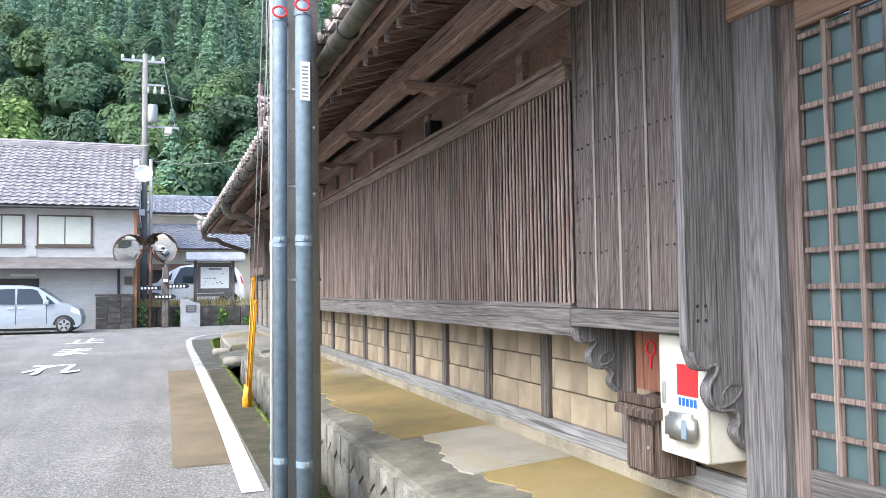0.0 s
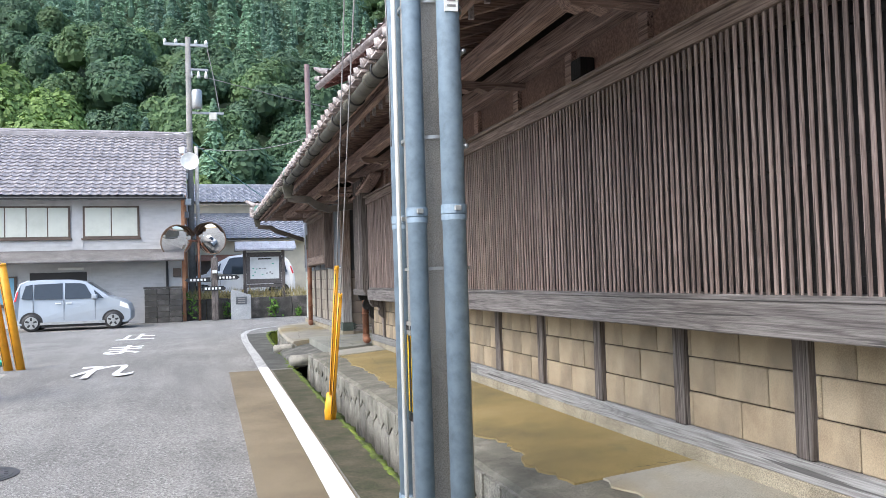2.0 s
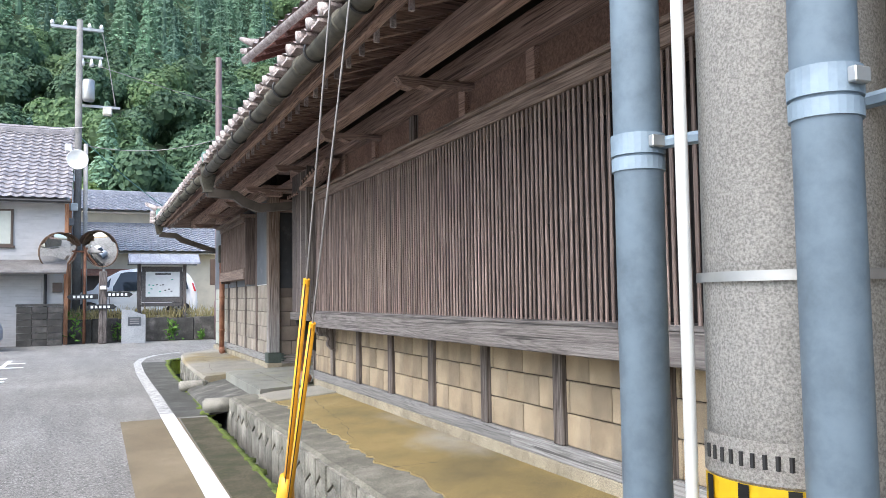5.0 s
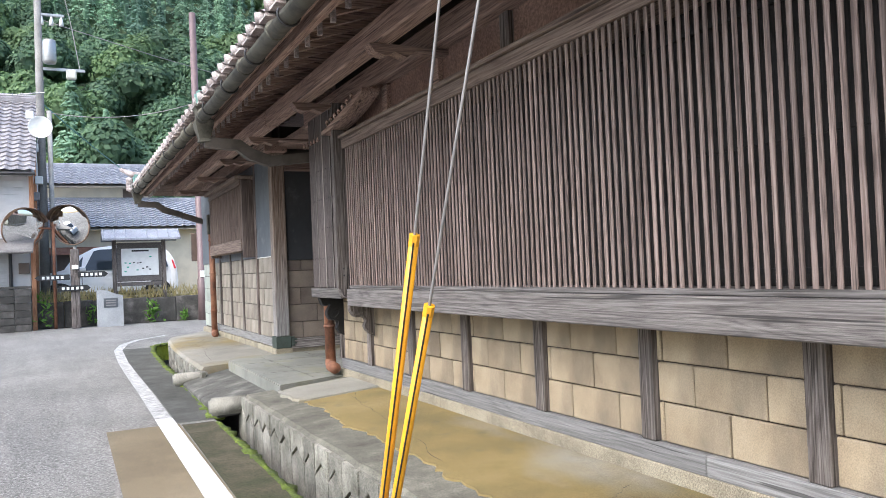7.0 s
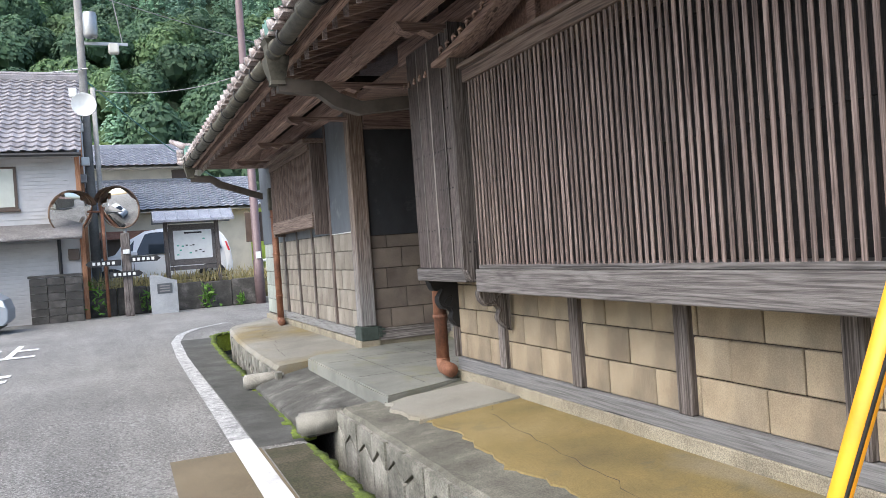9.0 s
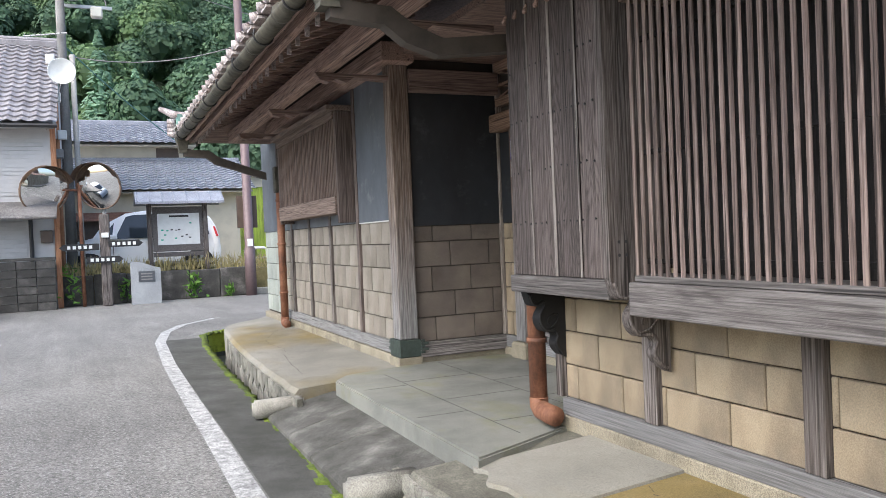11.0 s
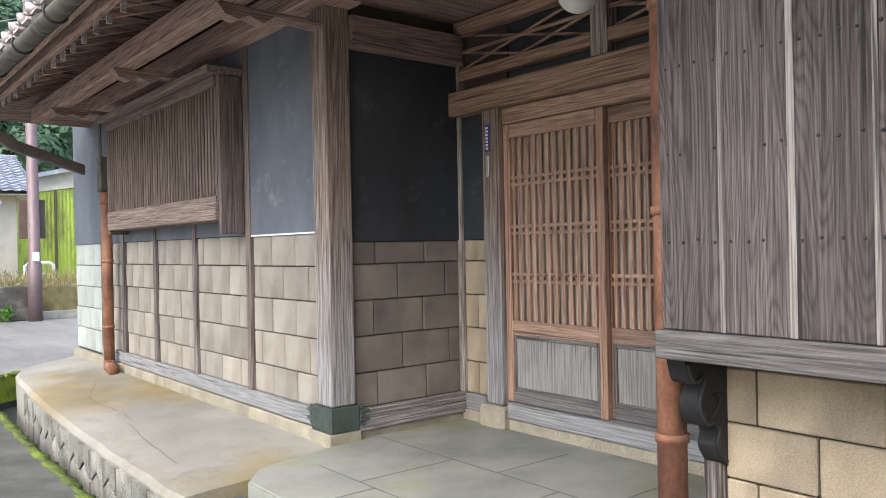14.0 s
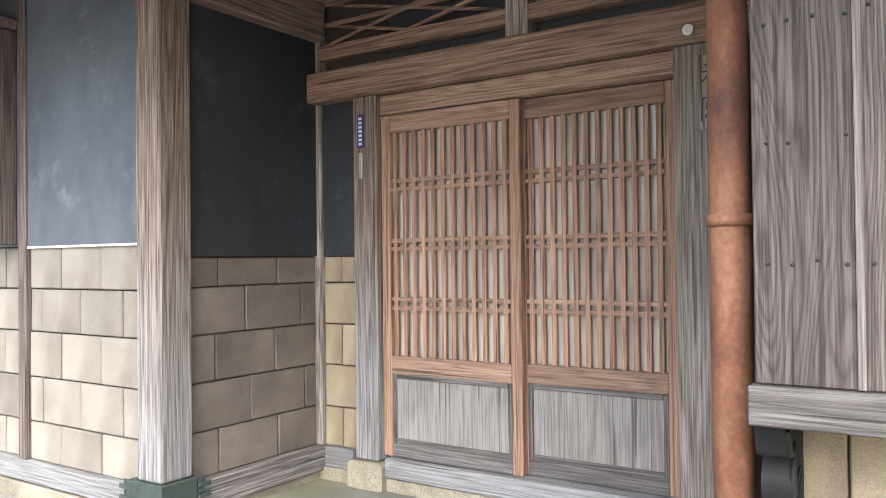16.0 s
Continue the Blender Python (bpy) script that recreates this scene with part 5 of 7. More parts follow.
# ---- street pole with conduits ----
def street_pole():
    cx, cy, g = 0.88, 5.36, road_z(5.36)
    t = thing("utility_pole", (cx, cy, g), "grey concrete utility pole wrapped in yellow and black at its foot", "utility pole")
    part("shaft", tube([(cx, cy, g - 0.05), (cx, cy, 5), (cx, cy, 12.0)], [0.152, 0.14, 0.11], 28), "pole", t, "", True)
    def wrap(name, a0, a1, z0, z1, r, material, text):
        """A curved plate on the shaft between two bearings."""
        ring = [radians(a0 + (a1 - a0) * i / 8) for i in range(9)]
        bm = bmesh.new()
        lo = [bm.verts.new((cx + r * math.cos(a), cy + r * math.sin(a), z0)) for a in ring]
        hi = [bm.verts.new((cx + r * math.cos(a), cy + r * math.sin(a), z1)) for a in ring]
        for k in range(8):
            bm.faces.new((lo[k], lo[k + 1], hi[k + 1], hi[k]))
        bmesh.ops.solidify(bm, geom=bm.faces[:], thickness=0.004)
        return part(name, bm, material, t, text)

    wrap("guard", 150, 226, 0.9, 1.262, 0.157, "lemon", "yellow safety plate")
    for a in (161, 189, 217):
        wrap("stripe", a - 3.5, a + 3.5, 0.9, 1.262, 0.16, "black", "black stripe")
    wrap("guard_foot", 150, 226, 0.855, 0.897, 0.158, "black", "black lower edge")
    wrap("black_band", 150, 226, 1.266, 1.33, 0.158, "pole", "grey label band with dark writing")
    for z in (1.58, 2.2, 2.85, 3.5):
        part("steel_band", tube([(cx, cy, z - 0.008), (cx, cy, z + 0.008)], 0.159, 28, None, False), "band", t, "thin steel band", True)
    for i in range(9):
        a = radians(160 + i * 7.0)
        p = Vector((cx + 0.158 * math.cos(a), cy + 0.158 * math.sin(a), 1.3))
        part("letter_bar", tube([p - Vector((0, 0, 0.011)), p + Vector((0, 0, 0.011))], 0.004, 4), "black", t, "small dark letter")
    for x, y, r, label in ((0.775, 5.63, 0.047, "blue-grey conduit pipe strapped to the pole"), (0.735, 5.17, 0.045, "blue-grey conduit pipe strapped to the pole"), (0.865, 5.02, 0.053, "thick blue-grey conduit pipe with a paper label")):
        c = thing("conduit", (x, y, road_z(y)), label, "conduit", "conduits on the utility pole")
        part("pipe", tube([(x, y, road_z(y) - 0.03), (x, y, 6.5)], r, 20), "galv", c, "", True)
        for z in (0.42, 1.84, 3.3):
            part("clamp", tube([(x, y, z - 0.02), (x, y, z + 0.02)], r + 0.005, 28), "galv", c, "steel clamp")
            part("clamp_bolt", box(x - 0.015, x + 0.015, y - r - 0.016, y - r - 0.002, z - 0.01, z + 0.012, 0.002), "band", c)
            d = Vector((cx - x, cy - y, 0))
            d.normalize()
            p = Vector((x, y, z))
            part("clamp_arm", tube([p + d * r, Vector((cx, cy, z)) - d * 0.13], 0.012, 6), "galv", c)
        part("coupling", tube([(x, y, 1.79), (x, y, 1.815)], r + 0.004, 28), "galv", c)
        if r > 0.05:
            part("label", box(x - 0.03, x + 0.03, y - r - 0.004, y - r + 0.01, 2.72, 2.97), "white", c, "white paper label with grey print")
            for i in range(9):
                part("print_bar", box(x - 0.02, x + 0.02, y - r - 0.0055, y - r - 0.0042, 2.74 + i * 0.024, 2.75 + i * 0.024), "wire", c)
    w = thing("cable_pipe", (0.72, 5.43, 0.1), "thin white cable pipe on the pole", "pipe")
    part("pipe", tube([(0.715, 5.44, 0.05), (0.715, 5.44, 5.2)], 0.011, 10), "white", w, "", True)
    part("cable", tube([(0.70, 5.5, 5.2), (0.69, 5.52, 3.2), (0.71, 5.54, 2.6), (0.70, 5.5, 2.2)], 0.004, 6), "wire", w, "", True)
    for z, s in ((2.12, 1), (2.55, -1)):
        b = thing("step_bolt", (0.93, 5.2, z), "short galvanised step bolt on the pole", "bolt")
        part("pin", tube([(0.9, 5.24, z), (0.92, 5.09, z), (0.93, 5.0, z + 0.005)], 0.011, 8), "band", b, "", True)
        part("plate", box(0.895, 0.925, 5.2, 5.215, z - 0.05, z + 0.05, 0.003), "band", b)
    for x, y in ((0.74, 5.15), (0.86, 4.98)):
        ring = [(x - 0.02 + 0.045 * math.cos(a), y - 0.07, 3.32 + 0.035 * math.sin(a)) for a in [2 * math.pi * i / 14 for i in range(15)]]
        solid("strap_ring", tube(ring, 0.007, 6), "red", "red strap loop hanging on the conduit", "strap", smooth=True)


street_pole()


def guy(anchor, top, guard_top, pole_top, label, r=0.0195):
    """A stay wire with its yellow guard."""
    t = thing("guy_wire", anchor, label, "guy wire", "stay wires")
    a, g, p = Vector(anchor), Vector(guard_top), Vector(pole_top)
    d = (g - a).normalized()
    s = Vector((1, 0, 0))
    part("guard", tube([a + d * 0.02, g], r, 12), "yellow", t, "yellow plastic guard", True)
    part("guard_slit", tube([a + d * 0.1 - Vector((0.6 * r, 0.82 * r, 0)), g - Vector((0.6 * r, 0.82 * r, 0.02))], 0.0035, 4), "black", t, "dark slit along the guard")
    part("wire", tube([a + d * 0.05, g, p], 0.006, 6), "wire", t, "", True)
    part("guard_cap", tube([g - d * 0.03, g + d * 0.012], r * 1.08, 8), "yellow", t)
    return t


guy((0.965, 9.58, 0.13), None, (0.985, 9.02, 1.66), (0.9, 5.4, 11.0), "steel stay wire with a tall yellow guard at the ditch")
guy((0.985, 9.56, 0.13), None, (1.0, 8.95, 1.40), (0.92, 5.4, 8.5), "steel stay wire with a short yellow guard at the ditch")
solid("anchor_foot", tube([(0.97, 9.6, 0.1), (0.975, 9.56, 0.24), (0.975, 9.5, 0.42)], [0.05, 0.062, 0.045], 12), "yellow", "scuffed yellow foot of the stay guards", "guard", smooth=True)
guy((-3.28, 16.1, 0.2), None, (-3.5, 15.7, 2.1), (-3.3, 12.4, 11), "steel stay wire with a yellow guard over the lane", 0.07)
guy((-3.1, 16.1, 0.2), None, (-3.3, 15.75, 1.95), (-3.3, 12.4, 9), "steel stay wire with a shorter yellow guard over the lane", 0.07)


# ---- text ----
def words(name, body, size, m, material, parent, label="", stretch=1.0):
    c = bpy.data.curves.new(name, 'FONT')
    c.body, c.size, c.align_x, c.align_y, c.extrude = body, size, 'CENTER', 'CENTER', 0.0008
    c.resolution_u = 3
    c.offset = 0.012 if size > 0.5 else 0.0
    c.materials.append(M[material])
    tmp = new(name, c)
    dep = bpy.context.evaluated_depsgraph_get()
    me = bpy.data.meshes.new_from_object(tmp.evaluated_get(dep))
    bpy.data.objects.remove(tmp)
    for v in me.vertices:
        v.co.y *= stretch
    ob = new(name, me)
    if parent:
        hang(ob, parent, m)
    else:
        ob.matrix_basis = m
        PLACE[ob] = m.copy()
    return tagged(ob, label)


stop = thing("road_marking", (-1.7, 19, road_z(19)), "white painted stop writing on the asphalt", "road marking")
for ch, y, x in (("れ", 15.1, -1.72), ("ま", 19.1, -1.82), ("止", 23.3, -1.85)):
    words("character", ch, 0.95, pose(x, y, road_z(y) + 0.01), "white_paint", stop, "", 2.8)
strip("edge_line_3", [(-2.6, 26.9), (-1.2, 27.0), (0.2, 27.0)], 0.1, 0.008, "worn_paint", "faint worn stop line")


# ---- left side of the lane ----
def left_pole():
    x, y, g = -3.28, 12.4, road_z(12.4)
    t = thing("utility_pole", (x, y, g), "pale concrete utility pole carrying a yellow sign", "utility pole")
    part("shaft", tube([(x, y, g - 0.05), (x, y, 12)], [0.16, 0.12], 24), "pole", t, "", True)
    part("cable", tube([(x + 0.25, y - 0.02, g), (x + 0.24, y - 0.02, 3.4), (x + 0.12, y, 3.8)], 0.028, 8), "black", t, "black cable pipe", True)
    for z in (2.6, 3.0, 1.0):
        part("steel_band", tube([(x, y, z - 0.01), (x, y, z + 0.01)], 0.165, 24, None, False), "band", t, "", True)
    s = thing("work_sign", (x, y - 0.18, 0.45), "tall yellow roadwork notice strapped to the pole", "sign")
    part("board", box(x - 0.2, x + 0.2, y - 0.19, y - 0.175, 0.5, 1.95, 0.004), "acid", s)
    for i, ch in enumerate("工事中"):
        words("character", ch, 0.3, pose(x + 0.02, y - 0.192, 1.42 - 0.27 * i, 90), "black", s)
    part("triangle", prism([(x - 0.1, 0.62), (x + 0.1, 0.62), (x, 0.82)], "y", y - 0.194, y - 0.191), "black", s)
    r = thing("stop_sign", (x, y - 0.2, 3.3), "red and white triangular road sign on the pole", "sign")
    part("plate", prism([(x - 0.45, 3.6), (x + 0.3, 3.6), (x - 0.08, 3.0)], "y", y - 0.21, y - 0.2), "white", r)
    part("face", prism([(x - 0.4, 3.57), (x + 0.25, 3.57), (x - 0.08, 3.06)], "y", y - 0.215, y - 0.211), "red", r)


M["fernhose"] = plain("green_hose_rubber", (0.02, 0.35, 0.22), 0.4)
M["acid"] = plain("acid_yellow_sheet", (0.62, 0.72, 0.02), 0.4)
M["salmon"] = speckled("salmon_paving", (0.25, 0.12, 0.08), (0.33, 0.17, 0.12), (0.4, 0.23, 0.17), 60, 4)
left_pole()
slab("pavement_3", [(-9, 12.9), (-3.25, 12.9), (-3.4, 15.6), (-9, 15.6)], 0.0, 0.235, "salmon", "salmon-coloured paving beside the lane", 0.01)
slab("pavement_4", [(-3.14, 12.7), (-3.0, 12.7), (-3.5, 21.5), (-3.7, 21.5)], 0.0, 0.225, "kerb", "low concrete kerb along the lane", 0.02)
solid("green_hose", tube([(-3.9 + 0.35 * math.cos(a * 0.7), 17.0 + 0.4 * math.sin(a), 0.27) for a in [0.5 * i for i in range(30)]], 0.03, 6), "fernhose", "coiled green hose on the paving", "hose", smooth=True)



def manhole():
    x, y = -1.92, 8.45
    z = road_z(y)
    t = thing("manhole_cover", (x, y, z), "round dark iron manhole cover set in the asphalt", "manhole cover")
    part("rim", tube([(x, y, z - 0.02), (x, y, z + 0.005)], 0.33, 32), "iron", t)
    part("lid", tube([(x, y, z), (x, y, z + 0.008)], 0.29, 32), "iron", t)
    for k in range(3):
        for i in range(8 + 6 * k):
            a = 2 * math.pi * i / (8 + 6 * k)
            r = 0.08 + 0.08 * k
            part("stud", box(x + r * math.cos(a) - 0.014, x + r * math.cos(a) + 0.014, y + r * math.sin(a) - 0.014, y + r * math.sin(a) + 0.014, z + 0.008, z + 0.013), "iron", t)


M["iron"] = plain("cast_iron", (0.09, 0.09, 0.095), 0.55, 0.4, 0.2)
manhole()


# ---- grey house across the junction ----
def window_unit(name, parent, x0, x1, y, z0, z1, panes, frame_mat="alu", pane_mat="curtain"):
    w = part(name, box(x0, x1, y - 0.05, y + 0.02, z0, z1), frame_mat, parent, "brown framed sliding window")
    for i in range(panes):
        a = x0 + 0.05 + (x1 - x0 - 0.1) * i / panes
        b = x0 + 0.05 + (x1 - x0 - 0.1) * (i + 1) / panes
        part("pane", box(a + 0.02, b - 0.02, y - 0.062, y - 0.051, z0 + 0.06, z1 - 0.06), pane_mat, w, "pale curtained pane")
    part("sill", box(x0 - 0.05, x1 + 0.05, y - 0.1, y + 0.0, z0 - 0.06, z0 - 0.003, 0.006), frame_mat, w)
    return w


M["alu"] = plain("brown_sash", (0.1, 0.07, 0.05), 0.5)
M["curtain"] = plain("pale_curtain_glass", (0.55, 0.57, 0.5), 0.15, 0, 0.08, 1.2)
M["siding"] = plain("grey_siding", (0.5, 0.5, 0.49), 0.6, 0, 0.08, 2.0)
M["bluewin"] = plain("blue_curtain_glass", (0.2, 0.42, 0.55), 0.15, 0, 0.05, 1.0)
M["shop"] = plain("garage_shade_panel", (0.025, 0.022, 0.02), 0.5)
M["orange"] = wood("orange_timber", (0.25, 0.1, 0.04), (0.42, 0.2, 0.1), (0.52, 0.3, 0.17), "z", 0.8)
M["creamwall"] = plain("cream_render", (0.62, 0.57, 0.45), 0.85, 0, 0.08, 2.0)
M["canopy"] = speckled("grey_canopy_sheet", (0.1, 0.095, 0.09), (0.16, 0.15, 0.14), (0.22, 0.21, 0.2), 30, 2, 0.6)


def grey_house():
    g = 0.23
    h = thing("house", (-4.5, 31.6, g), "two-storey grey house with silver tiles and brown windows", "house")
    F = 31.6
    part("wall", box(-8.3, -0.95, F, 40.0, g, 4.7), "siding", h)
    for i in range(18):
        z = 3.0 + i * 0.1
        part("siding_board", box(-8.3, -0.95, F - 0.014, F - 0.002, z, z + 0.092), "siding", h)
    for a, b in ((-8.3, -8.1), (-4.55, -4.2), (-1.1, -0.94)):
        part("trim", box(a, b, F - 0.03, F - 0.015, 2.9, 4.65), "siding", h)
    window_unit("window", h, -7.35, -4.6, F - 0.015, 3.28, 4.4, 4)
    window_unit("window", h, -4.2, -2.35, F - 0.015, 3.28, 4.4, 2)
    window_unit("window", h, -8.2, -6.3, F - 0.015, 1.0, 2.0, 2, "alu", "bluewin")
    # no hole in the wall: a dark sheet paints the garage's inner shade
    part("garage_opening", box(-5.9, -4.1, F - 0.02, F - 0.005, g, 2.1), "shop", h, "flat dark panel painting the shade inside the garage")
    part("shutter", box(-4.0, -1.5, F - 0.03, F - 0.004, g, 2.35), "siding", h, "grey roller shutter")
    for i in range(20):
        part("shutter_slat", box(-3.95, -1.55, F - 0.042, F - 0.031, g + 0.05 + i * 0.105, g + 0.14 + i * 0.105, 0.004), "siding", h)
    part("drain_pipe", tube([(-1.45, F - 0.1, g), (-1.45, F - 0.1, 2.5)], 0.045, 8), "black", h)
    part("meter", box(-1.25, -0.98, F - 0.15, F - 0.04, 1.85, 2.15, 0.01), "alu", h, "electric meter box")
    part("lamp", box(-5.0, -4.2, F - 0.1, F - 0.04, 2.18, 2.26, 0.01), "white", h, "white tube light")
    c = part("canopy", prism([(F - 0.95, 2.5), (F - 0.02, 2.86), (F - 0.02, 2.78), (F - 0.95, 2.43)], "x", -8.4, -0.85), "canopy", h, "grey sheet canopy over the ground floor")
    part("canopy_gutter", tube([(-8.4, F - 0.98, 2.44), (-0.85, F - 0.98, 2.44)], 0.05, 8), "canopy", c)
    part("gable_post", box(-0.94, -0.82, F - 0.05, F + 0.12, g, 4.7), "orange", h, "orange timber corner")
    # roof
    tile_sheet("roof", (-8.55, F - 0.6, 4.68), (-0.75, F - 0.6, 4.68), (0, 4.9, 2.95), 18, 0, "tile_grey", h, "silver glazed tile roof", 0.3)
    part("roof_back", prism([(F - 0.55, 4.62), (F + 4.3, 7.58), (F + 9.2, 4.62)], "x", -8.4, -0.85), "siding", h)
    rg = part("ridge", box(-8.6, -0.75, F + 4.15, F + 4.45, 7.58, 7.78, 0.03), "tile_grey", h)
    part("ridge_cap", tube([(-8.62, F + 4.3, 7.82), (-0.73, F + 4.3, 7.82)], 0.075, 8), "tile_grey", rg)
    part("eave_gutter", tube([(-8.55, F - 0.66, 4.62), (-0.75, F - 0.66, 4.62)], 0.05, 8), "black", h)
    part("dish", bmesh_disc((-0.6, F - 0.2, 6.0), 0.32), "white", h, "white satellite dish")
    b = thing("block_fence", (-1.6, F - 0.3, g), "low dark stained concrete block fence", "fence")
    for r in range(6):
        for k in range(3):
            x = -2.2 + k * 0.42
            part("block", box(x, x + 0.41, F - 0.4, F - 0.26, g + r * 0.2, g + r * 0.2 + 0.19, 0.006), "dark_block", b)
    part("coping", box(-2.23, -0.93, F - 0.43, F - 0.23, g + 1.2, g + 1.27, 0.01), "dark_block", b)


def bmesh_disc(c, r):
    bm = bmesh.new()
    rings = []
    for k in range(5):
        f = k / 4
        rings.append([bm.verts.new((c[0] + r * f * math.cos(a), c[1] - 0.08 * f * f, c[2] + r * f * math.sin(a))) for a in [2 * math.pi * i / 20 for i in range(20)]])
    for a, b in zip(rings[1:], rings[2:]):
        for i in range(20):
            bm.faces.new((a[i], a[(i + 1) % 20], b[(i + 1) % 20], b[i]))
    bm.faces.new(rings[1])
    bmesh.ops.remove_doubles(bm, verts=bm.verts[:], dist=1e-5)
    bmesh.ops.solidify(bm, geom=bm.faces[:], thickness=0.02)
    return bm


M["dark_block"] = speckled("dark_stained_block", (0.03, 0.029, 0.025), (0.06, 0.057, 0.05), (0.16, 0.15, 0.135), 60, 3.0, 0.9, 0.003, (0.8, 1.2))
grey_house()


def cream_house():
    h = thing("house", (2, 41, 0.3), "cream house with two tiers of blue-grey tiles", "house")
    part("wall", box(-1.4, 4.7, 38.6, 46, 0.2, 3.55), "creamwall", h)
    part("upper_wall", box(-1.6, 3.2, 41.2, 46, 4.5, 5.45), "creamwall", h)
    part("shutter", box(-0.6, 2.0, 38.56, 38.6, 0.2, 2.6), "alu", h, "brown garage shutter")
    part("red_awning", prism([(38.2, 2.62), (38.59, 2.85), (38.59, 2.78), (38.2, 2.56)], "x", -0.8, 2.2), "salmon", h, "faded red awning")
    tile_sheet("lower_roof", (-1.8, 37.9, 3.5), (5.2, 37.9, 3.5), (0, 3.3, 1.35), 13, 0, "tile_blue", h, "blue-grey tile roof", 0.3)
    part("lower_deck", prism([(37.95, 3.44), (41.2, 4.78), (41.2, 3.44)], "x", -1.7, 5.1), "creamwall", h)
    tile_sheet("upper_roof", (-1.9, 40.6, 5.4), (3.7, 40.6, 5.4), (0, 2.6, 1.05), 11, 0, "tile_blue", h, "blue-grey tile roof", 0.3)
    part("upper_deck", prism([(40.65, 5.34), (43.2, 6.38), (45.8, 5.34)], "x", -1.8, 3.6), "creamwall", h)
    part("ridge", box(-1.9, 3.75, 43.05, 43.35, 6.4, 6.6, 0.03), "tile_blue", h)
    part("lower_ridge", box(-1.8, 5.2, 41.1, 41.3, 4.83, 4.95, 0.02), "tile_blue", h)
    part("vent", box(2.2, 3.0, 41.17, 41.21, 4.95, 5.3), "alu", h, "brown louvre")
    # green shed further right
    s = thing("shed", (7.5, 46, 0.3), "yellow-green corrugated shed with a rusty foot", "shed")
    bm = bmesh.new()
    cols = 60
    lo, hi = [], []
    for i in range(cols + 1):
        x = 5.4 + i * 0.07
        y = 46 + 0.03 * (i % 2)
        lo.append(bm.verts.new((x, y, 0.2)))
        hi.append(bm.verts.new((x, y, 3.9 + 0.16 * (x - 5.4))))
    for i in range(cols):
        bm.faces.new((lo[i], lo[i + 1], hi[i + 1], hi[i]))
    part("corrugated_wall", bm, "limesheet", s)
    part("upper_band", prism([(5.3, 3.9), (9.7, 4.6), (9.7, 5.4), (5.3, 4.3)], "y", 45.95, 50), "creamwall", s)
    part("roof_edge", prism([(5.1, 4.26), (9.8, 5.42), (9.8, 5.6), (5.1, 4.42)], "y", 45.6, 50), "tile_blue", s)
    part("drain_pipe", tube([(7.4, 45.9, 0.3), (7.4, 45.9, 4.2)], 0.05, 6), "alu", s)


n = Nodes("lime_green_sheet", 0.55)
p = n.noise(1.4, n.moved((1, 1, 0.25)), 6, 0.7)
M["limesheet"] = n.done(n.ramp(p, (0.35, (0.16, 0.15, 0.05)), (0.5, (0.36, 0.46, 0.06)), (0.7, (0.45, 0.58, 0.08))))
cream_house()


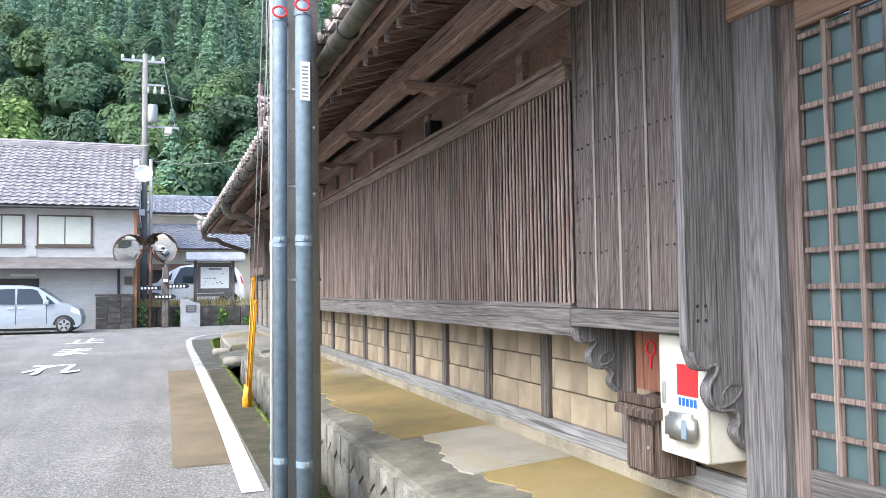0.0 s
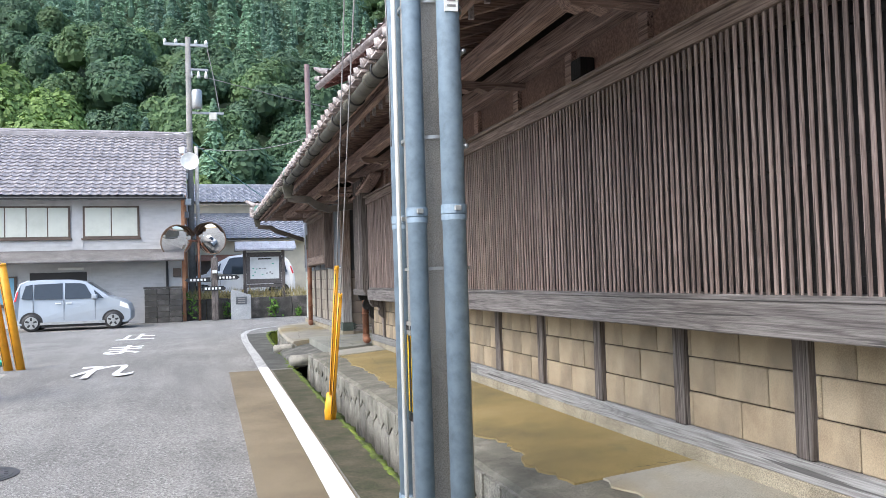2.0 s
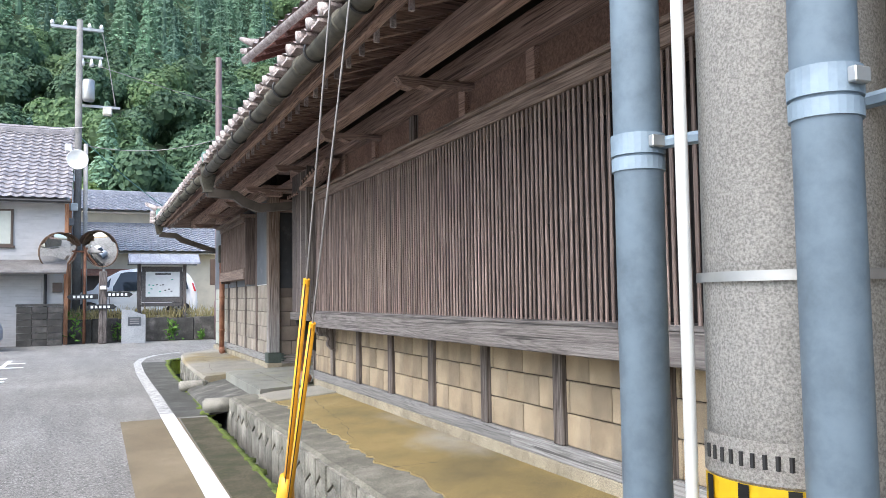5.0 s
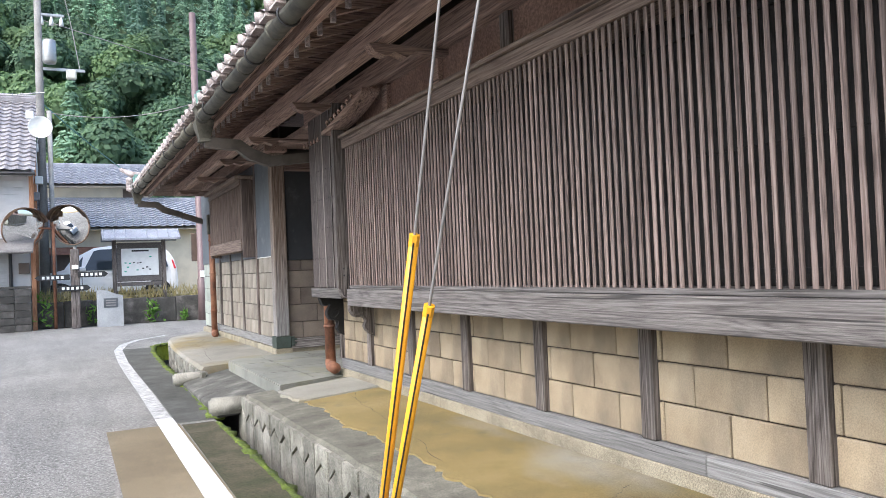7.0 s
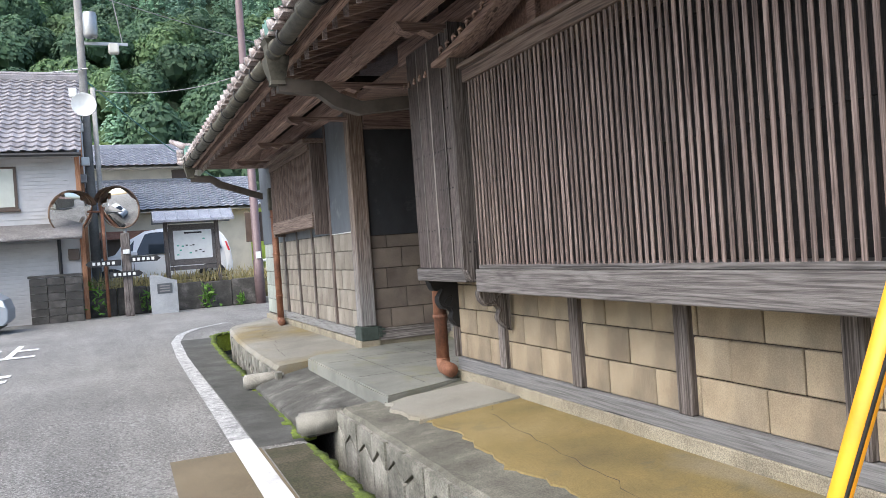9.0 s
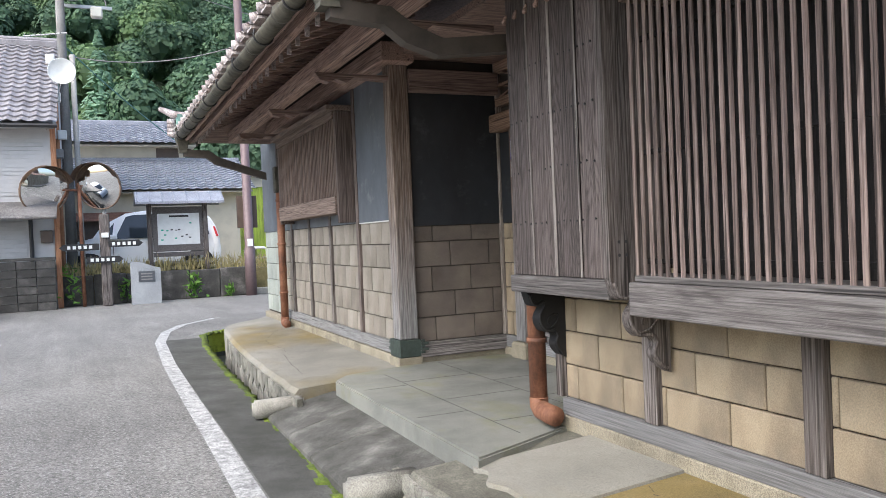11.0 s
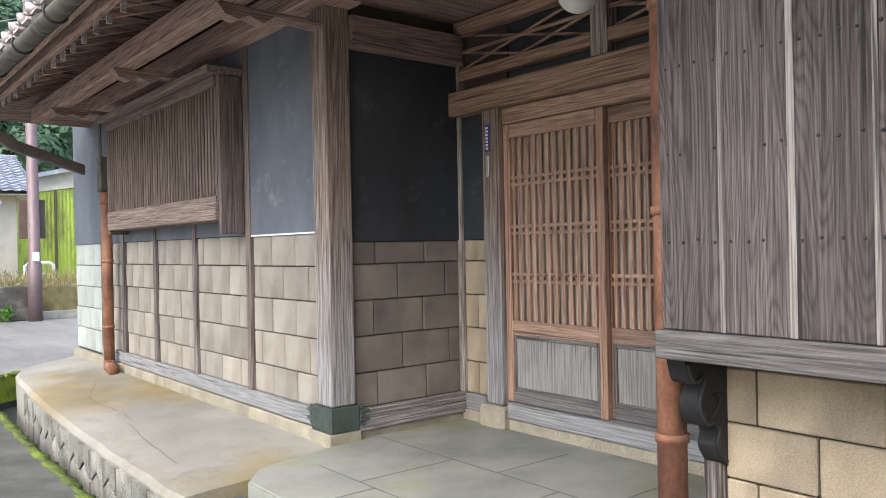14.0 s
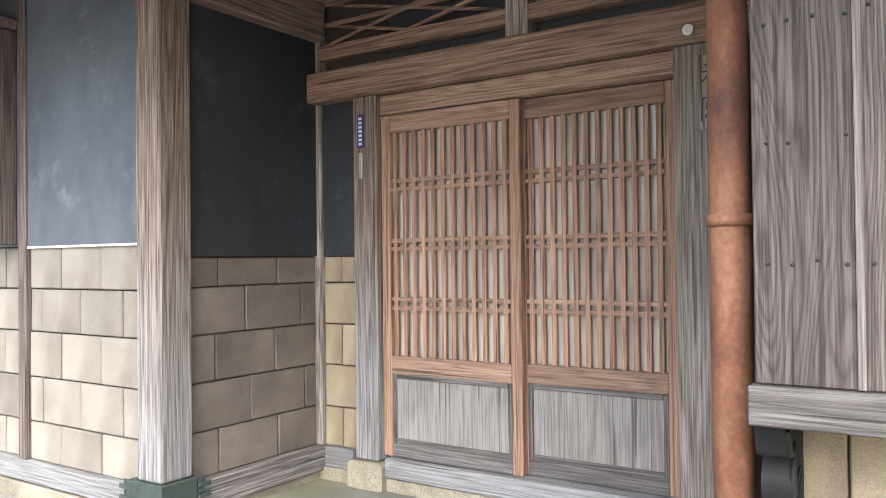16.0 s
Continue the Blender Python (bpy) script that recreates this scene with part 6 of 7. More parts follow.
# ---- vehicles ----
def vehicle(name, x, y, z, length, height, paint, label, flip=1):
    """A small van seen from its side, nose towards +x."""
    t = thing(name, (x, y, z), label, "car")
    W = 1.46
    L, H = length, height
    prof = [(0.02, 0.28), (0.0, 0.55), (0.03, 0.95), (0.1, 1.28), (0.2, 1.5), (0.4, H - 0.02), (0.9, H), (1.6, H - 0.01), (2.05, H - 0.08), (2.55, H - 0.42), (2.75, 1.02), (3.1, 0.92), (3.3, 0.78), (3.39, 0.55), (3.38, 0.3), (3.28, 0.2), (0.1, 0.2)]
    s = L / 3.4
    bm = bmesh.new()
    rows = []
    for wy, inset in ((-W / 2, 0.0), (-W / 2 + 0.02, 0.0), (W / 2 - 0.02, 0.0), (W / 2, 0.0)):
        row = []
        for px, pz in prof:
            tum = 0.16 * max(0, (pz - 0.95)) / 0.7
            yy = wy - math.copysign(tum, wy)
            k = 0.0 if abs(wy) < W / 2 - 0.01 else 0.015
            cx, cz = L / 2, 0.8
            row.append(bm.verts.new((x + (px * s - cx) * (1 - k) + cx, y + yy, z + (pz - cz) * (1 - k) + cz)))
        rows.append(row)
    m = len(prof)
    for a, b in zip(rows, rows[1:]):
        for i in range(m):
            bm.faces.new((a[i], a[(i + 1) % m], b[(i + 1) % m], b[i]))
    bm.faces.new(rows[0])
    bm.faces.new(rows[-1][::-1])
    bmesh.ops.recalc_face_normals(bm, faces=bm.faces[:])
    part("body", bm, paint, t)

    def side(name_, pts, mat, out=0.012, lab=""):
        b = bmesh.new()
        f, k = [], []
        for px, pz in pts:
            tum = 0.16 * max(0, (pz - 0.95)) / 0.7
            f.append(b.verts.new((x + px * s, y - W / 2 + tum - out, z + pz)))
            k.append(b.verts.new((x + px * s, y - W / 2 + tum + 0.02, z + pz)))
        b.faces.new(f)
        b.faces.new(k[::-1])
        for i in range(len(pts)):
            b.faces.new((f[i], k[i], k[(i + 1) % len(pts)], f[(i + 1) % len(pts)]))
        bmesh.ops.recalc_face_normals(b, faces=b.faces[:])
        return part(name_, b, mat, t, lab)
    top = H - 0.14
    side("side_window", [(0.25, 1.02), (0.55, 1.0), (0.55, top), (0.36, top - 0.04)], "carglass")
    side("side_window", [(0.6, 1.0), (1.4, 0.98), (1.4, top + 0.02), (0.6, top)], "carglass")
    side("side_window", [(1.47, 0.98), (2.3, 0.98), (2.05, top - 0.04), (1.9, top + 0.01), (1.47, top + 0.02)], "carglass")
    side("side_window", [(2.36, 0.98), (2.6, 0.97), (2.3, top - 0.2)], "carglass")
    for px in (0.57, 1.435, 2.33):
        side("door_seam", [(px, 0.32), (px + 0.012, 0.32), (px + 0.012, 0.96), (px, 0.96)], "black", 0.004)
    for px in (1.2, 1.5):
        side("door_handle", [(px, 0.84), (px + 0.16, 0.84), (px + 0.16, 0.875), (px, 0.875)], "white", 0.03)
    side("headlight", [(3.05, 0.72), (3.34, 0.6), (3.3, 0.76), (3.08, 0.86)], "white", 0.01, "clear headlight")
    side("tail_light", [(0.045, 0.95), (0.1, 0.95), (0.16, 1.25), (0.12, 1.25)], "red", 0.01, "red tail light")
    side("sill_strip", [(0.75, 0.2), (2.65, 0.2), (2.65, 0.28), (0.75, 0.28)], "band", 0.02)
    part("wing_mirror", box(x + 2.25 * s, x + 2.42 * s, y - W / 2 - 0.14, y - W / 2 + 0.04, z + 0.95, z + 1.1, 0.03), paint, t)
    part("windscreen", prism([(x + 2.1 * s, z + H - 0.1), (x + 2.68 * s, z + 1.06), (x + 2.71 * s, z + 1.06), (x + 2.13 * s, z + H - 0.1)], "y", y - 0.5, y + 0.5), "carglass", t)
    part("underbody", box(x + 0.2, x + L - 0.2, y - W / 2 + 0.08, y + W / 2 - 0.08, z + 0.12, z + 0.22), "black", t)
    for px in (0.52, 2.86):
        for sy in (-1, 1):
            yy = y + sy * (W / 2 - 0.07)
            w = part("wheel", tube([(x + px * s, yy - 0.09, z + 0.275), (x + px * s, yy - 0.07, z + 0.275), (x + px * s, yy + 0.07, z + 0.275), (x + px * s, yy + 0.09, z + 0.275)], [0.25, 0.275, 0.275, 0.25], 24), "black", t, "black tyre", True)
            side_y = yy + sy * 0.092
            part("rim", tube([(x + px * s, side_y - 0.01, z + 0.275), (x + px * s, side_y + 0.005, z + 0.275)], 0.19, 20), "band", w, "silver alloy rim")
            for i in range(5):
                a = 2 * math.pi * i / 5 + 0.3
                part("rim_gap", box(-0.028, 0.028, -0.004, 0.004, -0.05, 0.05, 0.0, None, Matrix.Translation((x + px * s + 0.115 * math.cos(a), side_y + sy * 0.008, z + 0.275 + 0.115 * math.sin(a))) @ Matrix.Rotation(math.pi / 2 - a, 4, 'Y')), "black", w)
        side("wheel_arch", [(px + 0.33 * math.cos(a), max(0.2, 0.275 + 0.33 * math.sin(a))) for a in [math.pi * i / 10 for i in range(11)]], "black", 0.006)
    return t


M["carpaint"] = plain("silver_blue_car_paint", (0.36, 0.4, 0.44), 0.28, 0.3, 0.03, 2.0)
M["whitepaint"] = plain("white_car_paint", (0.88, 0.89, 0.88), 0.3, 0, 0.03, 2.0)
M["carglass"] = plain("dark_car_glass", (0.03, 0.04, 0.05), 0.05, 0, 0.05)
vehicle("car", -5.82, 29.3, 0.23, 3.4, 1.6, "carpaint", "silver-blue compact minivan parked before the grey house")
van = vehicle("car", -0.92, 34.9, 0.93, 4.3, 1.78, "whitepaint", "white van parked behind the notice board")
van.matrix_basis = Matrix.Translation((3.38, 34.9, 0.93)) @ Matrix.Diagonal((-1, 1, 1, 1))


# ---- junction furniture ----
def junction():
    g = road_z(31)
    f = thing("retaining_wall", (1.5, 32, g), "low dark mossy concrete retaining wall", "wall")
    for i in range(6):
        x = -0.9 + i * 0.78
        part("slab", box(x, x + 0.77, 31.9, 32.15, g, 0.98 + 0.02 * (i % 2), 0.02), "dark_block", f)
    slab("bank", [(-0.9, 32.15), (9, 32.15), (9, 38.5), (-0.9, 38.5)], 0.1, 0.93, "weedsoil", "grassy bank behind the low wall", 0.0)
    for k in range(3):
        solid("step", box(3.85, 5.4, 31.9 + 0.3 * k, 32.25 + 0.3 * k, g, g + 0.17 * (k + 1), 0.01), "kerb", "mossy concrete step beside the low wall", "step")
    s = thing("stone_marker", (1.1, 31.1, g), "pale granite marker with a dark plaque", "marker stone")
    part("stone", prism([(0.72, g), (1.42, g), (1.42, 1.12), (1.25, 1.16), (1.0, 1.27), (0.78, 1.3), (0.72, 1.28)], "y", 31.0, 31.2), "granite", s)
    part("plaque", box(0.9, 1.28, 30.985, 31.0, 0.78, 1.05, 0.004), "plaque", s, "dark metal plaque")
    for i in range(3):
        part("text_bar", box(0.96, 1.22, 30.978, 30.984, 0.83 + 0.07 * i, 0.86 + 0.07 * i), "wire", s, "unreadable text line")
    b = thing("notice_board", (2.1, 32.5, 0.93), "wooden notice board with a small blue-grey roof", "notice board")
    for x in (1.3, 2.74):
        part("post", box(x - 0.06, x + 0.06, 32.42, 32.54, 0.9, 2.85, 0.008), "grey_v", b)
    part("panel", box(1.37, 2.67, 32.46, 32.5, 1.5, 2.7), "grey_h", b)
    part("sheet", box(1.5, 2.58, 32.44, 32.458, 1.68, 2.52), "paper", b, "white village map sheet")
    part("title_bar", box(1.8, 2.3, 32.432, 32.438, 2.42, 2.47), "black", b, "dark title line")
    for i in range(12):
        x, z = random.uniform(1.58, 2.5), random.uniform(1.75, 2.35)
        part("map_mark", box(x - 0.03, x + 0.03, 32.432, 32.438, z - 0.02, z + 0.015), random.choice(["wire", "fernhose", "black"]), b)
    part("rail", box(1.37, 2.67, 32.43, 32.53, 1.36, 1.48, 0.006), "grey_h", b)
    rf = part("roof", prism([(31.95, 2.82), (32.48, 3.12), (33.0, 2.82), (33.0, 2.76), (32.48, 3.05), (31.95, 2.76)], "x", 0.95, 3.2), "tile_blue", b, "blue-grey sheet roof")
    for i in range(8):
        part("seam", tube([(1.0 + i * 0.31, 31.95, 2.83), (1.0 + i * 0.31, 32.48, 3.13)], 0.015, 5), "tile_blue", rf)
    # direction post
    d = thing("sign_post", (0.15, 31.3, g), "weathered brown timber guide post with dark arrow boards", "sign post")
    part("post", box(0.06, 0.3, 31.2, 31.4, g, 2.5, 0.02), "grey_v", d)
    part("post_tag", box(0.1, 0.27, 31.13, 31.195, 1.92, 2.04, 0.01), "white", d, "small white plate")
    for x0, x1, z, tip in ((-0.75, 0.04, 1.62, -1), (0.25, 0.95, 1.68, 1), (-0.25, 0.48, 1.3, 1)):
        xa, xb = (x0 - 0.0, x1)
        out = [(xa, z), (xb, z), (xb + (0.1 if tip > 0 else 0), z + 0.08), (xb, z + 0.16), (xa, z + 0.16), (xa - (0.1 if tip < 0 else 0), z + 0.08)]
        ab = part("arrow_board", prism(out, "y", 31.14, 31.19), "black", d, "black arrow board with white writing")
        for k in range(5):
            part("text_bar", box(xa + 0.08 + k * 0.12, xa + 0.15 + k * 0.12, 31.132, 31.138, z + 0.04, z + 0.12), "white", ab, "white unreadable writing")
    # traffic mirrors
    for x, z, turn, px in ((-1.1, 3.12, 28, -0.35), (0.08, 3.2, -32, 0.2)):
        m = thing("traffic_mirror", (px, 31.5, g), "round convex traffic mirror with an orange hood", "traffic mirror", "traffic mirrors at the junction")
        part("post", tube([(px, 31.6, g), (px, 31.6, 3.3)], 0.045, 10), "rust" if px < 0 else "pole", m, "", True)
        rot = Matrix.Translation((x, 31.35, z)) @ Matrix.Rotation(radians(turn), 4, 'Z') @ Matrix.Rotation(radians(15), 4, 'X')
        bm = bmesh.new()
        R = 0.58
        rings = [[bm.verts.new(rot @ Vector((R * k / 6 * math.cos(a), -0.1 + 0.1 * (k / 6) ** 2, R * k / 6 * math.sin(a)))) for a in [2 * math.pi * i / 28 for i in range(28)]] for k in range(1, 7)]
        bm.faces.new(rings[0])
        for p, q in zip(rings, rings[1:]):
            for i in range(28):
                bm.faces.new((p[i], p[(i + 1) % 28], q[(i + 1) % 28], q[i]))
        bmesh.ops.recalc_face_normals(bm, faces=bm.faces[:])
        part("mirror", bm, "mirror", m, "bright convex mirror face", True)
        ring = [rot @ Vector((R * math.cos(a), 0.01, R * math.sin(a))) for a in [2 * math.pi * i / 28 for i in range(29)]]
        part("rim", tube(ring, 0.025, 6), "hood", m, "orange rim", True)
        b2 = bmesh.new()
        la = [b2.verts.new(rot @ Vector((R * 1.03 * math.cos(a), 0.02, R * 1.03 * math.sin(a)))) for a in [radians(15 + 150 * i / 14) for i in range(15)]]
        lb = [b2.verts.new(rot @ Vector((R * 1.08 * math.cos(a), -0.22, R * 1.08 * math.sin(a)))) for a in [radians(25 + 130 * i / 14) for i in range(15)]]
        for i in range(14):
            b2.faces.new((la[i], la[i + 1], lb[i + 1], lb[i]))
        bmesh.ops.solidify(b2, geom=b2.faces[:], thickness=0.01)
        part("hood", b2, "hood", m, "faded orange hood", True)
        part("backing", tube([rot @ Vector((0, 0.02, 0)), rot @ Vector((0, 0.08, 0))], R, 24), "hood", m)
        part("arm", tube([rot @ Vector((0, 0.08, 0)), (px, 31.6, z)], 0.03, 8), "rust", m)
    # tall steel-brown pole with a small sign
    p = thing("utility_pole", (3.75, 31.6, g), "slim brown steel pole with a dark signboard", "utility pole")
    part("shaft", tube([(3.75, 31.6, g), (3.75, 31.6, 1.5), (3.75, 31.6, 1.52), (3.72, 31.6, 9.8)], [0.15, 0.145, 0.125, 0.1], 16), "brownsteel", p, "", True)
    part("signboard", box(3.48, 4.02, 31.74, 31.79, 2.05, 2.92, 0.01), "alu", p, "dark brown signboard")
    part("white_tag", box(3.68, 3.82, 31.452, 31.474, 1.55, 1.75), "white", p)
    fr = thing("barrier", (4.7, 36, 0.93), "low white pipe barrier by the road", "barrier")
    part("hoop", tube([(4.4, 36, 0.9), (4.4, 36, 1.4), (4.5, 36, 1.47), (5.0, 36, 1.47), (5.1, 36, 1.4), (5.1, 36, 0.9)], 0.05, 8), "white", fr, "", True)
    part("rail", tube([(4.42, 36, 1.15), (5.08, 36, 1.15)], 0.03, 8), "white", fr, "", True)


M["weedsoil"] = speckled("grassy_soil", (0.1, 0.09, 0.04), (0.19, 0.16, 0.07), (0.28, 0.23, 0.1), 60, 4, 1.0, 0.02)
M["granite"] = speckled("pale_granite", (0.24, 0.255, 0.26), (0.3, 0.315, 0.32), (0.36, 0.375, 0.38), 160, 2, 0.7)
M["plaque"] = plain("bronze_plaque", (0.12, 0.13, 0.14), 0.4, 0.5)
M["paper"] = plain("white_map_sheet", (0.66, 0.68, 0.66), 0.4, 0, 0.05)
M["hood"] = plain("faded_orange_metal", (0.2, 0.13, 0.085), 0.6, 0, 0.2)
M["brownsteel"] = plain("brown_steel", (0.15, 0.105, 0.105), 0.5, 0.1)
junction()


def far_pole():
    x, y, g = -0.62, 33.6, road_z(33)
    t = thing("utility_pole", (x, y, g), "tall concrete utility pole with transformer and crossarms", "utility pole")
    part("shaft", tube([(x, y, g), (x, y, 11.2)], [0.14, 0.1], 16), "pole_old", t, "", True)
    part("rust_pipe", tube([(x - 0.22, y - 0.1, g), (x - 0.22, y - 0.1, 6.6)], 0.06, 8), "orange", t, "rusty riser pipe", True)
    part("grey_pipe", tube([(x + 0.26, y - 0.1, g), (x + 0.24, y - 0.1, 6.9)], 0.07, 8), "pole", t, "grey riser pipe", True)
    part("crossarm", box(x - 0.9, x + 0.75, y - 0.05, y + 0.05, 10.85, 10.95, 0.01), "band", t)
    part("crossarm", box(x - 0.1, x + 0.75, y - 0.05, y + 0.05, 9.9, 9.98, 0.01), "band", t)
    for dx in (-0.85, -0.45, 0.3, 0.68):
        part("insulator", tube([(x + dx, y, 10.95), (x + dx, y, 11.02), (x + dx, y, 11.12)], [0.05, 0.07, 0.03], 10), "white", t, "white insulator", True)
    for dx in (0.1, 0.38, 0.66):
        part("insulator", tube([(x + dx, y, 9.62), (x + dx, y, 9.75), (x + dx, y, 9.9)], [0.07, 0.06, 0.03], 10), "white", t, "white insulator", True)
    part("transformer", tube([(x + 0.3, y - 0.25, 8.35), (x + 0.3, y - 0.25, 8.42), (x + 0.3, y - 0.25, 9.0), (x + 0.3, y - 0.25, 9.08)], [0.17, 0.2, 0.2, 0.17], 16), "band", t, "pale transformer can", True)
    part("arm", box(x, x + 1.3, y - 0.04, y + 0.04, 8.2, 8.28), "band", t)
    part("switch", box(x + 0.75, x + 1.05, y - 0.12, y + 0.12, 7.95, 8.25, 0.04), "cream", t, "pale switch box")
    part("drop_wire", tube([(x + 0.7, y, 10.9), (x + 0.95, y, 9.6), (x + 1.15, y, 8.3)], 0.015, 5), "wire", t)
    part("antenna_boom", tube([(x - 0.9, y - 0.2, 7.3), (x + 0.15, y - 0.2, 7.45)], 0.02, 5), "band", t)
    for i in range(8):
        part("antenna_rod", tube([(x - 0.85 + i * 0.12, y - 0.45, 7.31 + i * 0.017), (x - 0.85 + i * 0.12, y + 0.05, 7.31 + i * 0.017)], 0.008, 4), "band", t)
    for i in range(7):
        part("junction_box", box(x - 0.4 + 0.1 * (i % 3), x - 0.18 + 0.1 * (i % 3), y - 0.28, y - 0.12, 3.6 + 0.5 * i, 3.85 + 0.5 * i, 0.02), "wire" if i % 2 else "white", t)
    w = thing("overhead_cable", (x, y, 7.0), "thin overhead cable towards the hill", "cable")
    pts = [Vector((x, y, 7.2)) + Vector((12, 25, -2.2)) * f + Vector((0, 0, -1.2 * 4 * f * (1 - f))) for f in [i / 14 for i in range(15)]]
    part("wire", tube(pts, 0.02, 5), "tealwire", w, "", True)


def street_cables():
    """Wires strung between the poles."""
    for k, (a, b, sag) in enumerate((((-0.62, 33.6, 9.8), (45, 70, 16), 2.0), ((-0.62, 33.6, 6.9), (3.75, 32.9, 7.2), 0.3), ((-0.62, 33.6, 6.4), (-1.0, 31.5, 4.6), 0.1))):
        w = thing("overhead_cable", a, "thin dark overhead cable between poles", "cable")
        p, q = Vector(a), Vector(b)
        part("wire", tube([p.lerp(q, f) - Vector((0, 0, 4 * sag * f * (1 - f))) for f in [i / 12 for i in range(13)]], 0.014, 5), "wire", w, "", True)


street_cables()
M["tealwire"] = plain("teal_cable", (0.1, 0.25, 0.22), 0.5)
far_pole()


# ---- hill and woods ----
def hill_z(x, y):
    base = 0.52 * max(0.0, y - 85.0) + 0.0009 * max(0.0, y - 85) ** 2
    roll = 11.0 * noise.noise((x * 0.016, y * 0.014, 0.0)) + 3.5 * noise.noise((x * 0.05, y * 0.05, 4.0))
    return 0.2 + max(0.0, base + roll * min(1.0, max(0.0, y - 75) / 40))


def hill():
    xs = [-260 + 10 * i for i in range(56)]
    ys = [60 + 8 * i for i in range(48)]
    verts = [(x, y, hill_z(x, y)) for y in ys for x in xs]
    n = len(xs)
    faces = [(j * n + i, j * n + i + 1, (j + 1) * n + i + 1, (j + 1) * n + i) for j in range(len(ys) - 1) for i in range(n - 1)]
    return grid_mesh("hillside", verts, faces, "hillsoil", None, "dark wooded hillside ground", True, "structure")


M["hillsoil"] = speckled("forest_floor", (0.02, 0.04, 0.018), (0.035, 0.06, 0.025), (0.05, 0.08, 0.03), 3, 0.2, 1.0, 0.05)
hill()


def cards(centres, outward, length, width, droop, rng):
    """Leaf cards: four points each, from arrays."""
    k = len(centres)
    side = np.cross(outward, rng.normal(size=(k, 3)))
    side /= np.linalg.norm(side, axis=1)[:, None] + 1e-9
    tip = outward * length[:, None] + np.array([0, 0, 1.0]) * droop[:, None]
    w = side * width[:, None]
    return np.stack([centres - tip * 0.35, centres + w, centres + tip * 0.65, centres - w], axis=1).reshape(-1, 3)


def shells(centres, radii, rng, around=9, up=5, rough=0.25):
    """Rough closed clumps under the leaves, as loose quads."""
    k = len(centres)
    u, v = np.linspace(0, 2 * np.pi, around + 1), np.linspace(-0.5 * np.pi, 0.5 * np.pi, up + 1)
    swell = 1.0 + rough * (rng.random((k, around + 1, up + 1)) - 0.5)
    swell[:, -1] = swell[:, 0]
    d = np.stack([np.cos(u)[:, None] * np.cos(v)[None], np.sin(u)[:, None] * np.cos(v)[None], np.ones(around + 1)[:, None] * np.sin(v)[None]], -1)
    p = centres[:, None, None] + d[None] * swell[..., None] * radii[:, None, None]
    q = np.stack([p[:, :-1, :-1], p[:, 1:, :-1], p[:, 1:, 1:], p[:, :-1, 1:]], axis=3)
    return q.reshape(-1, 3)


def conifer(x, y, z, h, r, count, rng):
    """Whorls of drooping sprays round a dark spire."""
    f = rng.random(count)
    whorl = np.floor(f * 11) / 11
    f = whorl + (f - whorl) * 0.75
    a = rng.random(count) * 2 * np.pi
    lean = 1 + 0.2 * np.sin(2 * a + x) + 0.12 * np.sin(3 * a + y)
    edge = (1 - f) ** 1.05 * (1.1 - 0.4 * (f - whorl) * 11)
    rad = r * edge * lean * (0.72 + 0.28 * rng.random(count)) + 0.05
    out = np.stack([np.cos(a), np.sin(a), np.zeros(count)], 1)
    c = np.stack([x + rad * out[:, 0], y + rad * out[:, 1], z + h * (0.1 + 0.9 * f) - 0.2 * rad], 1)
    size = 0.26 + 0.5 * (1 - f) * rng.random(count)
    side = np.stack([-out[:, 1], out[:, 0], rng.normal(size=count) * 0.3], 1)
    tip = out * (size * 0.95)[:, None] + np.array([0, 0, 1.0]) * (-0.4 * size)[:, None]
    w = side * (size * 0.62)[:, None]
    leaf = np.stack([c - tip * 0.5 + np.array([0, 0, 0.12]), c + w, c + tip * 0.6, c - w], axis=1).reshape(-1, 3)
    lv = np.array([0.12, 0.34, 0.56, 0.76])
    core = shells(np.stack([np.full(4, x), np.full(4, y), z + h * lv], 1), np.stack([r * 0.2 * (1 - lv)] * 2 + [np.full(4, h * 0.16)], 1), rng, 7, 3)
    return np.concatenate([leaf, core])


def broadleaf(x, y, z, h, r, count, rng):
    """A crown of many leafy lobes, uneven in outline."""
    k = 15
    lobes = rng.normal(size=(k, 3))
    lobes /= np.linalg.norm(lobes, axis=1)[:, None]
    lobes *= (0.4 + 0.36 * rng.random(k))[:, None]
    lobes[:, 2] = np.abs(lobes[:, 2]) * 1.0 - 0.25
    which = rng.integers(0, k, count)
    d = rng.normal(size=(count, 3))
    d /= np.linalg.norm(d, axis=1)[:, None]
    d[:, 2] = np.where(d[:, 2] < -0.3, -d[:, 2], d[:, 2])
    lr = 0.24 + 0.2 * rng.random(k)
    scale, foot = np.array([r, r, h * 0.45]), np.array([x, y, z + h * 0.55])
    c = lobes[which] + d * lr[which][:, None] * (0.86 + 0.2 * rng.random(count))[:, None]
    c = c * scale + foot
    size = (0.14 + 0.19 * rng.random(count)) * (r / 5.0) ** 0.5
    d = d + rng.normal(size=(count, 3)) * 0.3
    o = rng.normal(size=(count, 3))
    s = np.cross(o, d)
    s /= np.linalg.norm(s, axis=1)[:, None] + 1e-9
    o = np.cross(d, s)
    w = s * (size * 0.75)[:, None]
    tip = o * size[:, None]
    leaf = np.stack([c - tip, c + w, c + tip, c - w], axis=1).reshape(-1, 3)
    core = shells(lobes * scale + foot, lr[:, None] * scale * 0.68, rng, 7, 4)
    return np.concatenate([leaf, core])


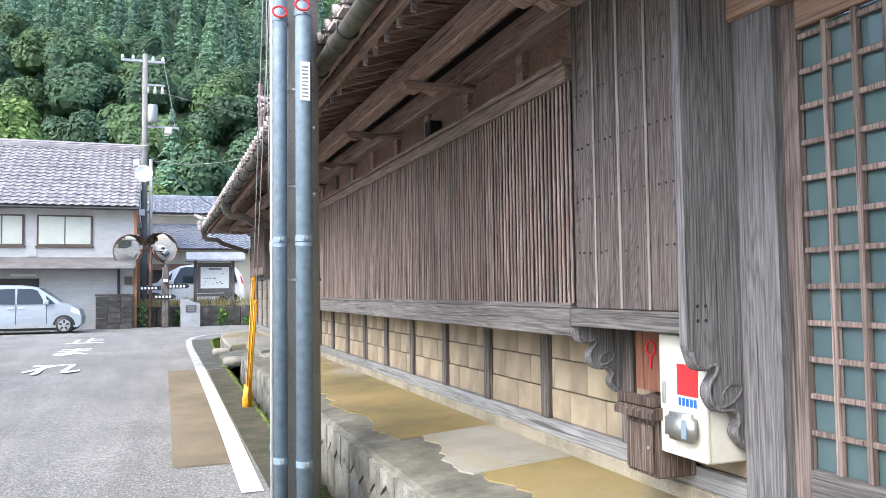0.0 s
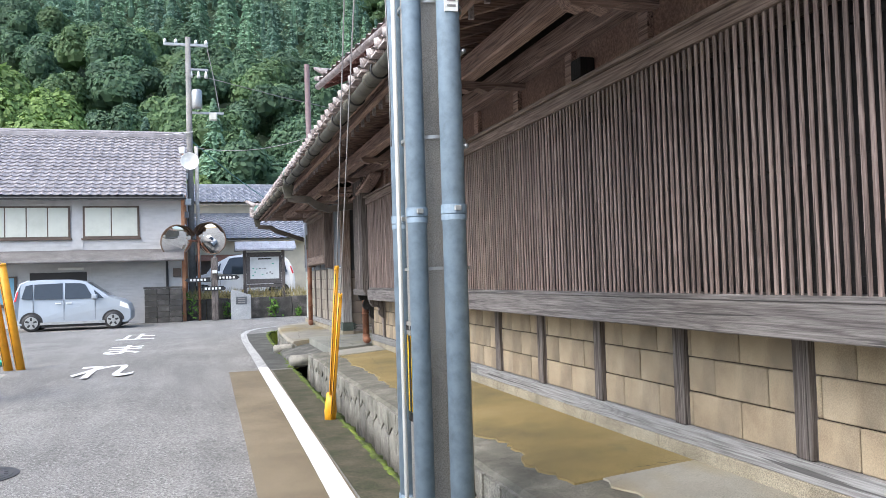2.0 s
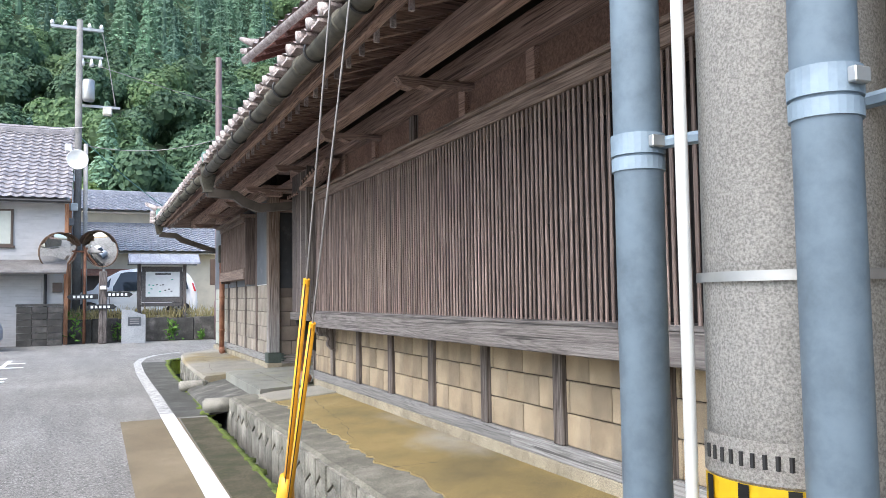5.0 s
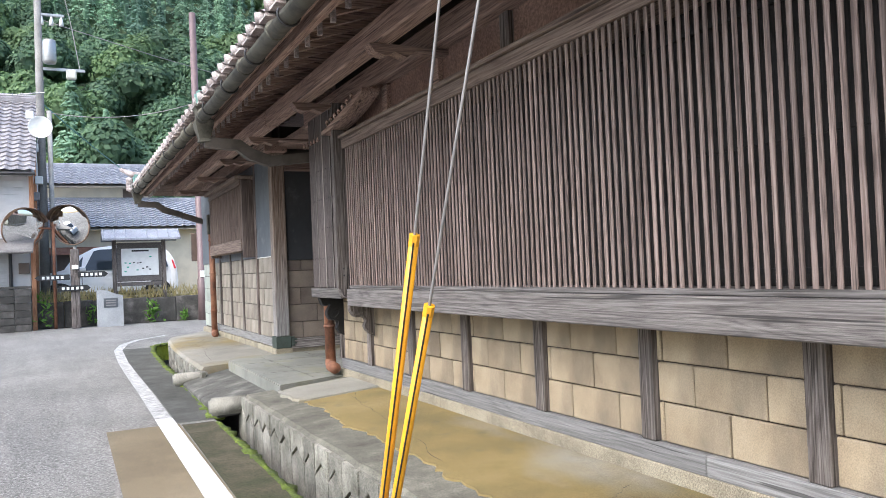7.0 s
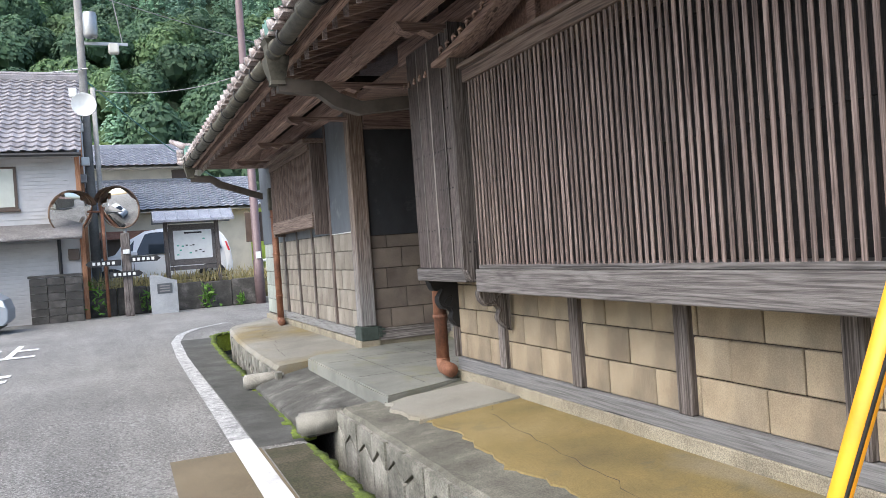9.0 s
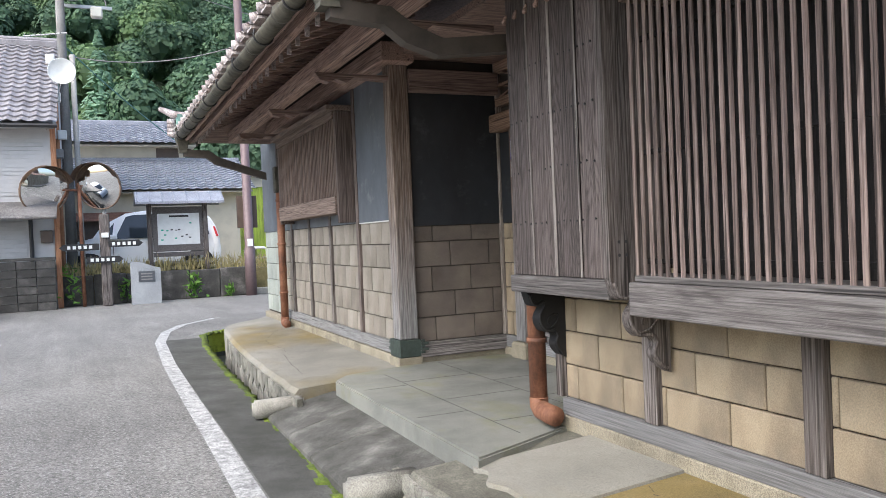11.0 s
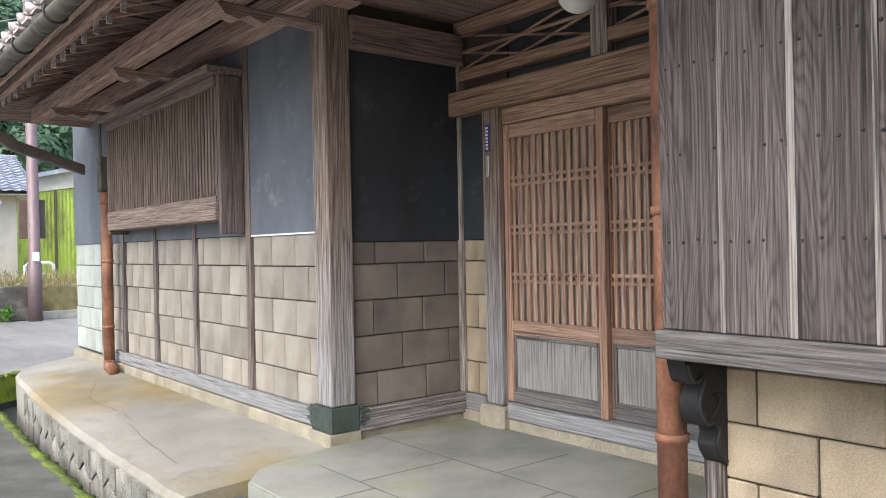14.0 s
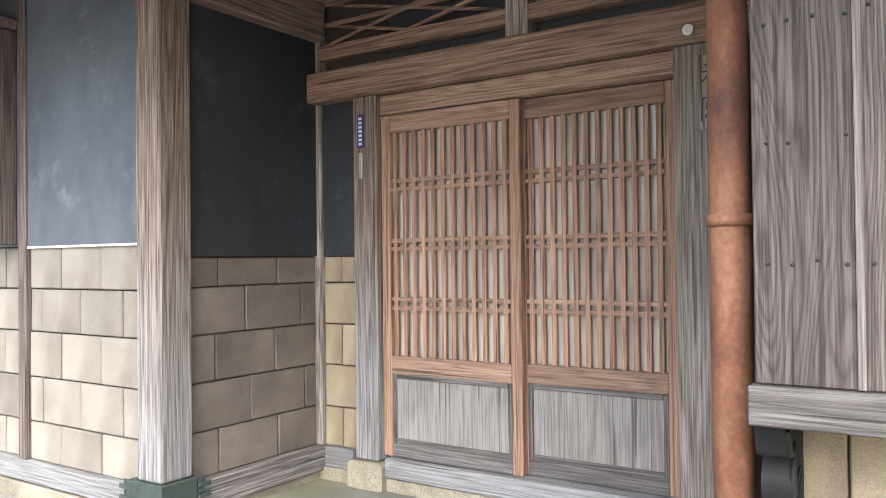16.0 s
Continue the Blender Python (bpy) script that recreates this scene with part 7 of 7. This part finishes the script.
def woods(name, kind, spots, material, label, rng, count):
    vs = []
    for x, y, z, h, r in spots:
        vs.append((conifer if kind == "conifer" else broadleaf)(x, y, z, h, r, count, rng))
    v = np.concatenate(vs)
    nq = len(v) // 4
    me = bpy.data.meshes.new(name)
    me.vertices.add(len(v))
    me.vertices.foreach_set("co", v.astype(np.float32).ravel())
    me.loops.add(nq * 4)
    me.loops.foreach_set("vertex_index", np.arange(nq * 4, dtype=np.int32))
    me.polygons.add(nq)
    me.polygons.foreach_set("loop_start", np.arange(nq, dtype=np.int32) * 4)
    me.polygons.foreach_set("loop_total", np.full(nq, 4, dtype=np.int32))
    me.materials.append(M[material])
    me.update(calc_edges=True)
    ob = new(name, me)
    PLACE[ob] = Matrix()
    return tagged(ob, label, "trees", kind="stuff")


def plant_woods():
    rng = np.random.default_rng(5)
    con, bro, lim, front = [], [], [], []
    y = 88.0
    while y < 330:
        step = 6.6 + (y - 88) * 0.01
        x = -0.36 * y - 8
        while x < 0.42 * y + 4:
            xx, yy = x + rng.uniform(-1.5, 1.5), y + rng.uniform(-1.5, 1.5)
            sel = noise.noise((xx * 0.03 + 3.0, yy * 0.026, 2.0)) - 0.005 * (yy - 155)
            if sel > 0.02:
                bro.append((xx, yy, hill_z(xx, yy) - 2, rng.uniform(12, 18), rng.uniform(4.4, 6.8)))
                x += step * 1.25
            else:
                con.append((xx, yy, hill_z(xx, yy) - 1, rng.uniform(14, 22), rng.uniform(3.2, 4.4)))
                x += step * 0.9
        y += step * 1.3
    for k in range(12):
        x = -27 + 17 * k / 11 + rng.uniform(-1, 1)
        lim.append((x, 76 + rng.uniform(-4, 5), 0.5, 31 - 1.25 * k + rng.uniform(-1, 1), rng.uniform(4.8, 6.2)))
    for k in range(9):
        x = -16 + 16 * k / 8
        lim.append((x, 70 + rng.uniform(-2, 4), 0.3, rng.uniform(8, 11), rng.uniform(2.8, 3.8)))
    for x, h in ((1.0, 19), (-5.0, 17), (-9.0, 14), (3.6, 16)):
        con.append((x, 78.0, 0.3, h, 3.6))
    for x, h in ((5.0, 17), (11.0, 17), (18, 16), (26, 17), (34, 18), (42, 18)):
        front.append((x, 80.0, 0.3, h, 6.5))
    for k, mat in enumerate(("cedar", "cedar_pale", "cedar_dark")):
        woods("cedar_wood", "conifer", con[k::3], mat, "dense green cedars on the hillside", rng, 1300)
    woods("broadleaf_wood", "broad", bro[2::3], "broad_pale", "rounded pale green trees on the hillside", rng, 7500)
    woods("broadleaf_wood", "broad", bro[::3] + bro[1::3], "broad", "rounded green broadleaf trees on the hillside", rng, 7500)
    woods("front_trees", "broad", front, "broad", "large rounded green trees at the hill's foot", rng, 11000)
    woods("bright_trees", "broad", lim, "lime", "bright yellow-green trees at the hill's foot", rng, 9000)


plant_woods()


def weeds():
    rng = np.random.default_rng(9)
    n = 1500
    c = np.stack([rng.uniform(-0.8, 5.5, n), rng.uniform(32.18, 33.2, n), 0.95 + 0.3 * rng.random(n)], 1)
    up = rng.normal(size=(n, 3)) * 0.3 + np.array([0, 0, 1.0])
    v = cards(c, up, rng.uniform(0.12, 0.34, n), np.full(n, 0.014), np.zeros(n), rng)
    me = bpy.data.meshes.new("dry_grass")
    me.from_pydata([tuple(p) for p in v], [], [tuple(range(4 * i, 4 * i + 4)) for i in range(len(v) // 4)])
    me.materials.append(M["weed"])
    ob = tagged(new("dry_grass", me), "tall dry grass on the bank", "grass", kind="stuff")
    for x, y, z, s, k in ((2.3, 31.8, 0.25, 0.34, 80), (3.2, 31.75, 0.23, 0.16, 50), (-0.6, 31.7, 0.3, 0.5, 60), (0.62, 31.85, 0.3, 0.3, 40)):
        c = np.stack([x + rng.normal(0, s * 0.3, k), y - np.abs(rng.normal(0, s * 0.2, k)), z + rng.uniform(0.02, s * 2.0, k)], 1)
        v = cards(c, rng.normal(size=(k, 3)) * 0.7 + np.array([0, 0, 0.4]), rng.uniform(0.08, 0.2, k), rng.uniform(0.02, 0.05, k), np.full(k, -0.03), rng)
        me = bpy.data.meshes.new("weed")
        me.from_pydata([tuple(p) for p in v], [], [tuple(range(4 * i, 4 * i + 4)) for i in range(len(v) // 4)])
        me.materials.append(M["fern"])
        tagged(new("weed", me), "bright green weed at the foot of the low wall", "weed", kind="stuff")


weeds()


# ---- pieces: slats, blocks, stones ----
def shared_box(name, sx, sy, sz, bevel, material):
    return mesh_of(name, box(-sx / 2, sx / 2, -sy / 2, sy / 2, -sz / 2, sz / 2, bevel), material)


slat_mesh = shared_box("slat", 0.009, 0.0225, 1.215, 0.002, "slat")
n_slat = 189
for i in range(n_slat):
    y = 3.762 + (12.94 - 3.762) * i / (n_slat - 1)
    piece("slat", slat_mesh, bay, BAY + 0.008 + random.uniform(-0.002, 0.002), y + random.uniform(-0.002, 0.002), 2.026)


def block_course(parent, along, fixed, a0, a1, z0, z1, length, offset, material, depth=0.04, face=-1):
    """One course of blocks between two ends; along is the axis that it runs on."""
    a = a0 - offset
    gap = 0.007
    while a < a1 - 0.01:
        lo, hi = max(a, a0), min(a + length, a1)
        if hi - lo > 0.03:
            w, h = hi - lo - gap, z1 - z0 - gap
            key = (round(w, 2), round(h, 3), material, along)
            if key not in BLOCKS:
                BLOCKS[key] = shared_box("block", depth if along == "y" else w, w if along == "y" else depth, h, 0.005, material)
            c, zc, jut = (lo + hi) / 2, (z0 + z1) / 2, random.uniform(-0.003, 0.003)
            if along == "y":
                piece("block", BLOCKS[key], parent, fixed + depth / 2 + jut, c, zc)
            else:
                piece("block", BLOCKS[key], parent, c, fixed + depth / 2 + jut, zc)
        a += length


BLOCKS = {}
ys = [3.65 + 0.955 * i for i in range(11)]
edges = [(2.7, 3.6)] + [(a + 0.05, b - 0.05) for a, b in zip(ys, ys[1:])] + [(13.25, 13.982)]
for bay_i, (a, b) in enumerate(edges):
    for r in range(4):
        block_course(wall_1, "y", WALL, a, b, 0.67 + 0.192 * r, 0.67 + 0.192 * (r + 1), 0.41, 0.205 * ((r + bay_i) % 2), "block")
for pale_bay, (a, b) in enumerate(((16.705, 17.652), (17.728, 18.675), (18.745, 19.615), (19.685, 20.545), (20.615, 21.265))):
    for r in range(5):
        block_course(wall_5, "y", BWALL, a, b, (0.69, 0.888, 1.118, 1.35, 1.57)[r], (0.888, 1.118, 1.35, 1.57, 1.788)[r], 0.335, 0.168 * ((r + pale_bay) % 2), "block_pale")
for r in range(5):
    block_course(wall_5, "y", BWALL, 21.34, 22.44, 0.6 + 0.238 * r, 0.6 + 0.238 * (r + 1), 0.36, 0.17 * (r % 2), "tile_pale")
zs = (0.69, 0.905, 1.132, 1.355, 1.58, 1.722)
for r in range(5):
    # recess side wall in the shade-darkened block colour
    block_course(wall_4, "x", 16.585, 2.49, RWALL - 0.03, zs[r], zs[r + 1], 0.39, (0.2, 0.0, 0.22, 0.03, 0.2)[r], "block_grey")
    block_course(wall_3, "y", RWALL - 0.01, 16.294, 16.542, zs[r], zs[r + 1], 0.125 if r % 2 == 0 else 0.3, 0.0, "block")


def retaining_stones():
    """Carved facing stones along the ditch: two rows with chevron joints."""
    stones = []
    rng = random.Random(4)
    y = 2.2
    while y < 20.5:
        w = rng.uniform(0.24, 0.34)
        if not 13.85 < y < 16.2:
            stones.append((y, w))
        y += w + 0.014
    parent = bpy.data.objects["pavement_1"]
    for y, w in stones:
        e = ditch_x(y + w / 2)
        tilt = (ditch_x(y + w) - ditch_x(y)) / w
        own = parent if y < 14 else bpy.data.objects["pavement_2"]
        m = 0.22 + rng.uniform(-0.04, 0.04)
        for zlist in (((0, -0.25), (w / 2, -0.25), (w, -0.25), (w, m - 0.045), (w / 2, m + 0.045), (0, m - 0.045)), ((0, m - 0.03), (w / 2, m + 0.06), (w, m - 0.03), (w, 0.395), (w / 2, 0.395), (0, 0.395))):
            bm = bmesh.new()
            jut = rng.uniform(0.008, 0.016)
            cy, cz = w / 2, sum(p[1] for p in zlist) / len(zlist)
            fr = [bm.verts.new((e - jut + tilt * (p[0] - w / 2), y + cy + (p[0] - cy) * 0.965, cz + (p[1] - cz) * 0.975)) for p in zlist]
            bk = [bm.verts.new((e + 0.03 + tilt * (p[0] - w / 2), y + p[0], p[1])) for p in zlist]
            mid = bm.verts.new((e - jut - 0.006, y + cy, cz))
            k = len(fr)
            for i in range(k):
                bm.faces.new((fr[i], fr[(i + 1) % k], mid))
                bm.faces.new((bk[i], bk[(i + 1) % k], fr[(i + 1) % k], fr[i]))
            bmesh.ops.recalc_face_normals(bm, faces=bm.faces[:])
            part("stone", bm, "stone", own)


retaining_stones()
